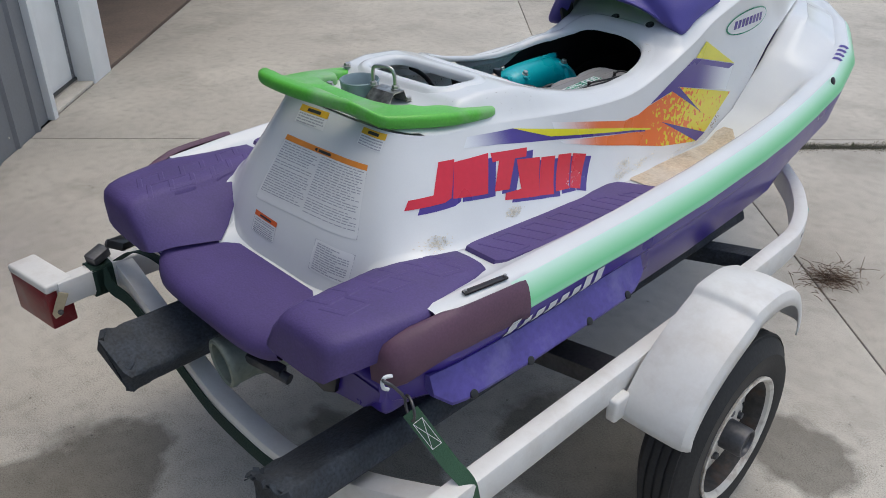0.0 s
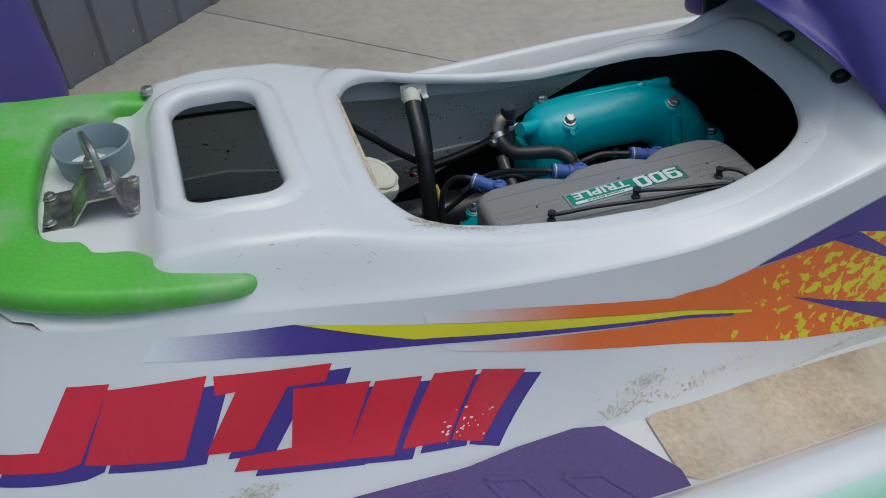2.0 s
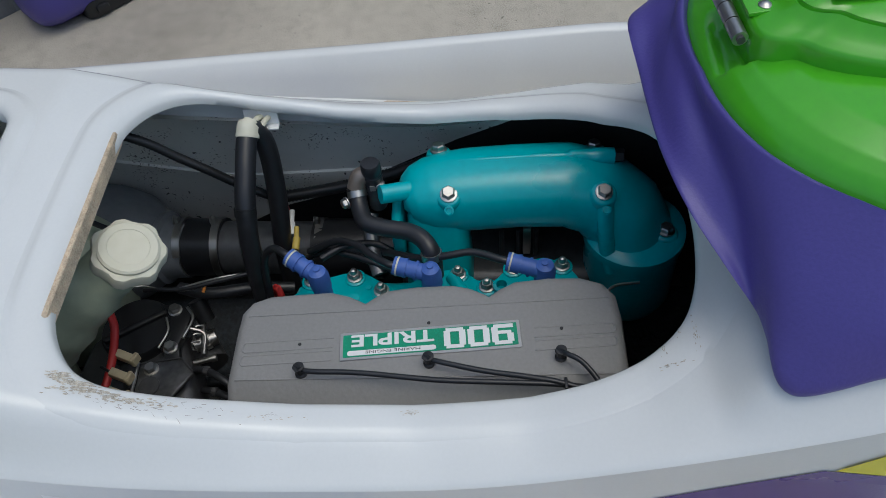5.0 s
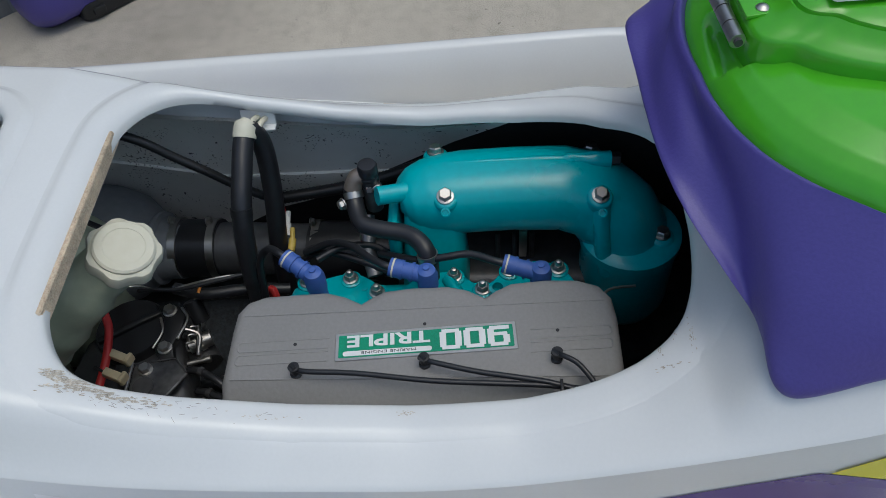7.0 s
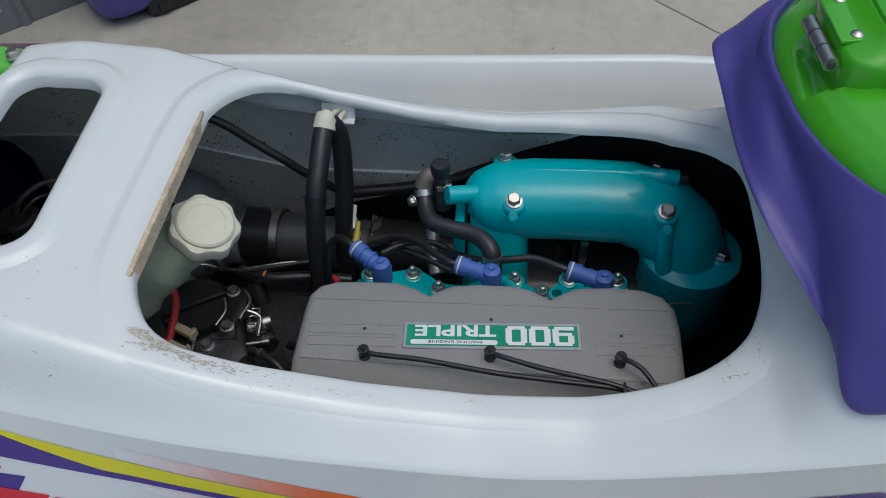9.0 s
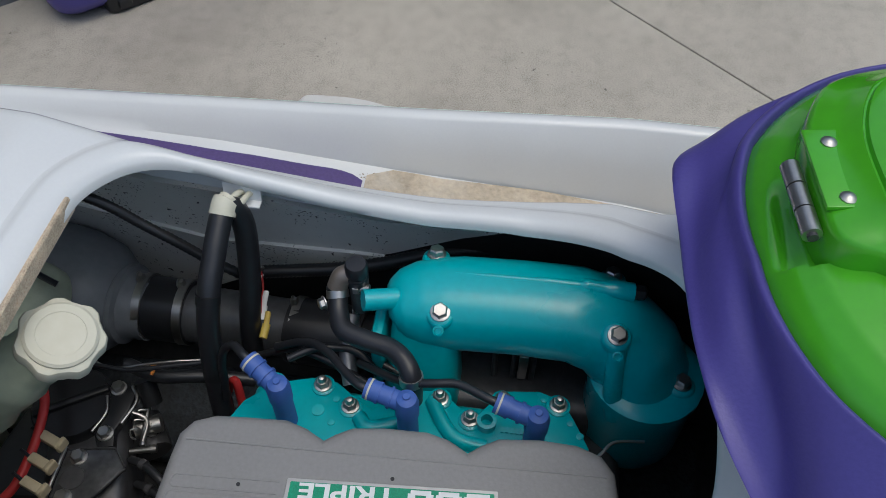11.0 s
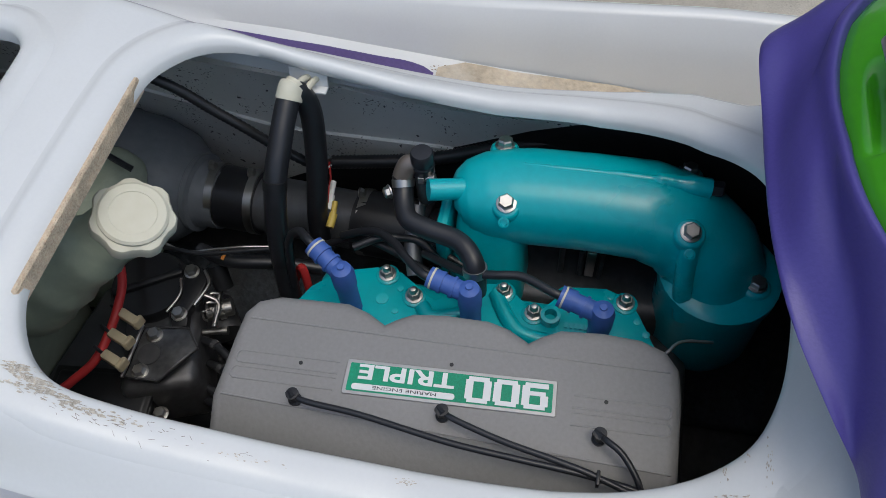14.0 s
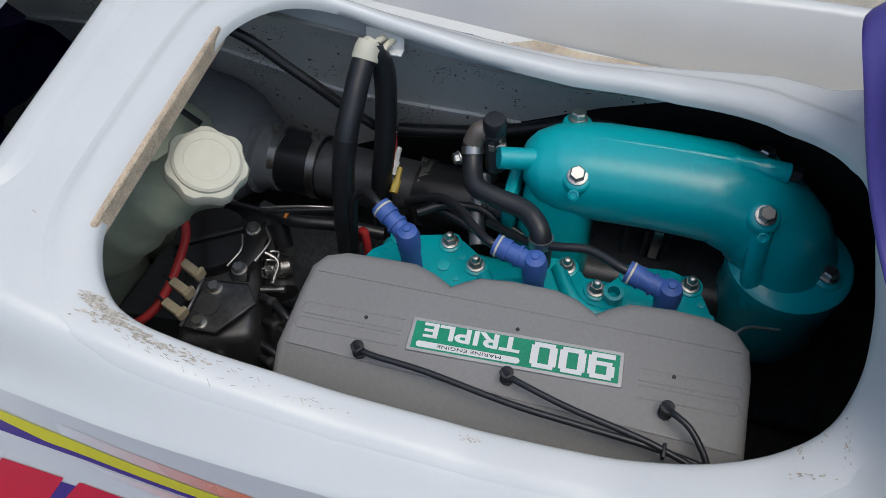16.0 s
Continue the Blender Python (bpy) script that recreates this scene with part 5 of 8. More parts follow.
    def digit(x, bars):
        """A block figure out of upright and level bars, 25 mm wide and high."""
        b = bmesh.new()
        for x0, y0, x1, y1 in bars:
            prism(b, [(x + x0, y0), (x + x1, y0), (x + x1, y1), (x + x0, y1)], 0.0004, up)
        part("figure", b, "label_white", badge, smooth=False)
    h = 0.0118
    nought = ((-0.0112, -h + 0.003, -0.0046, h - 0.003), (0.0046, -h + 0.003, 0.0112, h - 0.003), (-0.0090, h - 0.003, 0.0090, h), (-0.0090, -h, 0.0090, -h + 0.003), (-0.0046, h - 0.0042, 0.0046, h - 0.003), (-0.0046, -h + 0.003, 0.0046, -h + 0.0042))
    nine = ((-0.0112, -0.0008, -0.0046, h - 0.003), (0.0046, -h + 0.003, 0.0112, h - 0.003), (-0.0090, h - 0.003, 0.0090, h), (-0.0112, -h, 0.0090, -h + 0.003), (-0.0046, h - 0.0042, 0.0046, h - 0.003), (-0.0046, -0.0042, 0.0046, -0.0004), (-0.0090, -0.0042, -0.0046, -0.0008), (-0.0112, -h + 0.003, 0.0046, -h + 0.0044))
    for x, bars in ((-0.0745, nine), (-0.0500, nought), (-0.0255, nought)):
        digit(x, bars)
    words("TRIPLE", 0.0190, up @ Matrix.Translation((0.0385, -h, 0)) @ Matrix.Diagonal((1.52, 1, 1, 1)), "label_white", badge, 0.0002, 0.0005)
    one("badge_strip", "label_white", badge, lambda b: prism(b, rounded(0.091, 0.0056, 0.0026, 4, 0.0395, 0.0088), 0.0004, m @ Matrix.Translation((0, 0, 0.0010))))
    words("MARINE ENGINE", 0.0044, up @ Matrix.Translation((0.038, 0.0072, 0.0004)) @ Matrix.Diagonal((1.75, 1, 1, 1)), "print_black", badge, 0.0001)
    # breather nipples and cables
    runs = [[(0.109, 1.632, 0.894), (0.113, 1.647, 0.896), (0.116, 1.693, 0.897), (0.125, 1.765, 0.897), (0.128, 1.824, 0.896), (0.130, 1.881, 0.893), (0.136, 1.935, 0.885), (0.15, 1.98, 0.86)],
            [(0.100, 1.757, 0.894), (0.106, 1.770, 0.897), (0.116, 1.809, 0.897), (0.124, 1.854, 0.897), (0.130, 1.885, 0.895), (0.142, 1.93, 0.885), (0.158, 1.97, 0.86)],
            [(0.096, 1.884, 0.894), (0.102, 1.890, 0.900), (0.110, 1.902, 0.900), (0.124, 1.914, 0.895), (0.140, 1.925, 0.885), (0.16, 1.95, 0.86)]]
    for pts in runs:
        x, y, z = pts[0]
        one("nipple", "black_plastic", c, lambda b: lathe(b, [(0.0058, 0.8835), (0.0058, 0.887), (0.0042, 0.8885), (0.0042, 0.896), (0.0055, 0.897), (0.0055, 0.899), (0.0, 0.8995)], (x, y, 0), (0, 0, 1), 14))
        one("cable", "black_rubber", c, lambda b: tube(b, pts, 0.0027, 10), "thin black cable")
        q = pts[0]
        one("cable_tie", "black_plastic", c, lambda b: tube(b, [(q[0] - 0.002, q[1] - 0.004, q[2] + 0.002), (q[0] + 0.003, q[1] + 0.002, q[2] + 0.003)], 0.0036, 8, smooth=False))
    one("cable_clip", "black_plastic", c, lambda b: box(b, (0.012, 0.003, 0.009), Matrix.Translation((0.131, 1.886, 0.894)), 0.001))
    return c


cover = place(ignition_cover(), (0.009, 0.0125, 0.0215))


def plug(y, way, wire):
    """Blue elbow boot with stepped collars and its lead."""
    top = Vector((-0.040, y, 0.852))
    d = Vector(way).normalized()
    at = lambda k: tuple(top + d * k)
    b0 = one("plug_boot", "blue_boot", engine, lambda b: (lathe(b, [(0.0110, 0.775), (0.0110, 0.834), (0.0122, 0.8345), (0.0125, 0.854), (0.0100, 0.863), (0.004, 0.8660), (0.0035, 0.8677), (0.0, 0.8677)], (-0.040, y, 0), (0, 0, 1), 20), tube(b, [at(0), at(0.012), at(0.030)], [0.0104, 0.0100, 0.0098], 18), tube(b, [at(0.029), at(0.044)], 0.0110, 18, smooth=False)), "blue rubber spark plug boot")
    one("boot_tie", "cream_cap", b0, lambda b: tube(b, [at(0.0385), at(0.0405)], 0.0116, 18, smooth=False))
    for k in (0.016, 0.0285):
        one("boot_collar", "blue_boot", b0, lambda b: tube(b, [at(k), at(k + 0.003)], 0.0116, 18, smooth=False))
    one("plug_lead", "black_rubber", engine, lambda b: tube(b, [at(0.040), at(0.052)] + wire, 0.0047, 10), "black ignition lead")


plug(1.632, (-0.5, -0.8, 0.25), [(-0.082, 1.572, 0.855), (-0.082, 1.556, 0.83), (-0.070, 1.550, 0.76)])
plug(1.762, (-0.22, -0.95, 0.12), [(-0.072, 1.69, 0.850), (-0.095, 1.67, 0.840), (-0.115, 1.64, 0.825), (-0.12, 1.60, 0.80)])
plug(1.891, (-0.24, -0.95, 0.14), [(-0.066, 1.81, 0.857), (-0.066, 1.78, 0.852), (-0.072, 1.75, 0.840), (-0.10, 1.70, 0.82)])


def manifold():
    """The exhaust casting: a fat tube along the engine, a leg down at the back, a wide elbow down at the front."""
    bm = bmesh.new()
    path = [((-0.152, 1.721, 0.862), 0.006), ((-0.152, 1.722, 0.862), 0.018), ((-0.153, 1.726, 0.863), 0.028), ((-0.155, 1.735, 0.864), 0.037), ((-0.159, 1.752, 0.864), 0.044), ((-0.163, 1.775, 0.863), 0.048), ((-0.166, 1.80, 0.862), 0.050), ((-0.168, 1.86, 0.863), 0.050), ((-0.168, 1.92, 0.862), 0.051), ((-0.163, 1.958, 0.852), 0.052), ((-0.153, 1.988, 0.828), 0.053), ((-0.143, 2.002, 0.795), 0.054), ((-0.137, 2.005, 0.760), 0.054), ((-0.136, 2.005, 0.70), 0.054)]
    fine = []
    for (a, ra), (b, rb) in zip(path[:-1], path[1:]):
        for k in range(4):
            fine.append((Vector(a).lerp(Vector(b), k / 4), ra + (rb - ra) * k / 4))
    fine.append((Vector(path[-1][0]), path[-1][1]))
    rings = []
    for i, (q, r) in enumerate(fine):
        d = (fine[min(i + 2, len(fine) - 1)][0] - fine[max(i - 2, 0)][0]).normalized()
        side = d.cross(Vector((0, 0, 1)))
        side = Vector((1, 0, 0)) if side.length < 0.1 else side.normalized()
        if side.x < 0:
            side = -side
        up = side.cross(d).normalized()
        ring = []
        for k in range(28):
            a = 2 * math.pi * k / 28
            ca, sa = math.cos(a), math.sin(a)
            e = 0.82
            ring.append(q + side * r * math.copysign(abs(ca) ** e, ca) + up * r * 0.92 * math.copysign(abs(sa) ** e, sa))
        rings.append(ring)
    loft(bm, rings, True, True)
    m = part("exhaust_manifold", bm, "teal", engine, "teal painted exhaust manifold", sharp=60)
    # rear leg widens into its flange
    bm = bmesh.new()
    rings = []
    for x, y, z, w, h in ((-0.168, 1.764, 0.885, 0.030, 0.024), (-0.160, 1.764, 0.868, 0.036, 0.034), (-0.153, 1.762, 0.845, 0.038, 0.036), (-0.145, 1.761, 0.815, 0.039, 0.036), (-0.138, 1.760, 0.78, 0.041, 0.038), (-0.134, 1.758, 0.72, 0.046, 0.042)):
        rings.append([Vector((x + a, y + b, z)) for a, b in rounded(h * 2, w * 2, 0.024, 6)])
    loft(bm, rings, True, True)
    part("manifold_leg", bm, "teal", m, sharp=60)
    one("manifold_stub", "teal", m, lambda b: tube(b, [(-0.133, 1.697, 0.893), (-0.148, 1.735, 0.884)], 0.0115, 20))
    one("stub_plate", "teal", m, lambda b: box(b, (0.07, 0.014, 0.085), Matrix.Translation((-0.142, 1.712, 0.815)), 0.006, 2))
    one("manifold_flange", "teal", m, lambda b: lathe(b, [(0.060, 0.798), (0.063, 0.801), (0.063, 0.813), (0.057, 0.818)], (-0.137, 2.005, 0), (0, 0, 1), 36))
    one("lower_casting", "teal", m, lambda b: lathe(b, [(0.052, 0.68), (0.059, 0.70), (0.060, 0.798)], (-0.137, 2.005, 0), (0, 0, 1), 36))
    bm = bmesh.new()
    tube(bm, [(-0.172, 1.79, 0.9045), (-0.173, 1.85, 0.9058), (-0.174, 1.91, 0.9052), (-0.175, 1.935, 0.903), (-0.176, 1.976, 0.900)], [0.003, 0.0035, 0.005, 0.0085, 0.0105], 14)
    part("manifold_spine", bm, "teal", m, sharp=60)
    one("spine_plug", "black_plastic", m, lambda b: lathe(b, [(0.0085, 0), (0.0085, 0.012), (0.006, 0.014)], (-0.176, 1.975, 0.901), (0, 1, 0), 6))
    one("elbow_rib", "teal", m, lambda b: tube(b, [(-0.124, 1.962, 0.885), (-0.113, 1.963, 0.862), (-0.102, 1.967, 0.82), (-0.094, 1.974, 0.785)], 0.0105, 12))
    for x, y, z, ax in ((-0.126, 1.779, 0.899, (0.35, 0, 1)), (-0.122, 1.960, 0.898, (0.35, 0.05, 1)), (-0.205, 1.765, 0.897, (-0.2, 0, 1)), (-0.208, 1.957, 0.888, (-0.2, 0, 1)), (-0.121, 2.040, 0.827, (0, 0, 1))):
        a = Vector(ax).normalized()
        p = Vector((x, y, z))
        one("bolt_boss", "teal", m, lambda b: lathe(b, [(0.0175, -0.06), (0.0160, -0.006), (0.0150, -0.002), (0.0125, 0.0)], p - a * 0.005, a, 20))
        hexbolt(p - a * 0.004, a, 0.0084, m, "manifold_bolt")
    for q in ((-0.112, 1.779, 0.884), (-0.108, 1.962, 0.880)):
        one("cast_eye", "teal", m, lambda b: lathe(b, [(0.0058, 0), (0.0058, 0.002), (0.004, 0.0024), (0.0035, 0.0008), (0, 0.0008)], q, (0.8, 0, 0.6), 16))
    # strut that stands in the arch
    one("strut", "steel", m, lambda b: box(b, (0.006, 0.010, 0.06), Matrix.Translation((-0.140, 1.872, 0.79)) @ Matrix.Rotation(radians(8), 4, "Y"), 0.001))
    for y in (1.84, 1.862, 1.884):
        one("stud", "dark_metal", m, lambda b: tube(b, [(-0.15, y, 0.74), (-0.15, y, 0.80)], 0.0035, 8, smooth=False))
    return m


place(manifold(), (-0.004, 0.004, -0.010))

# water fitting with its bypass hose
fitting = one("water_fitting", "dark_metal", engine, lambda b: tube(b, [(-0.150, 1.690, 0.84), (-0.150, 1.690, 0.885)], 0.011, 14, smooth=False), "dull alloy water fitting")
one("fitting_cap", "black_rubber", fitting, lambda b: lathe(b, [(0.0115, 0.882), (0.0115, 0.892), (0.0122, 0.893), (0.0122, 0.896), (0.0115, 0.897), (0.0122, 0.900), (0.0122, 0.911), (0.0105, 0.914), (0, 0.9145)], (-0.150, 1.689, 0), (0, 0, 1), 20))
one("fitting_screw", "steel", fitting, lambda b: (tube(b, [(-0.143, 1.686, 0.881), (-0.143, 1.703, 0.883)], 0.0045, 10, smooth=False), tube(b, [(-0.142, 1.686, 0.881), (-0.142, 1.692, 0.8815)], 0.0062, 6, smooth=False)))
one("fitting_clamp", "steel", fitting, lambda b: tube(b, [(-0.143, 1.6675, 0.8745), (-0.137, 1.6690, 0.8690)], 0.0122, 18, smooth=False))
one("fitting_elbow", mat("dull_bronze", (0.30, 0.25, 0.21), 0.4, 0.7, var=0.15, bump=0.05), fitting, lambda b: tube(b, [(-0.152, 1.684, 0.894), (-0.150, 1.673, 0.890), (-0.144, 1.667, 0.877)], 0.0112, 14), "dull bronze elbow")
hexbolt((-0.128, 1.657, 0.870), (0.6, -0.8, 0.1), 0.0062, fitting, "elbow_screw")
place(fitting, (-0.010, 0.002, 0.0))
one("bypass_hose", "black_rubber", engine, lambda b: tube(b, [(-0.156, 1.668, 0.878), (-0.146, 1.671, 0.868), (-0.130, 1.675, 0.862), (-0.113, 1.684, 0.860), (-0.104, 1.707, 0.860), (-0.097, 1.735, 0.860), (-0.085, 1.752, 0.859), (-0.071, 1.762, 0.850), (-0.066, 1.763, 0.815)], 0.0108, 16), "bent black rubber water hose")
one("hose_clamp", "steel", engine, lambda b: tube(b, [(-0.0725, 1.761, 0.852), (-0.070, 1.762, 0.843)], 0.0127, 18, smooth=False))
one("elbow", mat("grey_alloy", (0.24, 0.24, 0.25), 0.42, 0.7, var=0.12, bump=0.05), engine, lambda b: tube(b, [(-0.158, 1.680, 0.825), (-0.138, 1.680, 0.812), (-0.116, 1.682, 0.800), (-0.092, 1.690, 0.785)], 0.0095, 14), "grey alloy water elbow")
for pts in ([(-0.10, 1.62, 0.81), (-0.115, 1.65, 0.815), (-0.12, 1.69, 0.81), (-0.10, 1.72, 0.80)], [(-0.13, 1.57, 0.76), (-0.12, 1.62, 0.80), (-0.11, 1.66, 0.80), (-0.09, 1.71, 0.795)], [(-0.12, 1.70, 0.80), (-0.115, 1.73, 0.79), (-0.105, 1.76, 0.78)]):
    one("small_hose", "black_rubber", engine, lambda b: tube(b, pts, 0.0045, 10))
one("wire_rod", "steel", engine, lambda b: tube(b, [(-0.030, 1.952, 0.79), (-0.040, 1.962, 0.80), (-0.052, 1.975, 0.803), (-0.058, 2.005, 0.80)], 0.0018, 8), "bent steel wire")

# ---- other things in the bay ----
oil_tank = thing("oil_tank", (0.0, 1.34, 0.56), "pale green translucent oil tank with a cream cap", "tank")
bm = bmesh.new()
rings = []
for z, x0, x1, y0, y1 in ((0.56, -0.03, 0.095, 1.15, 1.250), (0.60, -0.06, 0.10, 1.13, 1.262), (0.76, -0.07, 0.10, 1.13, 1.270), (0.82, -0.065, 0.092, 1.14, 1.290), (0.85, -0.05, 0.075, 1.16, 1.305), (0.862, -0.03, 0.05, 1.19, 1.300)):
    rings.append([Vector((x, y, z)) for x, y in rounded(x1 - x0, y1 - y0, 0.045, 5, (x0 + x1) / 2, (y0 + y1) / 2)])
loft(bm, rings, True, True)
tube(bm, [(0.025, 1.295, 0.815), (0.008, 1.345, 0.855), (-0.012, 1.395, 0.892), (-0.026, 1.432, 0.918)], [0.046, 0.042, 0.036, 0.031, 0.030], 18)
part("tank_body", bm, "tank", oil_tank, sharp=60)
bm = bmesh.new()
cap_axis = Vector((0.12, 0.45, 1.0)).normalized()
lathe(bm, [(0.030, -0.004), (0.036, 0.0), (0.0385, 0.003), (0.0385, 0.016), (0.037, 0.019), (0.033, 0.0205)], (-0.0235, 1.436, 0.918), cap_axis, 56, lambda a: 1 + 0.045 * max(-1, min(1, 3 * math.cos(7 * a))))
lathe(bm, [(0.0325, 0.019), (0.0325, 0.0235), (0.030, 0.0255), (0.022, 0.026), (0.0215, 0.0254), (0.0, 0.0254)], (-0.0235, 1.436, 0.918), cap_axis, 32)
part("tank_cap", bm, "cream_cap", oil_tank, "cream lobed screw cap", sharp=35)

muffler = thing("water_box_muffler", (-0.2, 1.28, 0.62), "dark grey moulded exhaust water box with rubber sleeves", "muffler")
one("muffler_body", "muffler_grey", muffler, lambda b: lathe(b, [(0.06, -0.02), (0.078, 0.0), (0.084, 0.03), (0.085, 0.10), (0.0865, 0.102), (0.0865, 0.106), (0.085, 0.108), (0.082, 0.15), (0.072, 0.185), (0.056, 0.205), (0.048, 0.212), (0.050, 0.214), (0.050, 0.220), (0.044, 0.223), (0.041, 0.235), (0.040, 0.25)], (-0.205, 1.175, 0.752), (0.10, 1, 0.0), 40), sharp=30)
SL = [(-0.183, 1.405, 0.752), (-0.180, 1.45, 0.758), (-0.177, 1.50, 0.759), (-0.173, 1.60, 0.760), (-0.168, 1.70, 0.762)]
one("sleeve", "black_rubber", muffler, lambda b: tube(b, [SL[0], (-0.180, 1.475, 0.753)], 0.0395, 24, smooth=False), "black rubber exhaust sleeve")
one("pipe", mat("dull_alloy", (0.13, 0.135, 0.145), 0.42, 0.5, var=0.15, bump=0.05), muffler, lambda b: tube(b, [(-0.180, 1.47, 0.753), (-0.171, 1.62, 0.755)], 0.0355, 24, smooth=False))
one("sleeve", "black_rubber", muffler, lambda b: tube(b, [(-0.172, 1.60, 0.755), (-0.166, 1.69, 0.757)], 0.0395, 24, smooth=False))
one("pipe_end", "black_rubber", muffler, lambda b: tube(b, [(-0.166, 1.68, 0.757), (-0.155, 1.76, 0.760)], 0.033, 18, smooth=False))
for y in (1.417, 1.468, 1.608, 1.682):
    x = lerp(y, [1.405, 1.70], [-0.183, -0.168])
    k = one("band_clamp", "steel", muffler, lambda b: tube(b, [(x, y - 0.005, 0.754), (x, y + 0.005, 0.754)], 0.0408, 26, smooth=False))
    hexbolt((x - 0.012, y - 0.006, 0.795), (0, 1, 0.15), 0.0055, k, "clamp_screw")


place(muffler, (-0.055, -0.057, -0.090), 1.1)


def carburettor():
    c = thing("carburettor", (0.02, 1.42, 0.6), "dark cast carburettor with beige wire connectors", "carburettor")
    one("carburettor_body", "dark_metal", c, lambda b: (box(b, (0.12, 0.085, 0.09), Matrix.Translation((0.02, 1.418, 0.705)) @ Matrix.Rotation(radians(20), 4, "Z"), 0.012, 3), tube(b, [(-0.055, 1.445, 0.71), (-0.02, 1.47, 0.705)], 0.020, 14, smooth=False)), "dark cast alloy body")
    one("float_cover", "black_plastic", c, lambda b: (lathe(b, [(0.043, 0.74), (0.045, 0.744), (0.045, 0.760), (0.0425, 0.764), (0.0, 0.765)], (-0.040, 1.384, 0), (0, 0, 1), 36), box(b, (0.010, 0.082, 0.008), Matrix.Translation((-0.040, 1.384, 0.766)) @ Matrix.Rotation(radians(32), 4, "Z"), 0.003, 2)), "round black cover with a raised bar")
    one("linkage_plate", mat("worn_alloy_plate", (0.17, 0.17, 0.175), 0.34, 0.8, var=0.25, scale=40, bump=0.15), c, lambda b: prism(b, [(0.016, 1.405), (0.075, 1.408), (0.074, 1.444), (0.028, 1.473), (0.008, 1.455)], 0.005, Matrix.Translation((0, 0, 0.762)), 0.0015, 1))
    one("plate_edge", "steel", c, lambda b: tube(b, [(0.014, 1.403, 0.768), (0.077, 1.406, 0.768)], 0.0022, 8, smooth=False))
    for x, y, z in ((0.023, 1.421, 0.767), (0.067, 1.423, 0.767), (-0.061, 1.431, 0.768), (0.09, 1.435, 0.71), (-0.006, 1.438, 0.768)):
        hexbolt((x, y, z), (0, 0, 1), 0.0072, c, "body_screw")
    one("embossed_disc", "dark_metal", c, lambda b: lathe(b, [(0.013, 0.766), (0.0125, 0.769), (0.0, 0.769)], (0.046, 1.424, 0), (0, 0, 1), 22))
    for k, (x, y) in enumerate(((0.018, 1.394), (0.043, 1.394), (0.068, 1.398))):
        h = one("connector", "beige", c, lambda b: (box(b, (0.0105, 0.024, 0.0105), Matrix.Translation((x - 0.002, y, 0.786)) @ Matrix.Rotation(radians(-18), 4, "Z") @ Matrix.Rotation(radians(-12), 4, "X"), 0.002, 2), box(b, (0.014, 0.006, 0.013), Matrix.Translation((x + 0.001, y + 0.012, 0.784)) @ Matrix.Rotation(radians(-18), 4, "Z"), 0.0015, 1)), "beige wire connector")
        one("connector_wire", "black_rubber", h, lambda b: tube(b, [(x - 0.005, y - 0.011, 0.789), (x - 0.010, y - 0.022, 0.793)], 0.0018, 8))
    one("throttle_bracket", "black_plastic", c, lambda b: prism(b, [(-0.072, 1.408), (-0.070, 1.440), (-0.056, 1.452), (-0.036, 1.452), (-0.012, 1.446), (0.006, 1.452), (0.012, 1.436), (-0.006, 1.424), (-0.030, 1.430), (-0.052, 1.424)], 0.010, Matrix.Translation((0, 0, 0.758)), 0.003, 2), "glossy black cast throttle bracket")
    one("bracket_edge", "steel", c, lambda b: (tube(b, [(-0.066, 1.445, 0.768), (-0.050, 1.455, 0.766), (-0.020, 1.450, 0.768)], 0.0020, 8), tube(b, [(-0.050, 1.422, 0.769), (-0.030, 1.429, 0.769), (-0.006, 1.423, 0.769)], 0.0016, 8)))
    one("throttle_arm", "steel", c, lambda b: (tube(b, [(-0.060, 1.462, 0.752), (-0.006, 1.474, 0.750)], 0.0032, 10, smooth=False), tube(b, [(-0.038, 1.446, 0.765), (-0.034, 1.470, 0.756), (-0.010, 1.474, 0.752)], 0.0022, 8)))
    one("throttle_spring", "steel", c, lambda b: tube(b, [(-0.045 + 0.004 * k, 1.462 + 0.005 * math.cos(2.1 * k), 0.757 + 0.005 * math.sin(2.1 * k)) for k in range(10)], 0.0012, 6, 3), "small steel return spring")
    one("fuel_spigot", "steel", c, lambda b: (tube(b, [(-0.030, 1.452, 0.735), (-0.043, 1.478, 0.735)], 0.0105, 16, smooth=False), tube(b, [(-0.036, 1.464, 0.735), (-0.039, 1.470, 0.735)], 0.0125, 16, smooth=False)), "bright alloy spigot")
    one("fuel_nipple", "steel", c, lambda b: (tube(b, [(-0.004, 1.456, 0.735), (-0.011, 1.482, 0.735)], 0.0036, 10, smooth=False), tube(b, [(-0.010, 1.478, 0.735), (-0.0115, 1.484, 0.735)], 0.0048, 10, smooth=False)))
    one("sensor", "black_plastic", c, lambda b: tube(b, [(-0.072, 1.458, 0.775), (-0.056, 1.468, 0.752)], 0.011, 14, smooth=False))
    for p in ([(0.016, 1.405, 0.768), (0.008, 1.455, 0.768), (0.028, 1.473, 0.768)], [(0.075, 1.408, 0.768), (0.074, 1.444, 0.768)]):
        one("plate_edge", "dark_metal", c, lambda b: tube(b, p, 0.0012, 8, smooth=False))
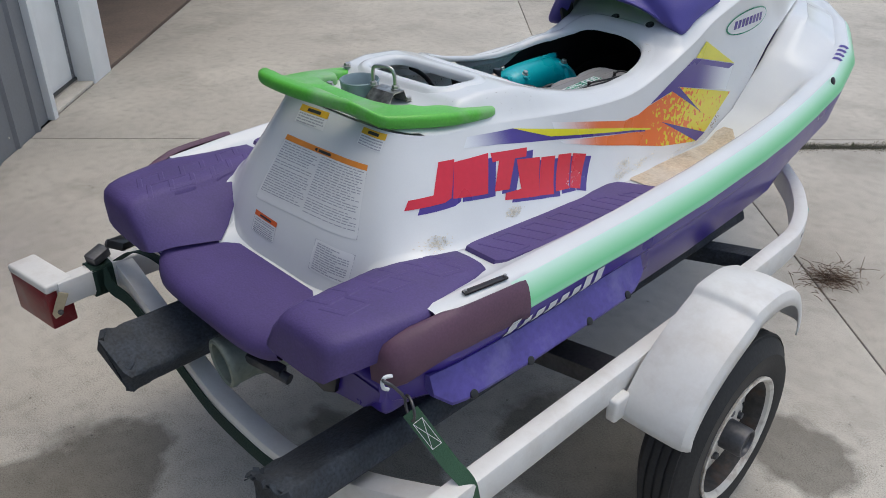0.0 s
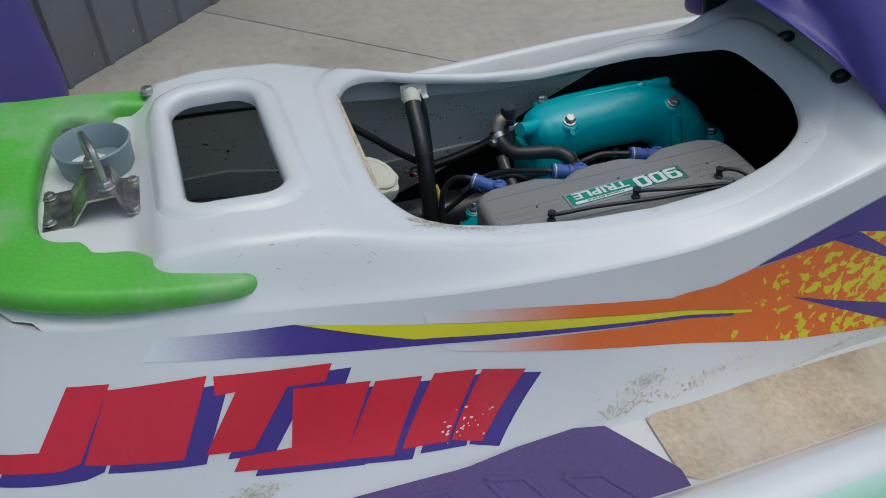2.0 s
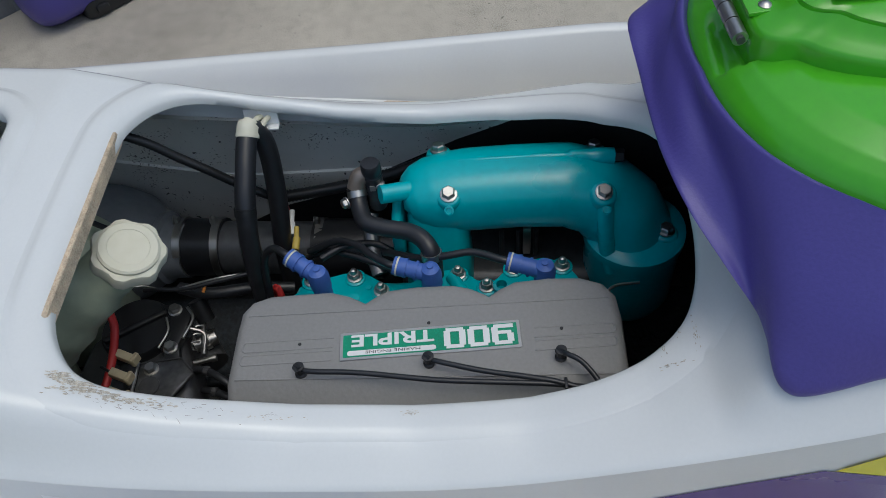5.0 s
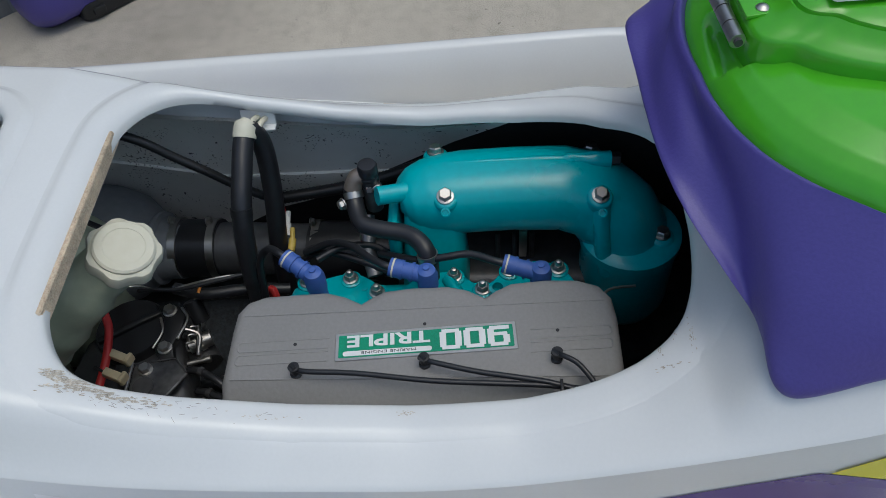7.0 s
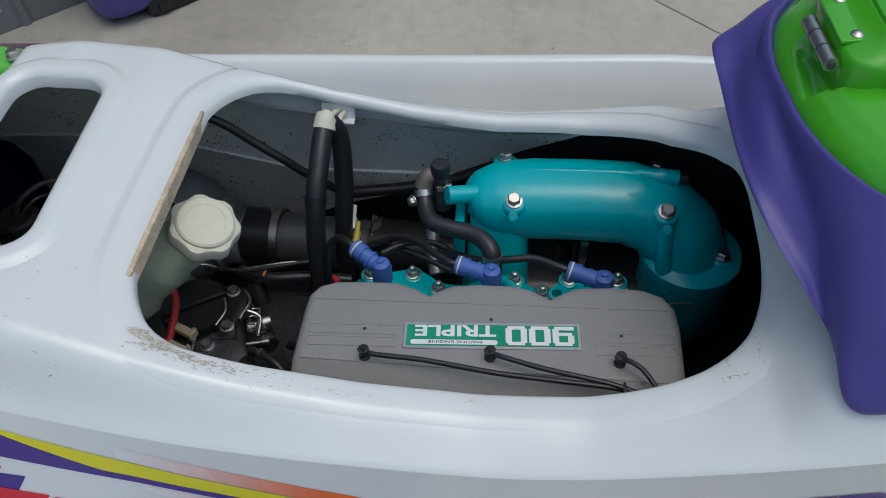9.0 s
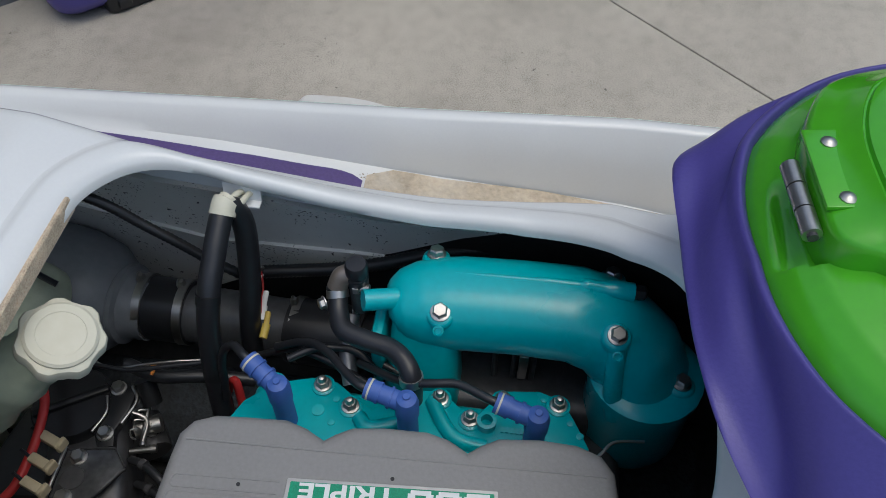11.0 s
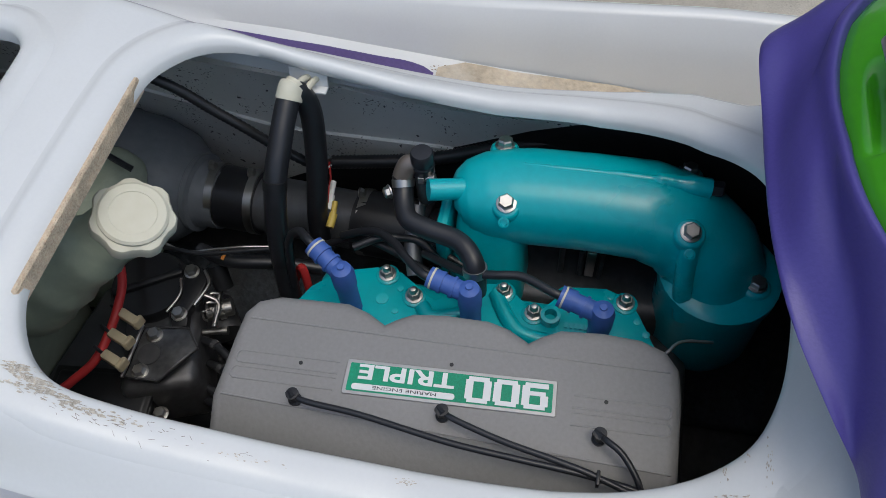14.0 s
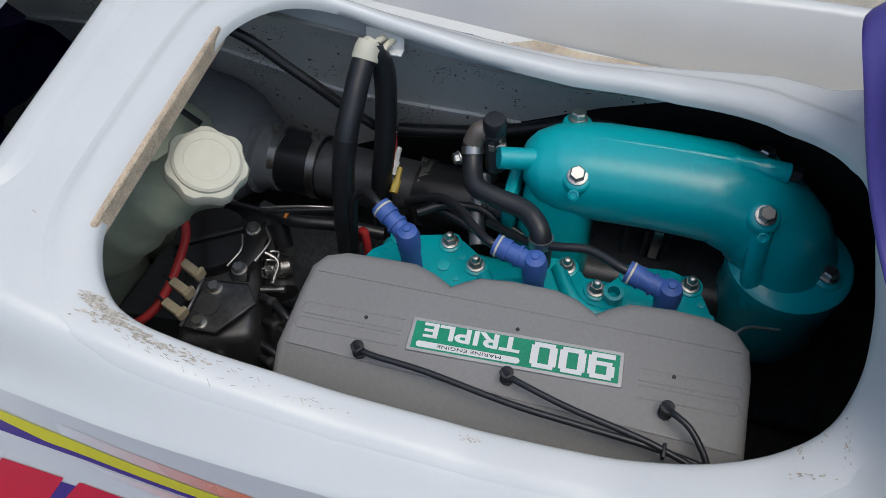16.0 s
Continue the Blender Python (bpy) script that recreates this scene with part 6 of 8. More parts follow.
    for k, (y0, z0) in enumerate(((1.480, 0.735), (1.488, 0.715), (1.470, 0.700), (1.492, 0.695))):
        one("fuel_line", "black_rubber", c, lambda b: tube(b, [(0.005 + 0.018 * k, y0 - 0.02, z0), (0.012 + 0.018 * k, y0, z0 + 0.006), (0.03 + 0.014 * k, y0 + 0.03, z0 + 0.002), (0.05 + 0.01 * k, y0 + 0.05, z0 - 0.03)], 0.0048, 10), "black fuel line")
        one("line_clamp", "dark_metal", c, lambda b: tube(b, [(0.010 + 0.018 * k, y0 - 0.004, z0 + 0.0055), (0.0125 + 0.018 * k, y0 + 0.002, z0 + 0.0062)], 0.0060, 10, smooth=False))
    return c


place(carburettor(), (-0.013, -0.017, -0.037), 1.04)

box_at = Matrix.Translation((0.084, 1.352, 0.680)) @ Matrix.Rotation(radians(6), 4, "Z")
box_thing = one("electric_box", "black_plastic", None, lambda b: (box(b, (0.070, 0.118, 0.05), box_at, 0.006, 3), box(b, (0.076, 0.124, 0.008), box_at @ Matrix.Translation((0, 0, 0.020)), 0.002, 2)))
for a, c in ((-0.022, 0.050), (0.028, 0.050), (0.028, -0.050)):
    hexbolt(box_at @ Vector((a, c, 0.024)), (0, 0, 1), 0.0052, box_thing, "box_screw")
tagged(box_thing, "flat black plastic electrical box beside the carburettor", "electrical box")


battery = thing("battery_box", (0.005, 1.322, 0.55), "dark grey plastic battery box beside the oil tank", "box")
one("box_body", M["box_grey"], battery, lambda b: box(b, (0.15, 0.080, 0.13), Matrix.Translation((0.005, 1.322, 0.615)) @ Matrix.Rotation(radians(-8), 4, "Z"), 0.012, 3))
one("box_lid", M["box_grey"], battery, lambda b: box(b, (0.158, 0.087, 0.022), Matrix.Translation((0.005, 1.322, 0.680)) @ Matrix.Rotation(radians(-8), 4, "Z"), 0.008, 3))


def loose(name, label, category, material, pts, r, ribs=0.0, n=6, seg=12):
    bm = bmesh.new()
    tube(bm, pts, r, seg, n, ribs)
    return tagged(part(name, bm, material, sharp=50 if not ribs else 80), label, category)


loose("red_cable", "thick red battery cable", "cable", "red_wire", [(-0.118, 1.330, 0.730), (-0.092, 1.332, 0.756), (-0.061, 1.342, 0.771), (-0.032, 1.358, 0.771), (-0.005, 1.362, 0.764), (0.023, 1.361, 0.755), (0.055, 1.355, 0.746), (0.078, 1.339, 0.740), (0.095, 1.323, 0.735), (0.111, 1.294, 0.724), (0.121, 1.257, 0.667)], 0.0052)
loose("red_cable", "dull red cable under the drain hose", "cable", "red_wire", [(-0.078, 1.512, 0.667), (-0.092, 1.528, 0.704), (-0.097, 1.538, 0.730), (-0.092, 1.554, 0.761), (-0.076, 1.561, 0.709)], 0.005)
hose = loose("drain_hose", "black rubber hose loop hung from the rim", "hose", "black_rubber", [(-0.060, 1.545, 0.66), (-0.072, 1.540, 0.74), (-0.096, 1.538, 0.83), (-0.121, 1.540, 0.883), (-0.150, 1.542, 0.910), (-0.174, 1.543, 0.927), (-0.190, 1.545, 0.936), (-0.202, 1.552, 0.933), (-0.201, 1.559, 0.903), (-0.182, 1.559, 0.84), (-0.158, 1.554, 0.77), (-0.150, 1.550, 0.68)], 0.0124, seg=18)
loose("wiring_conduit", "black corrugated conduit along the hull side", "conduit", "black_plastic", [(-0.17, 1.36, 0.985), (-0.175, 1.396, 0.963), (-0.180, 1.425, 0.941), (-0.184, 1.452, 0.912), (-0.187, 1.482, 0.884), (-0.19, 1.515, 0.852), (-0.195, 1.56, 0.815)], 0.0054, 0.0007, 16)
loose("wiring_conduit", "black corrugated conduit behind the manifold", "conduit", "black_plastic", [(-0.245, 1.545, 0.769), (-0.253, 1.597, 0.771), (-0.258, 1.639, 0.775), (-0.264, 1.692, 0.786), (-0.270, 1.739, 0.800), (-0.277, 1.797, 0.813), (-0.283, 1.871, 0.815), (-0.285, 1.945, 0.800), (-0.278, 2.029, 0.760)], 0.0078, 0.0012, 20)
loose("thin_wire", "thin grey bare wire across the bay", "wire", "steel", [(-0.082, 1.372, 0.786), (-0.087, 1.388, 0.780), (-0.083, 1.408, 0.776), (-0.082, 1.427, 0.778), (-0.088, 1.455, 0.782), (-0.096, 1.490, 0.784), (-0.104, 1.520, 0.780)], 0.0016)
loose("thin_hose", "thin black vent hose across the bay", "hose", "black_rubber", [(-0.087, 1.382, 0.771), (-0.078, 1.413, 0.784), (-0.076, 1.444, 0.787), (-0.085, 1.486, 0.790), (-0.095, 1.528, 0.792)], 0.0028)
loose("black_hose", "black rubber hose low in the bay", "hose", "black_rubber", [(-0.097, 1.424, 0.761), (-0.087, 1.465, 0.761), (-0.097, 1.517, 0.756), (-0.108, 1.569, 0.740)], 0.008)
loose("black_hose", "black rubber fuel hose by the spigot", "hose", "black_rubber", [(-0.014, 1.476, 0.667), (0.007, 1.507, 0.678), (0.038, 1.528, 0.667), (0.080, 1.538, 0.626)], 0.007)
loose("black_hose", "black rubber fuel hose by the cover", "hose", "black_rubber", [(-0.045, 1.486, 0.667), (-0.024, 1.517, 0.688), (0.017, 1.528, 0.678), (0.048, 1.533, 0.615)], 0.006)

for pts in ([(-0.116, 1.5397, 0.877), (-0.121, 1.540, 0.886)], [(-0.083, 1.539, 0.785), (-0.087, 1.5385, 0.797)]):
    one("hose_tie", "black_plastic", hose, lambda b: tube(b, pts, 0.0132, 16, smooth=False), "black cable tie")

hanger = one("hose_hanger", "label_white", None, lambda b: (box(b, (0.004, 0.042, 0.022), Matrix.Translation((-0.2235, 1.556, 0.9370)) @ Matrix.Rotation(radians(-12), 4, "Y"), 0.001), box(b, (0.014, 0.042, 0.003), Matrix.Translation((-0.2170, 1.556, 0.9270)), 0.001)))
tagged(hanger, "white plastic clip glued under the hatch rim", "clip")
one("hanger_neck", "cream_cap", hanger, lambda b: tube(b, [(-0.1885, 1.5445, 0.9350), (-0.1975, 1.5455, 0.9420), (-0.2060, 1.5480, 0.9440)], [0.0142, 0.0138, 0.0100], 18), "cream hose sleeve")
for dy, dz in ((0.0, 0.0), (0.009, -0.004)):
    one("hanger_cord", "cream_cap", hanger, lambda b: tube(b, [(-0.203, 1.550 + dy, 0.941 + dz), (-0.213, 1.553 + dy, 0.942 + dz), (-0.2255, 1.557 + dy, 0.936)], 0.0036, 10))

wires = one("wire_plugs", "label_white", None, lambda b: (tube(b, [(-0.203, 1.563, 0.786), (-0.184, 1.564, 0.782)], 0.0036, 10, smooth=False), tube(b, [(-0.185, 1.564, 0.782), (-0.168, 1.565, 0.776)], 0.0050, 10, smooth=False)))
tagged(wires, "small wire plugs, white and yellow, at the end of a conduit", "connector")
one("yellow_plug", mat("pale_yellow_plastic", (0.529, 0.394, 0.075), 0.5, var=0.1, bump=0.03), wires, lambda b: (tube(b, [(-0.177, 1.572, 0.782), (-0.161, 1.573, 0.777)], 0.0034, 10, smooth=False), tube(b, [(-0.163, 1.573, 0.777), (-0.147, 1.572, 0.771)], 0.0050, 10, smooth=False)))
for name, material, pts in (("red_strand", "red_wire", [(-0.239, 1.545, 0.773), (-0.217, 1.546, 0.784), (-0.196, 1.547, 0.788), (-0.180, 1.551, 0.784)]), ("red_strand", "red_wire", [(-0.243, 1.543, 0.773), (-0.211, 1.556, 0.781), (-0.187, 1.561, 0.786), (-0.173, 1.564, 0.784)]), ("white_strand", "label_white", [(-0.237, 1.547, 0.773), (-0.219, 1.548, 0.784), (-0.200, 1.555, 0.788)])):
    one(name, material, wires, lambda b: tube(b, pts, 0.0013, 6))
one("wire_lug", "steel", wires, lambda b: tube(b, [(-0.247, 1.537, 0.776), (-0.241, 1.545, 0.776)], 0.0055, 10, smooth=False))
one("orange_strand", "label_orange", wires, lambda b: tube(b, [(-0.098, 1.454, 0.766), (-0.091, 1.462, 0.773), (-0.083, 1.460, 0.769)], 0.002, 6))

foam = one("foam_strip", "foam", None, lambda b: box(b, (0.244, 0.006, 0.020), Matrix.Translation((-0.013, 1.4240, 0.993)) @ Matrix.Rotation(radians(0.6), 4, "Z"), 0.002, 1))
tagged(foam, "tan foam seal strip along the rear hatch rim", "seal strip")
pump = one("bilge_pump", "black_plastic", None, lambda b: (lathe(b, [(0.042, 0.62), (0.044, 0.70), (0.040, 0.712), (0.024, 0.716), (0.020, 0.725), (0.0, 0.726)], (-0.03, 1.175, 0), (0, 0, 1), 28, lambda a: 1 + 0.02 * math.sin(14 * a)), tube(b, [(-0.03, 1.175, 0.72), (-0.025, 1.19, 0.745), (-0.02, 1.22, 0.755), (-0.03, 1.27, 0.74)], 0.006, 10)))
tagged(pump, "ribbed black pump cap with a hose under the small hatch", "pump")


from mathutils.bvhtree import BVHTree

# ---- graphics, labels and fittings on the watercraft ----
class Skin:
    """Finds places on the outside of some meshes."""

    def __init__(self, *obs):
        verts, faces = [], []
        for ob in obs:
            n = len(verts)
            verts += [v.co.copy() for v in ob.data.vertices]
            faces += [[n + i for i in p.vertices] for p in ob.data.polygons]
        self.tree = BVHTree.FromPolygons(verts, faces)

    def at(self, p, way, lift=0.0012):
        start = Vector((2.0, p[0], p[1])) if way == "x" else Vector((p[0], 0.3, p[1])) if way == "y" else Vector((p[0], p[1], 2.0))
        d = Vector((-1, 0, 0)) if way == "x" else Vector((0, 1, 0)) if way == "y" else Vector((0, 0, -1))
        hit, normal, _, _ = self.tree.ray_cast(start, d)
        if hit is None:
            return None
        if normal.dot(d) > 0:
            normal = -normal
        return hit + normal * lift


def named(name):
    return [o for o in ski.children if o.name.split(".")[0] == name]


SIDE = Skin(*named("pedestal"))
TOP = Skin(*named("pedestal_top"), *named("hatch_rim"), *named("storage_rim"), *named("pedestal"), *named("deck"))
PADS = Skin(*named("foot_pad"), *named("stern_pad"))
RIM = Skin(*named("pedestal"), *named("hull"), *named("gunwale_band"), *named("deck"), *named("corner_bumper"))


def drape(name, poly, way, skin, material, parent, label="", lift=0.0012, cell=0.012):
    """Lays a flat shape on the skin: cut along a grid, then dropped on it."""
    bm = bmesh.new()
    bm.faces.new([bm.verts.new((a, b, 0)) for a, b in poly])
    for axis in (0, 1):
        lo, hi = min(q[axis] for q in poly), max(q[axis] for q in poly)
        n = Vector((1, 0, 0)) if axis == 0 else Vector((0, 1, 0))
        k = math.ceil(lo / cell)
        while k * cell < hi - 1e-6:
            bmesh.ops.bisect_plane(bm, geom=bm.verts[:] + bm.edges[:] + bm.faces[:], plane_co=n * (k * cell), plane_no=n, dist=1e-6)
            k += 1
    bmesh.ops.triangulate(bm, faces=[f for f in bm.faces if len(f.verts) > 4])
    gone = []
    for v in bm.verts:
        q = skin.at((v.co.x, v.co.y), way, lift)
        if q is None:
            gone.append(v)
        else:
            v.co = q
    if gone:
        bmesh.ops.delete(bm, geom=gone, context="VERTS")
    return part(name, bm, material, parent, label, sharp=80)


def flecks(name, shapes, way, skin, material, parent, label="", lift=0.0008):
    """Many small flat shapes on the skin, joined."""
    bm = bmesh.new()
    for poly in shapes:
        vs = [skin.at(q, way, lift) for q in poly]
        if all(v is not None for v in vs):
            bm.faces.new([bm.verts.new(v) for v in vs])
    ob = part(name, bm, material, parent, smooth=False)
    return tagged(ob, label or "fine printing", kind="stuff")


def ridge(bm, pts, w, h, skin, way="z", step=0.012):
    """A low raised line along pts on the skin."""
    line = []
    for a, b in zip(pts[:-1], pts[1:]):
        a, b = Vector((*a, 0)), Vector((*b, 0))
        n = max(1, int((b - a).length / step))
        side = Vector((-(b - a).y, (b - a).x, 0)).normalized()
        rings = []
        for k in range(n + 1):
            q = a.lerp(b, k / n)
            ring = []
            for o, up in ((-0.5, 0.0), (-0.32, h), (0.32, h), (0.5, 0.0)):
                r = skin.at((q.x + side.x * w * o, q.y + side.y * w * o), way, 0.0)
                if r is None:
                    break
                ring.append(r + Vector((0, 0, up)))
            if len(ring) == 4:
                rings.append(ring)
        if len(rings) > 1:
            loft(bm, rings)


def ribbon(bm, pts, w, thick, across, n=6):
    """A strap along pts."""
    c = curve3(pts, n)
    rings = []
    for i, q in enumerate(c):
        d = (c[min(i + 1, len(c) - 1)] - c[max(i - 1, 0)]).normalized()
        s = (Vector(across) - d * d.dot(Vector(across))).normalized()
        u = d.cross(s)
        rings.append([q + s * a * w / 2 + u * b * thick / 2 for a, b in ((-1, -1), (1, -1), (1, 1), (-1, 1))])
    loft(bm, rings, True, True)
    return bm


PURPLE, ORANGE, YELLOW = (0.055, 0.028, 0.24), (0.78, 0.15, 0.015), (0.72, 0.62, 0.015)
M["ink_purple_run"] = fade("purple_ink_running_out", PURPLE, 1.14, 1.31)
M["ink_orange_upper"] = fade("orange_ink_running_out", ORANGE, 1.43, 1.66)
M["ink_orange_lower"] = fade("orange_ink_running_out", ORANGE, 1.45, 1.66)
M["ink_purple_blend"] = fade("purple_ink_blend", PURPLE, 2.37, 2.13)
M["ink_splash"] = splash("orange_to_yellow_splash", ORANGE, YELLOW, 1.80, 2.24)

graphic = lambda poly, m, label="", lift=0.0006: drape("stripe_graphic", poly, "x", SIDE, m, ski, label, lift)
graphic([(1.160, 0.962), (1.298, 0.948), (1.421, 0.899), (1.876, 0.794), (1.875, 0.790), (1.419, 0.891), (1.236, 0.930), (1.140, 0.945)], "ink_purple_run", "purple vinyl stripe fading to white")
graphic([(1.436, 0.928), (1.578, 0.894), (1.753, 0.850), (1.817, 0.850), (1.872, 0.864), (1.876, 0.797), (1.603, 0.870), (1.439, 0.912)], "ink_orange_upper", "orange vinyl stripe fading to white")
graphic([(1.454, 0.880), (1.875, 0.790), (1.935, 0.731), (1.615, 0.824), (1.467, 0.870)], "ink_orange_lower", "orange vinyl stripe fading to white")
graphic([(1.298, 0.948), (1.421, 0.899), (1.876, 0.794), (1.876, 0.798), (1.603, 0.870)], "print_yellow", "yellow vinyl stripe", 0.0013)
graphic([(1.872, 0.863), (2.024, 0.880), (2.368, 0.785), (2.233, 0.698), (2.156, 0.681), (1.935, 0.731), (1.846, 0.760), (1.853, 0.842)], "ink_splash", "orange and yellow paint-splash graphic", 0.0009)
graphic([(1.936, 0.800), (2.220, 0.691), (2.156, 0.681)], "print_purple", "", 0.0013)
graphic([(1.872, 0.865), (2.094, 0.948), (2.360, 0.872), (2.331, 0.800), (2.024, 0.880)], "ink_purple_blend", "purple vinyl flash fading to white", 0.0010)
graphic([(2.024, 0.880), (2.182, 0.763), (2.132, 0.794), (1.983, 0.878)], "print_purple", "", 0.0016)
graphic([(2.102, 0.947), (2.366, 0.875), (2.331, 0.868), (2.110, 0.930)], "print_purple", "", 0.0014)
graphic([(2.152, 0.987), (2.102, 0.949), (2.366, 0.877)], "print_yellow", "yellow vinyl spike", 0.0018)

# red slanted blocks with a purple drop shadow, in place of the maker's word mark
BLOCKS = [
    [(1.064, 0.935), (1.105, 0.932), (1.059, 0.869), (1.040, 0.865), (0.951, 0.866), (0.967, 0.882), (1.022, 0.882)],
    [(1.101, 0.927), (1.199, 0.922), (1.157, 0.851), (1.062, 0.867)],
    [(1.205, 0.920), (1.327, 0.900), (1.316, 0.883), (1.276, 0.890), (1.227, 0.839), (1.179, 0.849), (1.223, 0.900), (1.202, 0.902)],
    [(1.281, 0.886), (1.365, 0.868), (1.319, 0.796), (1.202, 0.824), (1.212, 0.836), (1.266, 0.828)],
    [(1.370, 0.866), (1.424, 0.854), (1.374, 0.783), (1.319, 0.797)],
    [(1.438, 0.852), (1.490, 0.841), (1.440, 0.775), (1.384, 0.785)],
    [(1.496, 0.839), (1.550, 0.822), (1.480, 0.762), (1.444, 0.775)],
]
for poly in BLOCKS:
    drape("block_shadow", [(a + 0.020, b - 0.011) for a, b in poly], "x", SIDE, "print_purple", ski, "", 0.0006)
for poly in BLOCKS:
    drape("logo_block", poly, "x", SIDE, "print_red", ski, "red slanted block of the worn side logo", 0.0011)
bm_shapes = []
rnd = random.Random(11)
for k in range(26):
    a, b, r = rnd.gauss(1.462, 0.014), rnd.gauss(0.786, 0.008), rnd.uniform(0.0006, 0.0019)
    bm_shapes.append([(a + r * 1.6 * math.cos(t) * rnd.uniform(0.5, 1), b + r * math.sin(t) * rnd.uniform(0.5, 1)) for t in (0.3, 1.3, 2.4, 3.4, 4.4, 5.5)])
flecks("worn_spots", bm_shapes, "x", SIDE, "gelcoat", ski, "worn spots in the logo", 0.0018)


def ellipse(cy, cz, a, b, n=40, tilt=0.0):
    c, s = math.cos(tilt), math.sin(tilt)
    return [(cy + a * math.cos(t) * c - b * math.sin(t) * s, cz + a * math.cos(t) * s + b * math.sin(t) * c) for t in (2 * math.pi * k / n for k in range(n))]


oval = drape("oval_badge", ellipse(2.413, 1.001, 0.142, 0.036, tilt=0.02), "x", SIDE, "badge_green", ski, "oval green and white model badge", 0.0010)
drape("badge_field", ellipse(2.413, 1.001, 0.134, 0.0315, tilt=0.02), "x", SIDE, "label_white", oval, "", 0.0018)
for k in range(8):
    a = 2.318 + 0.0245 * k
    drape("badge_bar", [(a + 0.003, 1.013), (a + 0.021, 1.013), (a + 0.018, 0.988), (a, 0.988)], "x", SIDE, "print_purple", oval, "", 0.0024)

# slanted white bars of the maker's name on the hull
for k in range(8):
    y0 = 0.952 + 0.0385 * k
    z0 = 0.704 + 0.0008 * k
    drape("name_bar", [(y0, z0 - 0.012), (y0 + 0.024, z0 - 0.012), (y0 + 0.037, z0 + (0.026 if k in (0, 6, 7) else 0.014)), (y0 + 0.013, z0 + (0.026 if k in (0, 6, 7) else 0.014))], "x", RIM, "label_white", ski, "", 0.0018)
for k in range(4):
    y0 = 2.672 + 0.030 * k
    x0 = lerp(y0, GY, GX) - 0.028
    drape("registration_bar", [(x0 - 0.026, y0), (x0 - 0.026, y0 + 0.016), (x0, y0 + 0.022), (x0, y0 + 0.006)], "z", RIM, "print_purple", ski, "", 0.0016, 0.01)
q = RIM.at((2.56, 0.832), "x", 0.0)
bm = bmesh.new()
lathe(bm, [(0.012, 0), (0.012, 0.004), (0.007, 0.006)], q, (1, 0, 0.4), 16)
part("bow_plug", bm, "black_rubber", ski, "small black rubber plug")

# ---- labels on the stern panel ----
def bilinear(tl, tr, br, bl):
    def f(u, v):
        t = (tl[0] + (tr[0] - tl[0]) * u, tl[1] + (tr[1] - tl[1]) * u)
        b = (bl[0] + (br[0] - bl[0]) * u, bl[1] + (br[1] - bl[1]) * u)
        return (t[0] + (b[0] - t[0]) * v, t[1] + (b[1] - t[1]) * v)
    return f


def rect(f, u0, v0, u1, v1):
    return [f(u0, v0), f(u1, v0), f(u1, v1), f(u0, v1)]


def fine_print(f, columns, v0, v1, pitch, height, seed, ragged=0.25):
    """Broken bars the size of printed words."""
    rnd = random.Random(seed)
    out = []
    for u0, u1 in columns:
        v = v0
        while v < v1:
            end = u1 - (u1 - u0) * (rnd.random() * ragged if rnd.random() < 0.5 else 0)
            if rnd.random() < 0.07:
                v += pitch * 0.5
            u = u0
            while u < end - 0.01:
                w = min(end - u, (u1 - u0) * rnd.uniform(0.05, 0.17))
                out.append(rect(f, u, v, u + w, v + height))
                u += w + (u1 - u0) * 0.022
            v += pitch
    return out


def outline(f, e, g):
    return [rect(f, 0, 0, 1, g), rect(f, 0, 1 - g, 1, 1), rect(f, 0, 0, e, 1), rect(f, 1 - e, 0, 1, 1)]


f = bilinear((-0.119, 0.931), (0.153, 0.937), (0.203, 0.81), (-0.142, 0.794))
warning = drape("warning_label", rect(f, 0, 0, 1, 1), "y", SIDE, "label_white", ski, "large warning label, orange header over two columns of fine print", 0.0008)
drape("label_header", rect(f, 0, 0, 1, 0.075), "y", SIDE, "label_orange", warning, "orange header band", 0.0014)
flecks("header_print", [rect(f, 0.40, 0.022, 0.43, 0.058), rect(f, 0.445, 0.022, 0.60, 0.058)], "y", SIDE, "print_black", warning, "", 0.0020)
flecks("fine_print", fine_print(f, ((0.02, 0.47), (0.50, 0.98)), 0.10, 0.87, 0.0355, 0.0125, 1), "y", SIDE, "print_grey", warning, "", 0.0013)
flecks("label_edge", outline(f, 0.004, 0.006), "y", SIDE, "print_grey", warning, "", 0.0014)
f = bilinear((-0.125, 0.773), (-0.038, 0.770), (-0.036, 0.727), (-0.123, 0.729))
tag = drape("small_warning_label", rect(f, 0, 0, 1, 1), "y", SIDE, "label_white", ski, "small white label with a red-orange header", 0.0008)
drape("label_header", rect(f, 0, 0, 1, 0.24), "y", SIDE, mat("red_orange_print", (0.70, 0.13, 0.03), 0.45, var=0.05, bump=0.0), tag, "", 0.0014)
flecks("header_print", [rect(f, 0.25, 0.08, 0.75, 0.17)], "y", SIDE, "print_black", tag, "", 0.0020)
flecks("fine_print", fine_print(f, ((0.06, 0.94),), 0.32, 0.92, 0.09, 0.045, 2), "y", SIDE, "print_grey", tag, "", 0.0013)
flecks("label_edge", outline(f, 0.012, 0.02), "y", SIDE, "print_grey", tag, "", 0.0014)
f = bilinear((0.098, 0.783), (0.213, 0.783), (0.215, 0.722), (0.100, 0.722))
tag = drape("instruction_label", rect(f, 0, 0, 1, 1), "y", SIDE, "label_white", ski, "plain white instruction label with fine print", 0.0008)
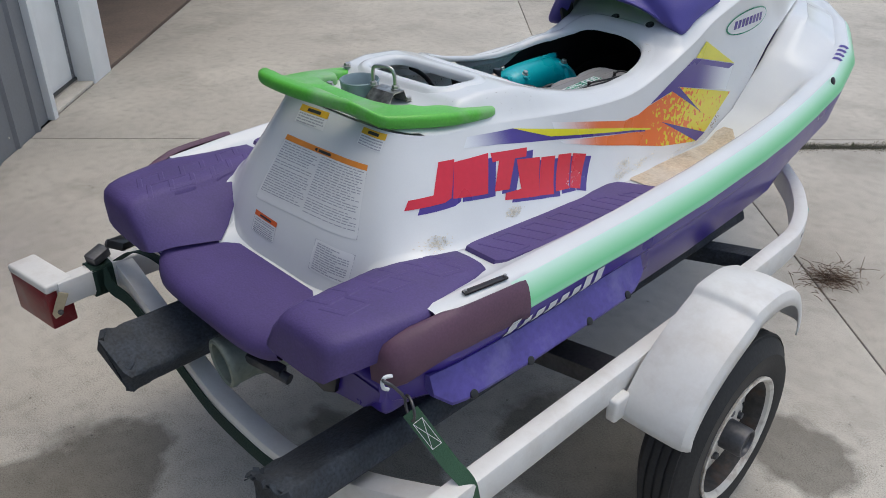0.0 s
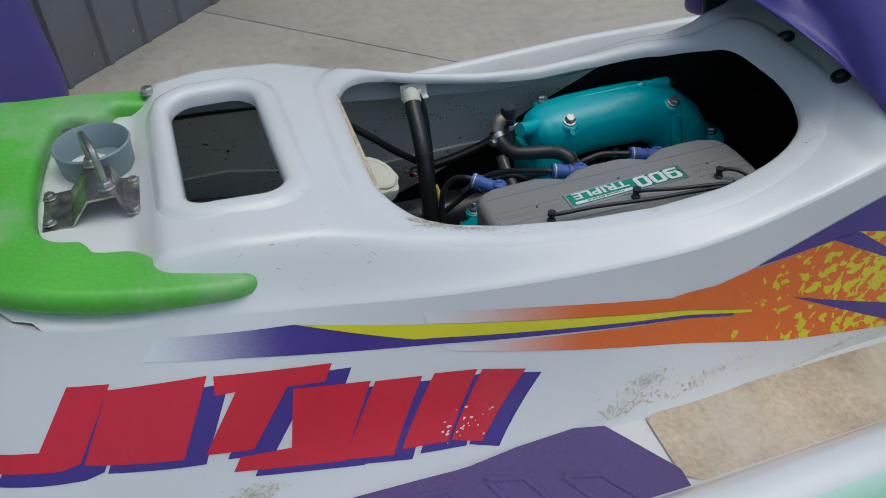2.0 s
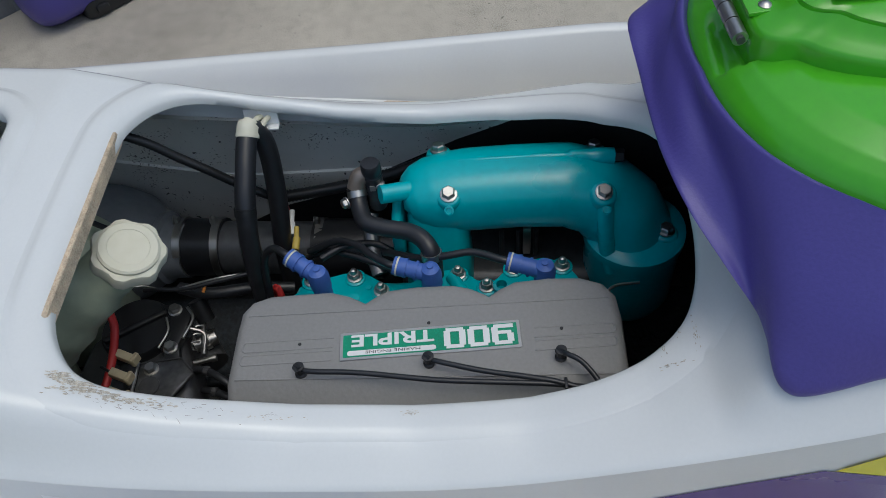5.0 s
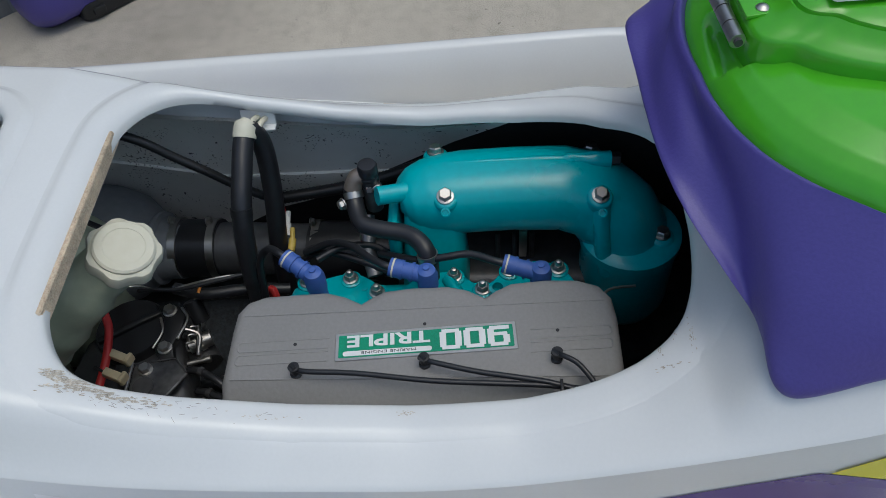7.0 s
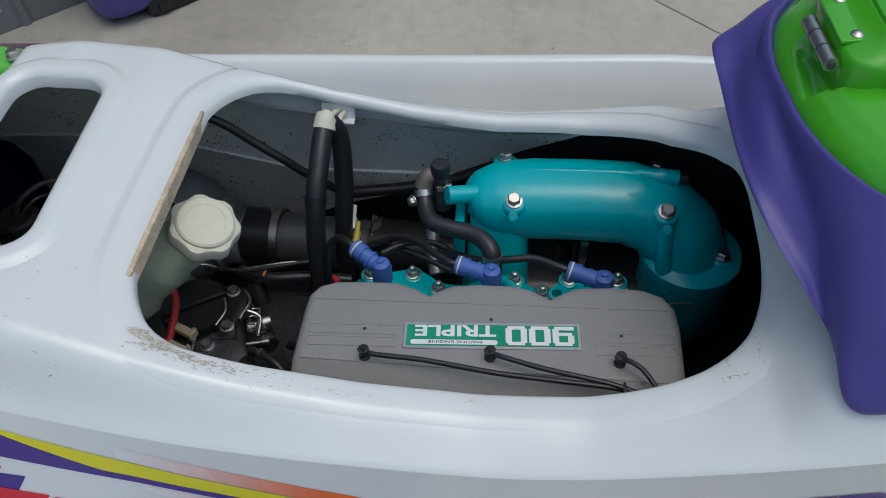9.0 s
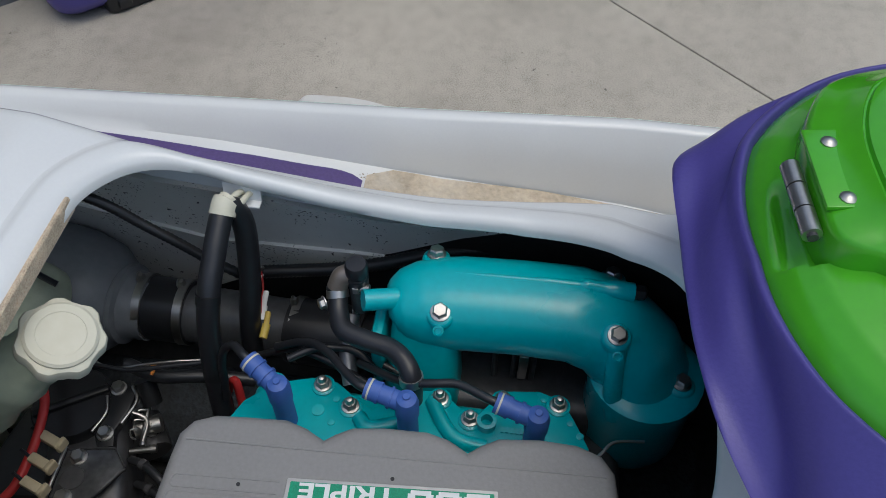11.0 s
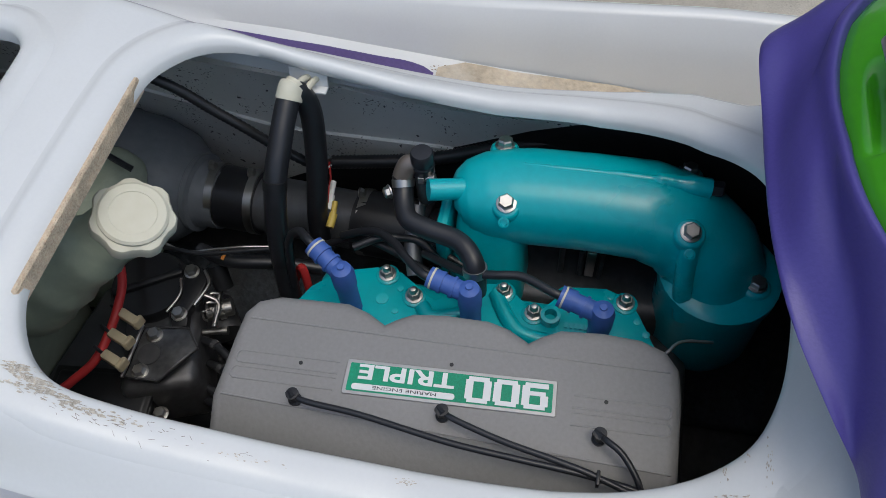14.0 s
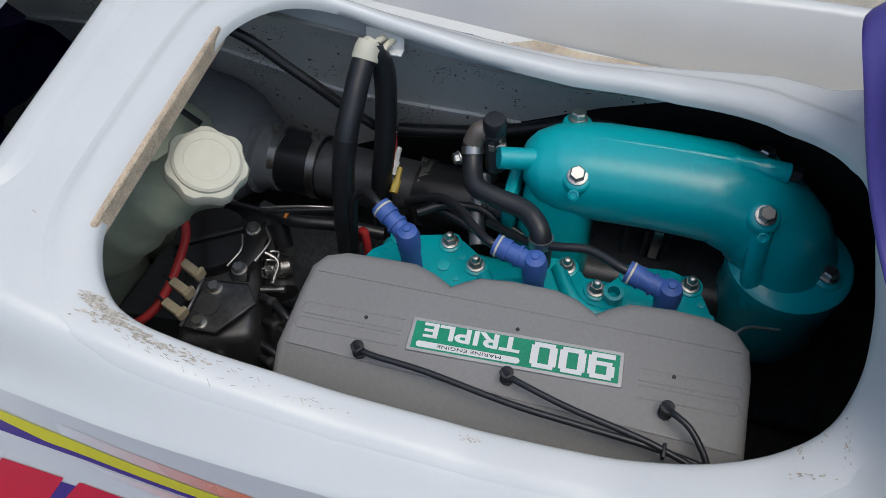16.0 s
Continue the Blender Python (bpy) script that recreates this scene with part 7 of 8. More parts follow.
flecks("fine_print", fine_print(f, ((0.08, 0.92),), 0.08, 0.92, 0.075, 0.036, 3, 0.5), "y", SIDE, "print_grey", tag, "", 0.0013)
flecks("label_edge", outline(f, 0.012, 0.02), "y", SIDE, "print_grey", tag, "", 0.0014)
for quad, s in ((((-0.118, 1.0), (-0.018, 1.004), (-0.014, 0.970), (-0.118, 0.966)), 4), (((0.097, 1.004), (0.160, 1.002), (0.166, 0.970), (0.098, 0.974)), 5)):
    f = bilinear(*[(a, b - 0.008) for a, b in quad])
    tag = drape("caution_label", rect(f, 0, 0, 1, 1), "y", SIDE, "label_white", ski, "small caution label with a yellow header", 0.0008)
    drape("label_header", rect(f, 0, 0, 1, 0.36), "y", SIDE, "label_yellow", tag, "", 0.0014)
    flecks("header_print", [rect(f, 0.28, 0.1, 0.74, 0.27)], "y", SIDE, "print_black", tag, "", 0.0020)
    flecks("fine_print", fine_print(f, ((0.05, 0.95),), 0.44, 0.95, 0.15, 0.07, s), "y", SIDE, "print_grey", tag, "", 0.0013)

# ---- relief of the traction pads ----
for pad in named("foot_pad"):
    sgn = 1 if pad.data.vertices[0].co.x > 0 else -1
    bm = bmesh.new()
    pts = []
    for k in range(13):
        y = 1.075 + 0.045 * k
        lo, hi = (0.362, 0.432) if y < 1.45 else (0.352 + (y - 1.45) * 0.2, 0.43)
        a, b = (sgn * lo, y - 0.012), (sgn * hi, y + 0.022)
        pts += [a, b] if k % 2 == 0 else [b, a]
    ridge(bm, pts, 0.010, 0.0017, PADS)
    tagged(part("pad_relief", bm, "purple_pad", pad, sharp=20), "low moulded relief lines", kind="stuff")
for pad in named("stern_pad"):
    sgn = 1 if pad.data.vertices[0].co.x > 0 else -1
    bm = bmesh.new()
    for off in (0.0, 0.05):
        pts = []
        for k in range(6):
            y = 0.665 + 0.055 * k
            lo, hi = 0.295 + max(0, y - 0.82) * 0.25 + off, 0.345 + max(0, y - 0.82) * 0.25 + off * 1.0
            a, b = (sgn * lo, y), (sgn * hi, y + 0.02)
            pts += [a, b] if k % 2 == 0 else [b, a]
        ridge(bm, pts, 0.013, 0.0013, PADS)
    tagged(part("pad_relief", bm, "purple_pad", pad, sharp=20), "low moulded relief lines", kind="stuff")

# ---- wear ----
M["bare_glass"] = mat("bare_tan_fibreglass", (0.50, 0.46, 0.39), 0.8, var=0.3, scale=200, fine=900, bump=0.2)
M["scratch"] = mat("dark_scratch", (0.25, 0.23, 0.21), 0.8, var=0.2, bump=0.0)


def chips(name, spots, n, seed, material, way, skin, label, size=(0.001, 0.004), stretch=2.0):
    rnd = random.Random(seed)
    out = []
    for cx, cy, sx, sy in spots:
        for k in range(n):
            a, b, r = rnd.gauss(cx, sx), rnd.gauss(cy, sy), rnd.uniform(*size)
            ax, ay = (r, r * stretch) if sy > sx else (r * stretch, r)
            out.append([(a + ax * math.cos(t) * rnd.uniform(0.5, 1), b + ay * math.sin(t) * rnd.uniform(0.5, 1)) for t in (0.3, 1.3, 2.4, 3.4, 4.4, 5.5)])
    return flecks(name, out, way, skin, material, ski, label, 0.0006)


chips("chipped_paint", ((0.1755, 1.482, 0.0016, 0.014), (0.181, 1.515, 0.0014, 0.02), (0.165, 1.456, 0.003, 0.005), (0.170, 1.470, 0.0012, 0.006)), 90, 21, "bare_glass", "z", TOP, "tan flakes chipped along the hatch rim", (0.0003, 0.0012), 3.0)
chips("chipped_paint", ((0.186, 1.632, 0.0016, 0.014), (0.176, 1.76, 0.0015, 0.004), (0.132, 1.978, 0.006, 0.003), (0.108, 1.995, 0.010, 0.0016), (0.130, 2.006, 0.007, 0.0012), (0.1545, 1.986, 0.0012, 0.007), (-0.21, 1.75, 0.002, 0.05)), 24, 22, "bare_glass", "z", TOP, "small chips along the hatch rim", (0.0002, 0.0007), 2.6)
rnd = random.Random(23)
out = []
for k in range(95):
    if k < 60:
        b = rnd.triangular(1.45, 1.66, 1.50)
        a = rnd.gauss(0.184, 0.005) + 0.08 * min(0, b - 1.5)
    else:
        a, b = rnd.choice((rnd.gauss(0.15, 0.03), rnd.gauss(0.20, 0.012))), rnd.uniform(1.15, 1.40)
    l, w, t = rnd.uniform(0.0012, 0.006), rnd.uniform(0.00010, 0.00022), rnd.uniform(-0.5, 0.9)
    dx, dy = l * math.sin(t), l * math.cos(t)
    out.append([(a - w, b), (a + w, b), (a + dx + w, b + dy), (a + dx - w, b + dy)])
flecks("scratches", out, "z", TOP, "scratch", ski, "fine dark scratches beside the hatch", 0.0006)
M["old_glue"] = mat("old_glue_residue", (0.64, 0.60, 0.50), 0.8, var=0.25, scale=150, fine=600, bump=0.5)
chips("glue_residue", ((0.984, 0.807, 0.016, 0.005), (1.216, 0.796, 0.014, 0.004)), 170, 24, "old_glue", "x", SIDE, "pale glue residue on the deck", (0.0005, 0.0017))
chips("glue_residue", ((1.715, 0.750, 0.022, 0.005), (1.67, 0.735, 0.02, 0.004), (1.80, 0.728, 0.05, 0.003), (2.02, 0.690, 0.08, 0.003), (2.15, 0.678, 0.04, 0.004)), 110, 25, "old_glue", "x", SIDE, "flaking glue residue beside the bare patch", (0.0006, 0.002))
chips("dried_dirt", ((-0.470, 1.640, 0.004, 0.008), (-0.479, 1.68, 0.002, 0.02), (-0.485, 1.74, 0.002, 0.03), (-0.489, 1.80, 0.0015, 0.03)), 120, 28, mat("crusted_edge", (0.24, 0.18, 0.13), 0.9, var=0.3, bump=0.2), "z", TOP, "brown crust along the bare patch", (0.0004, 0.0013), 2.2)
chips("dried_dirt", ((2.27, 0.70, 0.012, 0.02), (2.30, 0.73, 0.010, 0.02)), 50, 26, mat("brown_dirt", (0.22, 0.15, 0.09), 0.9, var=0.3, bump=0.2), "x", SIDE, "brown dirt in the corner of the footwell", (0.0008, 0.003), 1.0)
# flat grey specks stand in for water beads near the bow
chips("grey_specks", ((2.50, 0.80, 0.035, 0.03), (2.56, 0.87, 0.03, 0.03)), 110, 27, mat("grey_specks", (0.42, 0.44, 0.45), 0.8, var=0.2, bump=0.0), "x", SIDE, "grey specks drawn for water beads", (0.0006, 0.0018), 1.0)

# ---- fittings on the pedestal ----
for x, y in ((-0.020, 2.058), (0.102, 2.056)):
    q = TOP.at((x, y), "z", 0.0)
    bm = bmesh.new()
    lathe(bm, [(0.0125, -0.002), (0.0125, 0.003), (0.009, 0.0045), (0.0085, 0.002)], q, (0, -0.5, 1), 18)
    g = part("grommet", bm, "black_rubber", ski, "black rubber grommet with a bolt")
    hexbolt(q, (0, -0.5, 1), 0.006, g, "grommet_bolt", flange=False, material="dark_metal")
# round filler cup
bm = bmesh.new()
lathe(bm, [(0.040, 0.0), (0.043, 0.003), (0.0455, 0.034), (0.047, 0.038), (0.045, 0.040), (0.043, 0.038), (0.039, 0.006), (0.025, 0.004), (0.0, 0.004)], (-0.068, 1.108, 0.995), (0, 0, 1), 36)
part("filler_cup", bm, "grey_pvc", ski, "grey-blue plastic cup set in the deck", sharp=50)
# latch bracket
bm = bmesh.new()
prof = [(1.040, 1.002), (1.075, 1.003), (1.098, 1.029), (1.128, 1.030), (1.134, 1.006), (1.166, 1.003)]
x0, x1 = -0.014, 0.054
rings = []
for y, z in prof:
    w = 0.0 if 1.08 < y < 1.13 else 0.004
    rings.append([Vector((x0 - w, y - 0.15 * x0, z)), Vector((x1 + w, y + 0.15 * x1, z)), Vector((x1 + w, y + 0.15 * x1, z - 0.0028)), Vector((x0 - w, y - 0.15 * x0, z - 0.0028))])
loft(bm, rings, True, True)
bracket = part("latch_bracket", bm, mat("tarnished_steel", (0.42, 0.40, 0.36), 0.35, 1.0, var=0.3, scale=40, bump=0.05, dirt=(0.2, 0.15, 0.1), dirt_amount=0.5, dirt_scale=30), ski, "tarnished steel latch bracket", sharp=25)
bm = bmesh.new()
tube(bm, [(-0.021, 1.110, 1.020), (-0.021, 1.110, 1.062), (-0.013, 1.1125, 1.075), (0.022, 1.123, 1.076), (0.033, 1.1265, 1.062), (0.035, 1.127, 1.020)], 0.0042, 10, 6)
part("striker_loop", bm, "steel", bracket, "polished steel loop")
for x, y in ((-0.021, 1.110), (0.035, 1.127)):
    hexbolt((x, y, 1.030), (0, 0, 1), 0.0085, bracket, "loop_nut")
for x, y in ((-0.008, 1.055), (0.045, 1.058), (0.052, 1.152), (-0.008, 1.150)):
    hexbolt((x, y, 1.003), (0, 0, 1), 0.0062, bracket, "bracket_bolt")
# black plate on the rear deck
q = [TOP.at(p, "z", 0.0) for p in ((0.487, 0.888), (0.503, 0.990))]
bm = bmesh.new()
d = (q[1] - q[0])
m = Matrix.Translation((q[0] + q[1]) / 2 + Vector((0, 0, 0.004))) @ Matrix.Rotation(math.atan2(-d.x, d.y), 4, "Z")
box(bm, (0.014, d.length, 0.005), m, 0.0015)
plate = part("stop_plate", bm, "black_plastic", ski, "narrow black plate with two screws")
for s in (-1, 1):
    hexbolt(m @ Vector((0, s * d.length * 0.46, 0.002)), (0, 0, 1), 0.004, plate, "plate_screw", flange=False)

# ---- things seen through the small opening ----
fuel_tank = thing("fuel_tank", (-0.14, 1.18, 0.62), "pale green plastic fuel tank with a black strap", "tank")
bm = bmesh.new()
rings = []
for z, g in ((0.62, -0.01), (0.64, 0.0), (0.755, 0.0), (0.775, -0.006), (0.785, -0.02)):
    rings.append([Vector((x, y, z)) for x, y in rounded(0.17 + 2 * g, 0.19 + 2 * g, 0.03, 5, -0.14, 1.21)])
loft(bm, rings, True, True)
part("tank_body", bm, mat("pale_green_plastic", (0.46, 0.52, 0.40), 0.5, var=0.12, scale=12, bump=0.03, dirt=(0.12, 0.12, 0.08), dirt_amount=0.5, dirt_scale=20), fuel_tank, sharp=50)
bm = bmesh.new()
lathe(bm, [(0.040, 0.755), (0.037, 0.80), (0.036, 0.813)], (-0.100, 1.138, 0), (0, 0, 1), 24)
part("tank_neck", bm, fuel_tank.children[0].data.materials[0], fuel_tank)
bm = bmesh.new()
ribbon(bm, [(-0.23, 1.225, 0.70), (-0.222, 1.225, 0.786), (-0.14, 1.225, 0.789), (-0.06, 1.225, 0.786), (-0.05, 1.225, 0.70)], 0.028, 0.003, (0, 1, 0), 5)
part("tank_strap", bm, "black_rubber", fuel_tank, "black rubber strap")
bm = bmesh.new()
lathe(bm, [(0.032, 0.0), (0.032, 0.012), (0.027, 0.014), (0.027, 0.026), (0.022, 0.028), (0.018, 0.026)], (-0.100, 1.138, 0.812), (0, 0, 1), 28)
sender = part("sender_cap", bm, "black_plastic", fuel_tank, "black ribbed sender cap")
for k in range(18):
    a = 2 * math.pi * k / 18
    bm = bmesh.new()
    box(bm, (0.003, 0.003, 0.010), Matrix.Translation((-0.100 + 0.028 * math.cos(a), 1.138 + 0.028 * math.sin(a), 0.833)), 0.0006, 1)
    part("cap_rib", bm, "black_plastic", sender)
for k, pts in enumerate(([(-0.100, 1.138, 0.834), (-0.114, 1.146, 0.856), (-0.145, 1.172, 0.862), (-0.17, 1.22, 0.845), (-0.175, 1.27, 0.83), (-0.17, 1.32, 0.80)], [(-0.096, 1.140, 0.834), (-0.122, 1.160, 0.850), (-0.15, 1.178, 0.842), (-0.168, 1.182, 0.850)])):
    bm = bmesh.new()
    tube(bm, pts, 0.004 if k == 0 else 0.002, 8)
    part("wire", bm, "black_rubber", fuel_tank)

# ---- hull fittings at the stern ----
bm = bmesh.new()
rings = []
for y, k in ((0.775, 0.0), (0.80, 0.9), (0.83, 1.0), (1.0, 1.0), (1.2, 1.0), (1.32, 1.0), (1.36, 0.8), (1.39, 0.4), (1.41, 0.06)):
    hx = lerp(y, GY, GX) - 0.012
    up = 0.685 + 0.012 * (y - 0.8) / 0.6
    sec = ((hx - 0.004, up), (hx + 0.008, up + 0.002), (hx + 0.020 + 0.022 * k, up - 0.034 - 0.022 * k), (hx + 0.019 + 0.022 * k, up - 0.041 - 0.022 * k), (hx + 0.010 + 0.014 * k, up - 0.042 - 0.020 * k), (hx - 0.008, up - 0.03))
    rings.append([Vector((a, y, b)) for a, b in sec])
loft(bm, rings, True, True)
spon = part("sponson", bm, "sponson", ski, "scuffed violet sponson with four notches", sharp=30)
for y, z in ((0.848, 0.6275), (1.0, 0.630), (1.188, 0.635), (1.325, 0.641)):
    bm = bmesh.new()
    x = lerp(y, GY, GX) + 0.029
    lathe(bm, [(0.009, -0.006), (0.009, 0.004), (0.007, 0.005)], (x - 0.002, y, z + 0.001), (0.75, 0, 0.5), 14)
    part("notch", bm, "black_plastic", spon)
bm = bmesh.new()
lathe(bm, [(0.044, 0.06), (0.046, 0.004), (0.050, 0.0), (0.056, 0.002), (0.058, 0.012), (0.055, 0.02), (0.054, 0.06), (0.062, 0.09), (0.068, 0.16), (0.072, 0.20)], (0.05, 0.600, 0.548), (0.10, 1, 0.06), 32)
nozzle = part("jet_nozzle", bm, "nozzle", ski, "dull grey-green cast jet nozzle", sharp=40)
bm = bmesh.new()
lathe(bm, [(0.0, 0.12), (0.046, 0.118)], (0.05, 0.600, 0.548), (0.10, 1, 0.06), 24)
part("bore", bm, "black_plastic", nozzle)
bm = bmesh.new()
box(bm, (0.09, 0.03, 0.022), pose(0.135, 0.66, 0.565, 0, 12, 20), 0.006)
lathe(bm, [(0.012, -0.02), (0.012, 0.02)], (0.175, 0.672, 0.550), (1, 0.3, -0.2), 14)
part("steering_arm", bm, "dark_metal", nozzle, "dark steering arm")
bm = bmesh.new()
lathe(bm, [(0.020, -0.01), (0.020, 0.006), (0.016, 0.012), (0.008, 0.014)], (0.30, 0.692, 0.668), (0.1, -1, 0.25), 20)
plug = part("drain_plug", bm, "white_trim", ski, "white drain plug")
bm = bmesh.new()
lathe(bm, [(0.005, 0), (0.005, 0.004)], (0.300, 0.679, 0.671), (0.1, -1, 0.25), 10)
part("plug_hole", bm, "black_plastic", plug)
bm = bmesh.new()
prism(bm, [(-0.034, 0.03), (-0.038, -0.01), (-0.03, -0.04), (0.0, -0.052), (0.03, -0.04), (0.038, -0.01), (0.034, 0.03)], 0.012, pose(0.302, 0.697, 0.628, 90, 0, 8), 0.003)
part("stern_flap", bm, "black_rubber", ski, "black rubber flap over the stern opening")

# ---- tie-down straps, tail lamp ----
def tie_strap():
    t = thing("tie_down_strap", (0.60, 0.72, 0.52), "green webbing tie-down strap hooked to the stern", "strap")
    bm = bmesh.new()
    ribbon(bm, [(0.543, 0.700, 0.668), (0.575, 0.714, 0.625), (0.615, 0.730, 0.572), (0.645, 0.742, 0.540), (0.655, 0.746, 0.50)], 0.031, 0.003, (0.32, 0.77, 0.425))
    web = part("webbing", bm, "strap", t)
    a, b = Vector((0.556, 0.705, 0.652)), Vector((0.590, 0.720, 0.606))
    d = (b - a).normalized()
    s = (Vector((0.32, 0.77, 0.425)) - d * d.dot(Vector((0.32, 0.77, 0.425)))).normalized()
    u = d.cross(s)
    u = u if u.dot(Vector((1, -1, 1))) > 0 else -u
    bm = bmesh.new()
    c = [a + s * 0.010, a - s * 0.010, b - s * 0.010, b + s * 0.010]
    for i, j in ((0, 1), (1, 2), (2, 3), (3, 0), (0, 2), (1, 3)):
        tube(bm, [c[i] + u * 0.0026, c[j] + u * 0.0026], 0.0006, 6, smooth=False)
    part("stitching", bm, "label_white", web, "pale box stitching")
    bm = bmesh.new()
    ring = [Vector((0.540, 0.702, 0.672)) + Vector((0.021 * math.cos(k), -0.008 * math.cos(k), 0.023 * math.sin(k))) for k in np.linspace(0, 2 * math.pi, 20)]
    tube(bm, ring, 0.0028, 8, 2)
    tube(bm, [(0.503, 0.676, 0.728), (0.512, 0.668, 0.735), (0.522, 0.676, 0.728), (0.527, 0.692, 0.705), (0.529, 0.700, 0.690)], 0.0032, 8, 5)
    part("hook", bm, "dark_metal", t, "bent steel hook and ring")
    bm = bmesh.new()
    tube(bm, [(0.508, 0.69, 0.732), (0.506, 0.676, 0.735), (0.506, 0.670, 0.727), (0.509, 0.670, 0.717), (0.512, 0.678, 0.711)], 0.0036, 10, 5)
    part("tow_eye", bm, "white_trim", ski, "white coated tow eye")


tie_strap()


def ratchet_strap():
    t = thing("ratchet_strap", (-0.555, 0.60, 0.54), "dark green ratchet strap wound round the trailer beam", "strap")
    x, z, w, h = TX - 0.595, 0.50, 0.050, 0.083
    for y in (0.592, 0.604):
        bm = bmesh.new()
        loop = [Vector((x + a, y, z + b)) for a, b in rounded(w, h, 0.008, 2)]
        loop.append(loop[0])
        ribbon(bm, loop, 0.045, 0.004, (0, 1, 0), 1)
        part("wound_webbing", bm, "strap_dark", t)
    bm = bmesh.new()
    ribbon(bm, [(x + 0.022, 0.60, 0.53), (x + 0.05, 0.604, 0.485), (x + 0.10, 0.625, 0.45), (x + 0.25, 0.630, 0.385), (x + 0.40, 0.630, 0.325), (x + 0.50, 0.630, 0.303), (x + 0.67, 0.632, 0.30), (x + 0.80, 0.635, 0.32)], 0.034, 0.003, (0, 0.15, 1))
    part("long_webbing", bm, "strap_dark", t)
    bm = bmesh.new()
    ribbon(bm, [(x + 0.03, 0.64, 0.545), (x + 0.07, 0.67, 0.575), (x + 0.10, 0.70, 0.565), (x + 0.15, 0.73, 0.53)], 0.03, 0.003, (0.3, -0.9, 0.3))
    part("loose_end", bm, "strap_dark", t)
    bm = bmesh.new()
    box(bm, (0.036, 0.055, 0.028), pose(x - 0.004, 0.605, 0.560, 12, 8, 20), 0.004)
    part("ratchet_body", bm, "dark_metal", t)
    bm = bmesh.new()
    box(bm, (0.045, 0.07, 0.022), pose(x + 0.045, 0.655, 0.597, -18, 10, 35), 0.004)
    part("ratchet_handle", bm, "black_plastic", t)
    bm = bmesh.new()
    lathe(bm, [(0.012, -0.026), (0.012, 0.026)], (x + 0.03, 0.645, 0.588), (1, 0.5, 0), 14)
    part("ratchet_spool", bm, "dark_metal", t)
    bm = bmesh.new()
    tube(bm, [(x + 0.075, 0.675, 0.603), (x + 0.095, 0.69, 0.618), (x + 0.11, 0.70, 0.628), (x + 0.118, 0.71, 0.612), (x + 0.11, 0.705, 0.592), (x + 0.095, 0.695, 0.585)], 0.004, 8, 5)
    part("strap_hook", bm, "dark_metal", t, "bent dark hook")


ratchet_strap()


def tail_lamp():
    t = thing("tail_lamp", (-0.62, 0.48, 0.47), "red trailer tail lamp in a white painted bracket", "lamp")
    m = pose(-0.62, 0.475, 0, 0, 0, 8)
    bm = bmesh.new()
    box(bm, (0.185, 0.075, 0.024), m @ Matrix.Translation((0.0, 0.0, 0.531)), 0.007, 3)
    part("bracket", bm, "white_paint", t)
    bm = bmesh.new()
    box(bm, (0.045, 0.11, 0.07), pose(-0.548, 0.535, 0.505, 0, 0, 4), 0.006)
    part("bracket_arm", bm, "white_paint", t)
    bm = bmesh.new()
    box(bm, (0.170, 0.066, 0.112), m @ Matrix.Translation((-0.004, -0.003, 0.466)), 0.004)
    lens = part("lens", bm, "red_lens", t, "dusty red plastic lens")
    bm = bmesh.new()
    prism(bm, [(-0.012, 0.035), (0.012, 0.035), (0.011, -0.03), (0.0, -0.042), (-0.011, -0.03)], 0.003, pose(-0.520, 0.475, 0.485, 90, 25, 70), 0.0008, 1)
    tab = part("tab", bm, "beige", t, "bent metal tab")
    hexbolt((-0.512, 0.470, 0.468), (0.9, -0.4, 0), 0.006, tab, "tab_bolt", material="dark_metal")


tail_lamp()

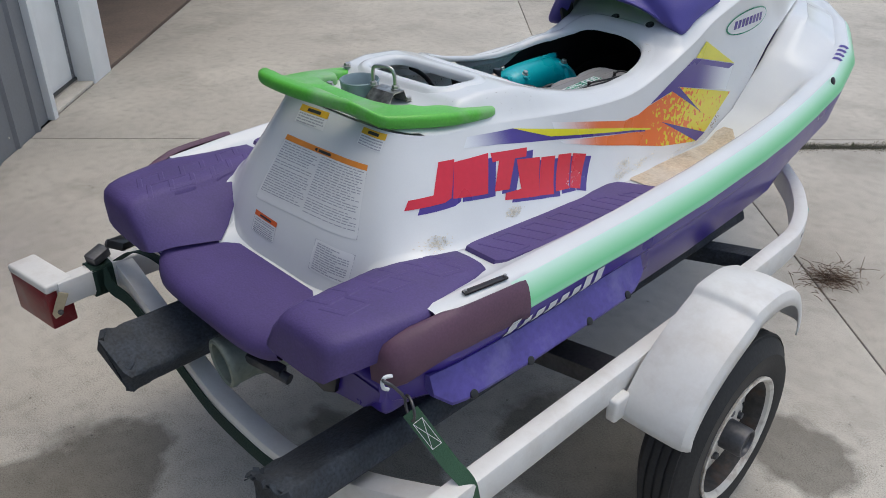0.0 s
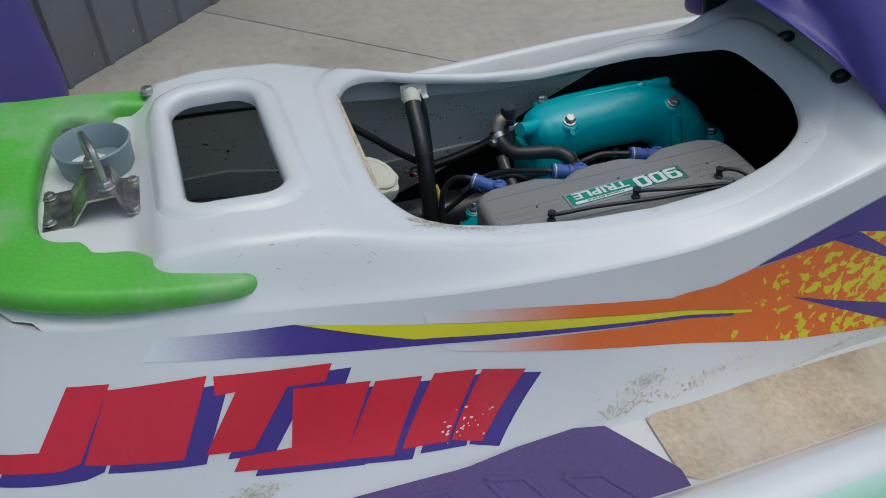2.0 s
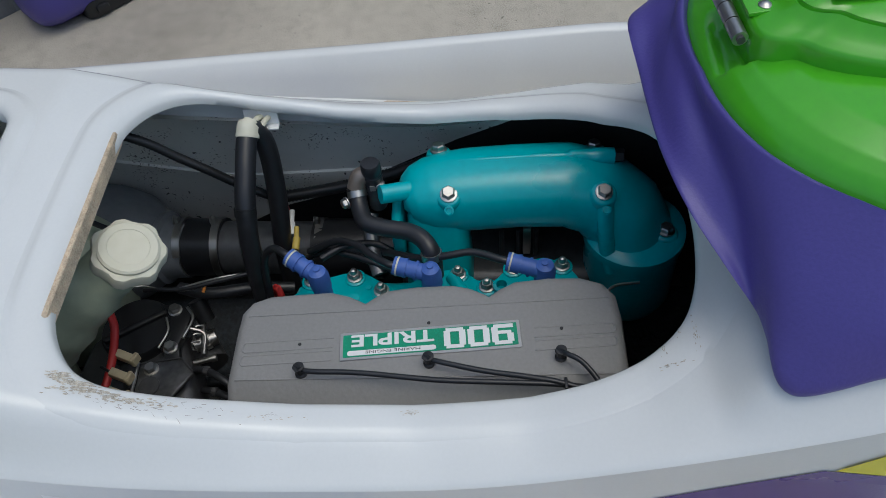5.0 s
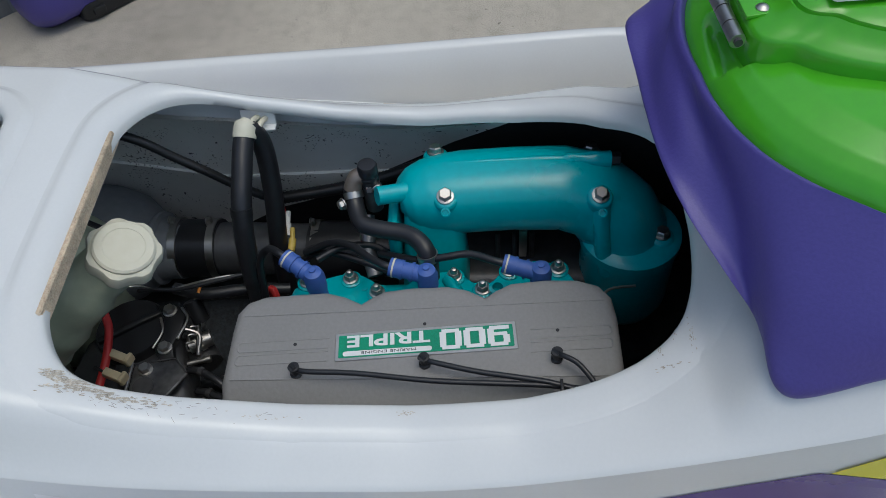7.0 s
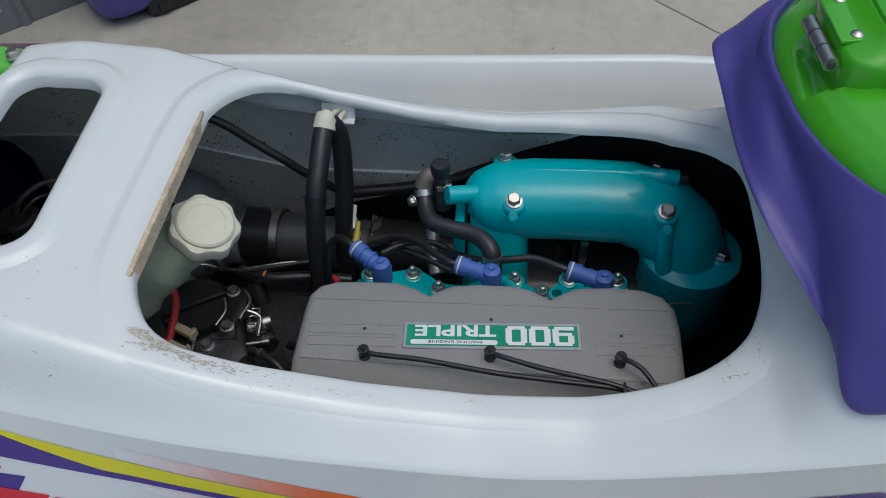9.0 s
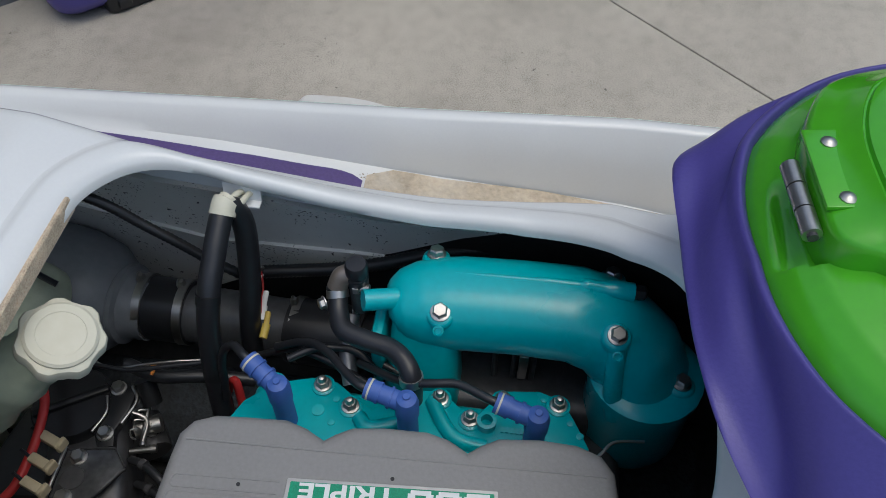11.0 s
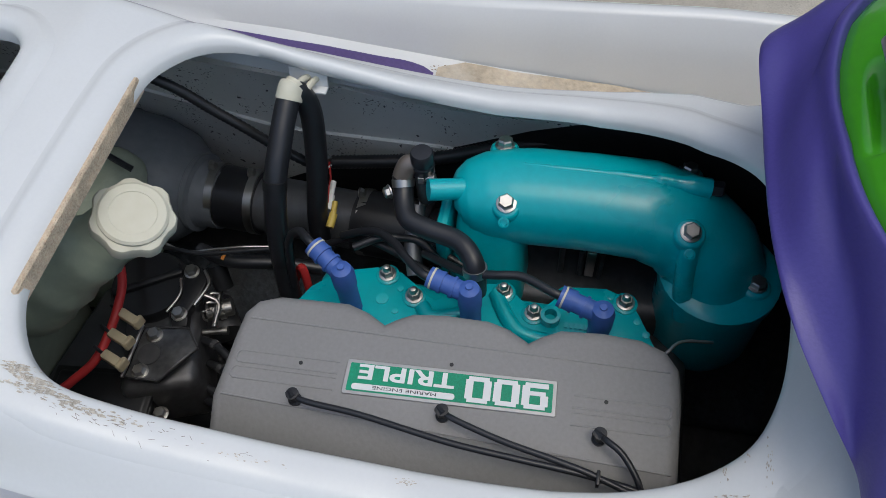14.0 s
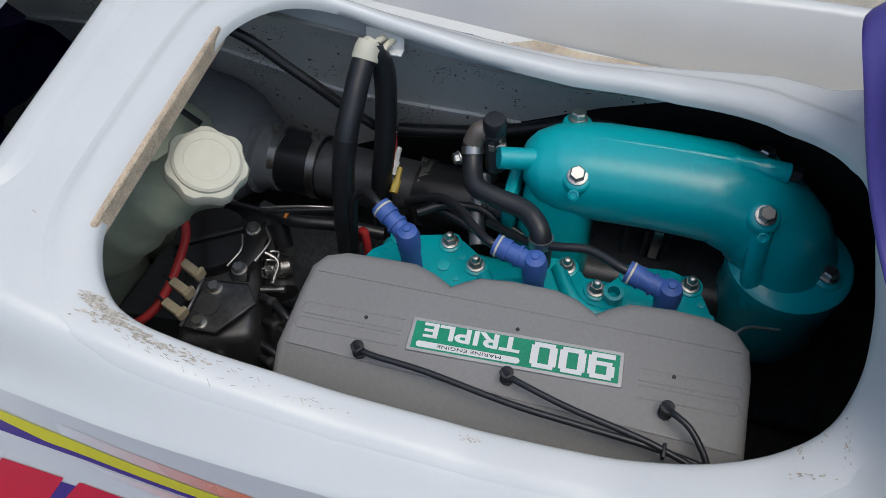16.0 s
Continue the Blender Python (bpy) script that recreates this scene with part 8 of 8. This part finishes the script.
# ---- on the concrete ----
def needles():
    bm = bmesh.new()
    rnd = random.Random(31)
    for k in range(260):
        r = abs(rnd.gauss(0, 0.10))
        a = rnd.uniform(0, 6.283)
        c = Vector((0.545 + r * math.cos(a) * 0.6 + 0.25 * r * math.sin(a), 2.86 + r * math.sin(a) * 0.8, 0.002 + abs(rnd.gauss(0, 0.006))))
        d = Vector((rnd.gauss(0, 1), rnd.gauss(0, 1), rnd.gauss(0, 0.2))).normalized() * rnd.uniform(0.02, 0.075)
        if c.z + d.z < 0.001:
            d.z = abs(d.z)
        tube(bm, [c, c + d * 0.5 + Vector((0, 0, 0.004)), c + d], 0.0009, 4, 1)
    return part("pine_needles", bm, mat("dry_needles", (0.13, 0.085, 0.055), 0.9, var=0.4, scale=30, bump=0.0))


tagged(needles(), "clump of dry brown pine needles on concrete", "needles", kind="stuff")


def grass_strip():
    bm = bmesh.new()
    rnd = random.Random(32)
    a, b = Vector((-0.45, 3.72, 0)), Vector((0.95, 5.17, 0))
    n = (b - a).normalized()
    s = Vector((n.y, -n.x, 0))
    for k in range(9000):
        u = rnd.random()
        p = a + (b - a) * u + s * rnd.gauss(0, 0.022 + 0.016 * math.sin(9 * u) ** 2)
        h = rnd.uniform(0.004, 0.016)
        lean = Vector((rnd.gauss(0, 0.6), rnd.gauss(0, 0.6), 1)).normalized() * h
        w = Vector((rnd.gauss(0, 1), rnd.gauss(0, 1), 0)).normalized() * 0.0024
        z = Vector((0, 0, -0.004))
        bm.faces.new([bm.verts.new(q) for q in (p - w + z, p + w + z, p + lean)])
    return part("grass", bm, mat("short_grass", (0.075, 0.085, 0.035), 0.85, var=0.5, scale=9, bump=0.0), smooth=False)


def soil_strip():
    bm = bmesh.new()
    rnd = random.Random(33)
    a, b = Vector((-0.45, 3.72, 0)), Vector((0.95, 5.17, 0))
    n = (b - a).normalized()
    s = Vector((n.y, -n.x, 0))
    rings = []
    for k in range(60):
        c = a + (b - a) * (k / 59)
        w0, w1 = rnd.uniform(0.015, 0.04), rnd.uniform(0.015, 0.04)
        rings.append([c - s * w0 + Vector((0, 0, -0.001)), c - s * w0 * 0.5 + Vector((0, 0, 0.004)), c + s * w1 * 0.5 + Vector((0, 0, 0.004)), c + s * w1 + Vector((0, 0, -0.001))])
    loft(bm, rings)
    return part("soil", bm, "joint_dirt")


tagged(soil_strip(), "dark soil filling the open joint", "soil", kind="stuff")
tagged(grass_strip(), "short dull grass growing in the open joint", "grass", kind="stuff")
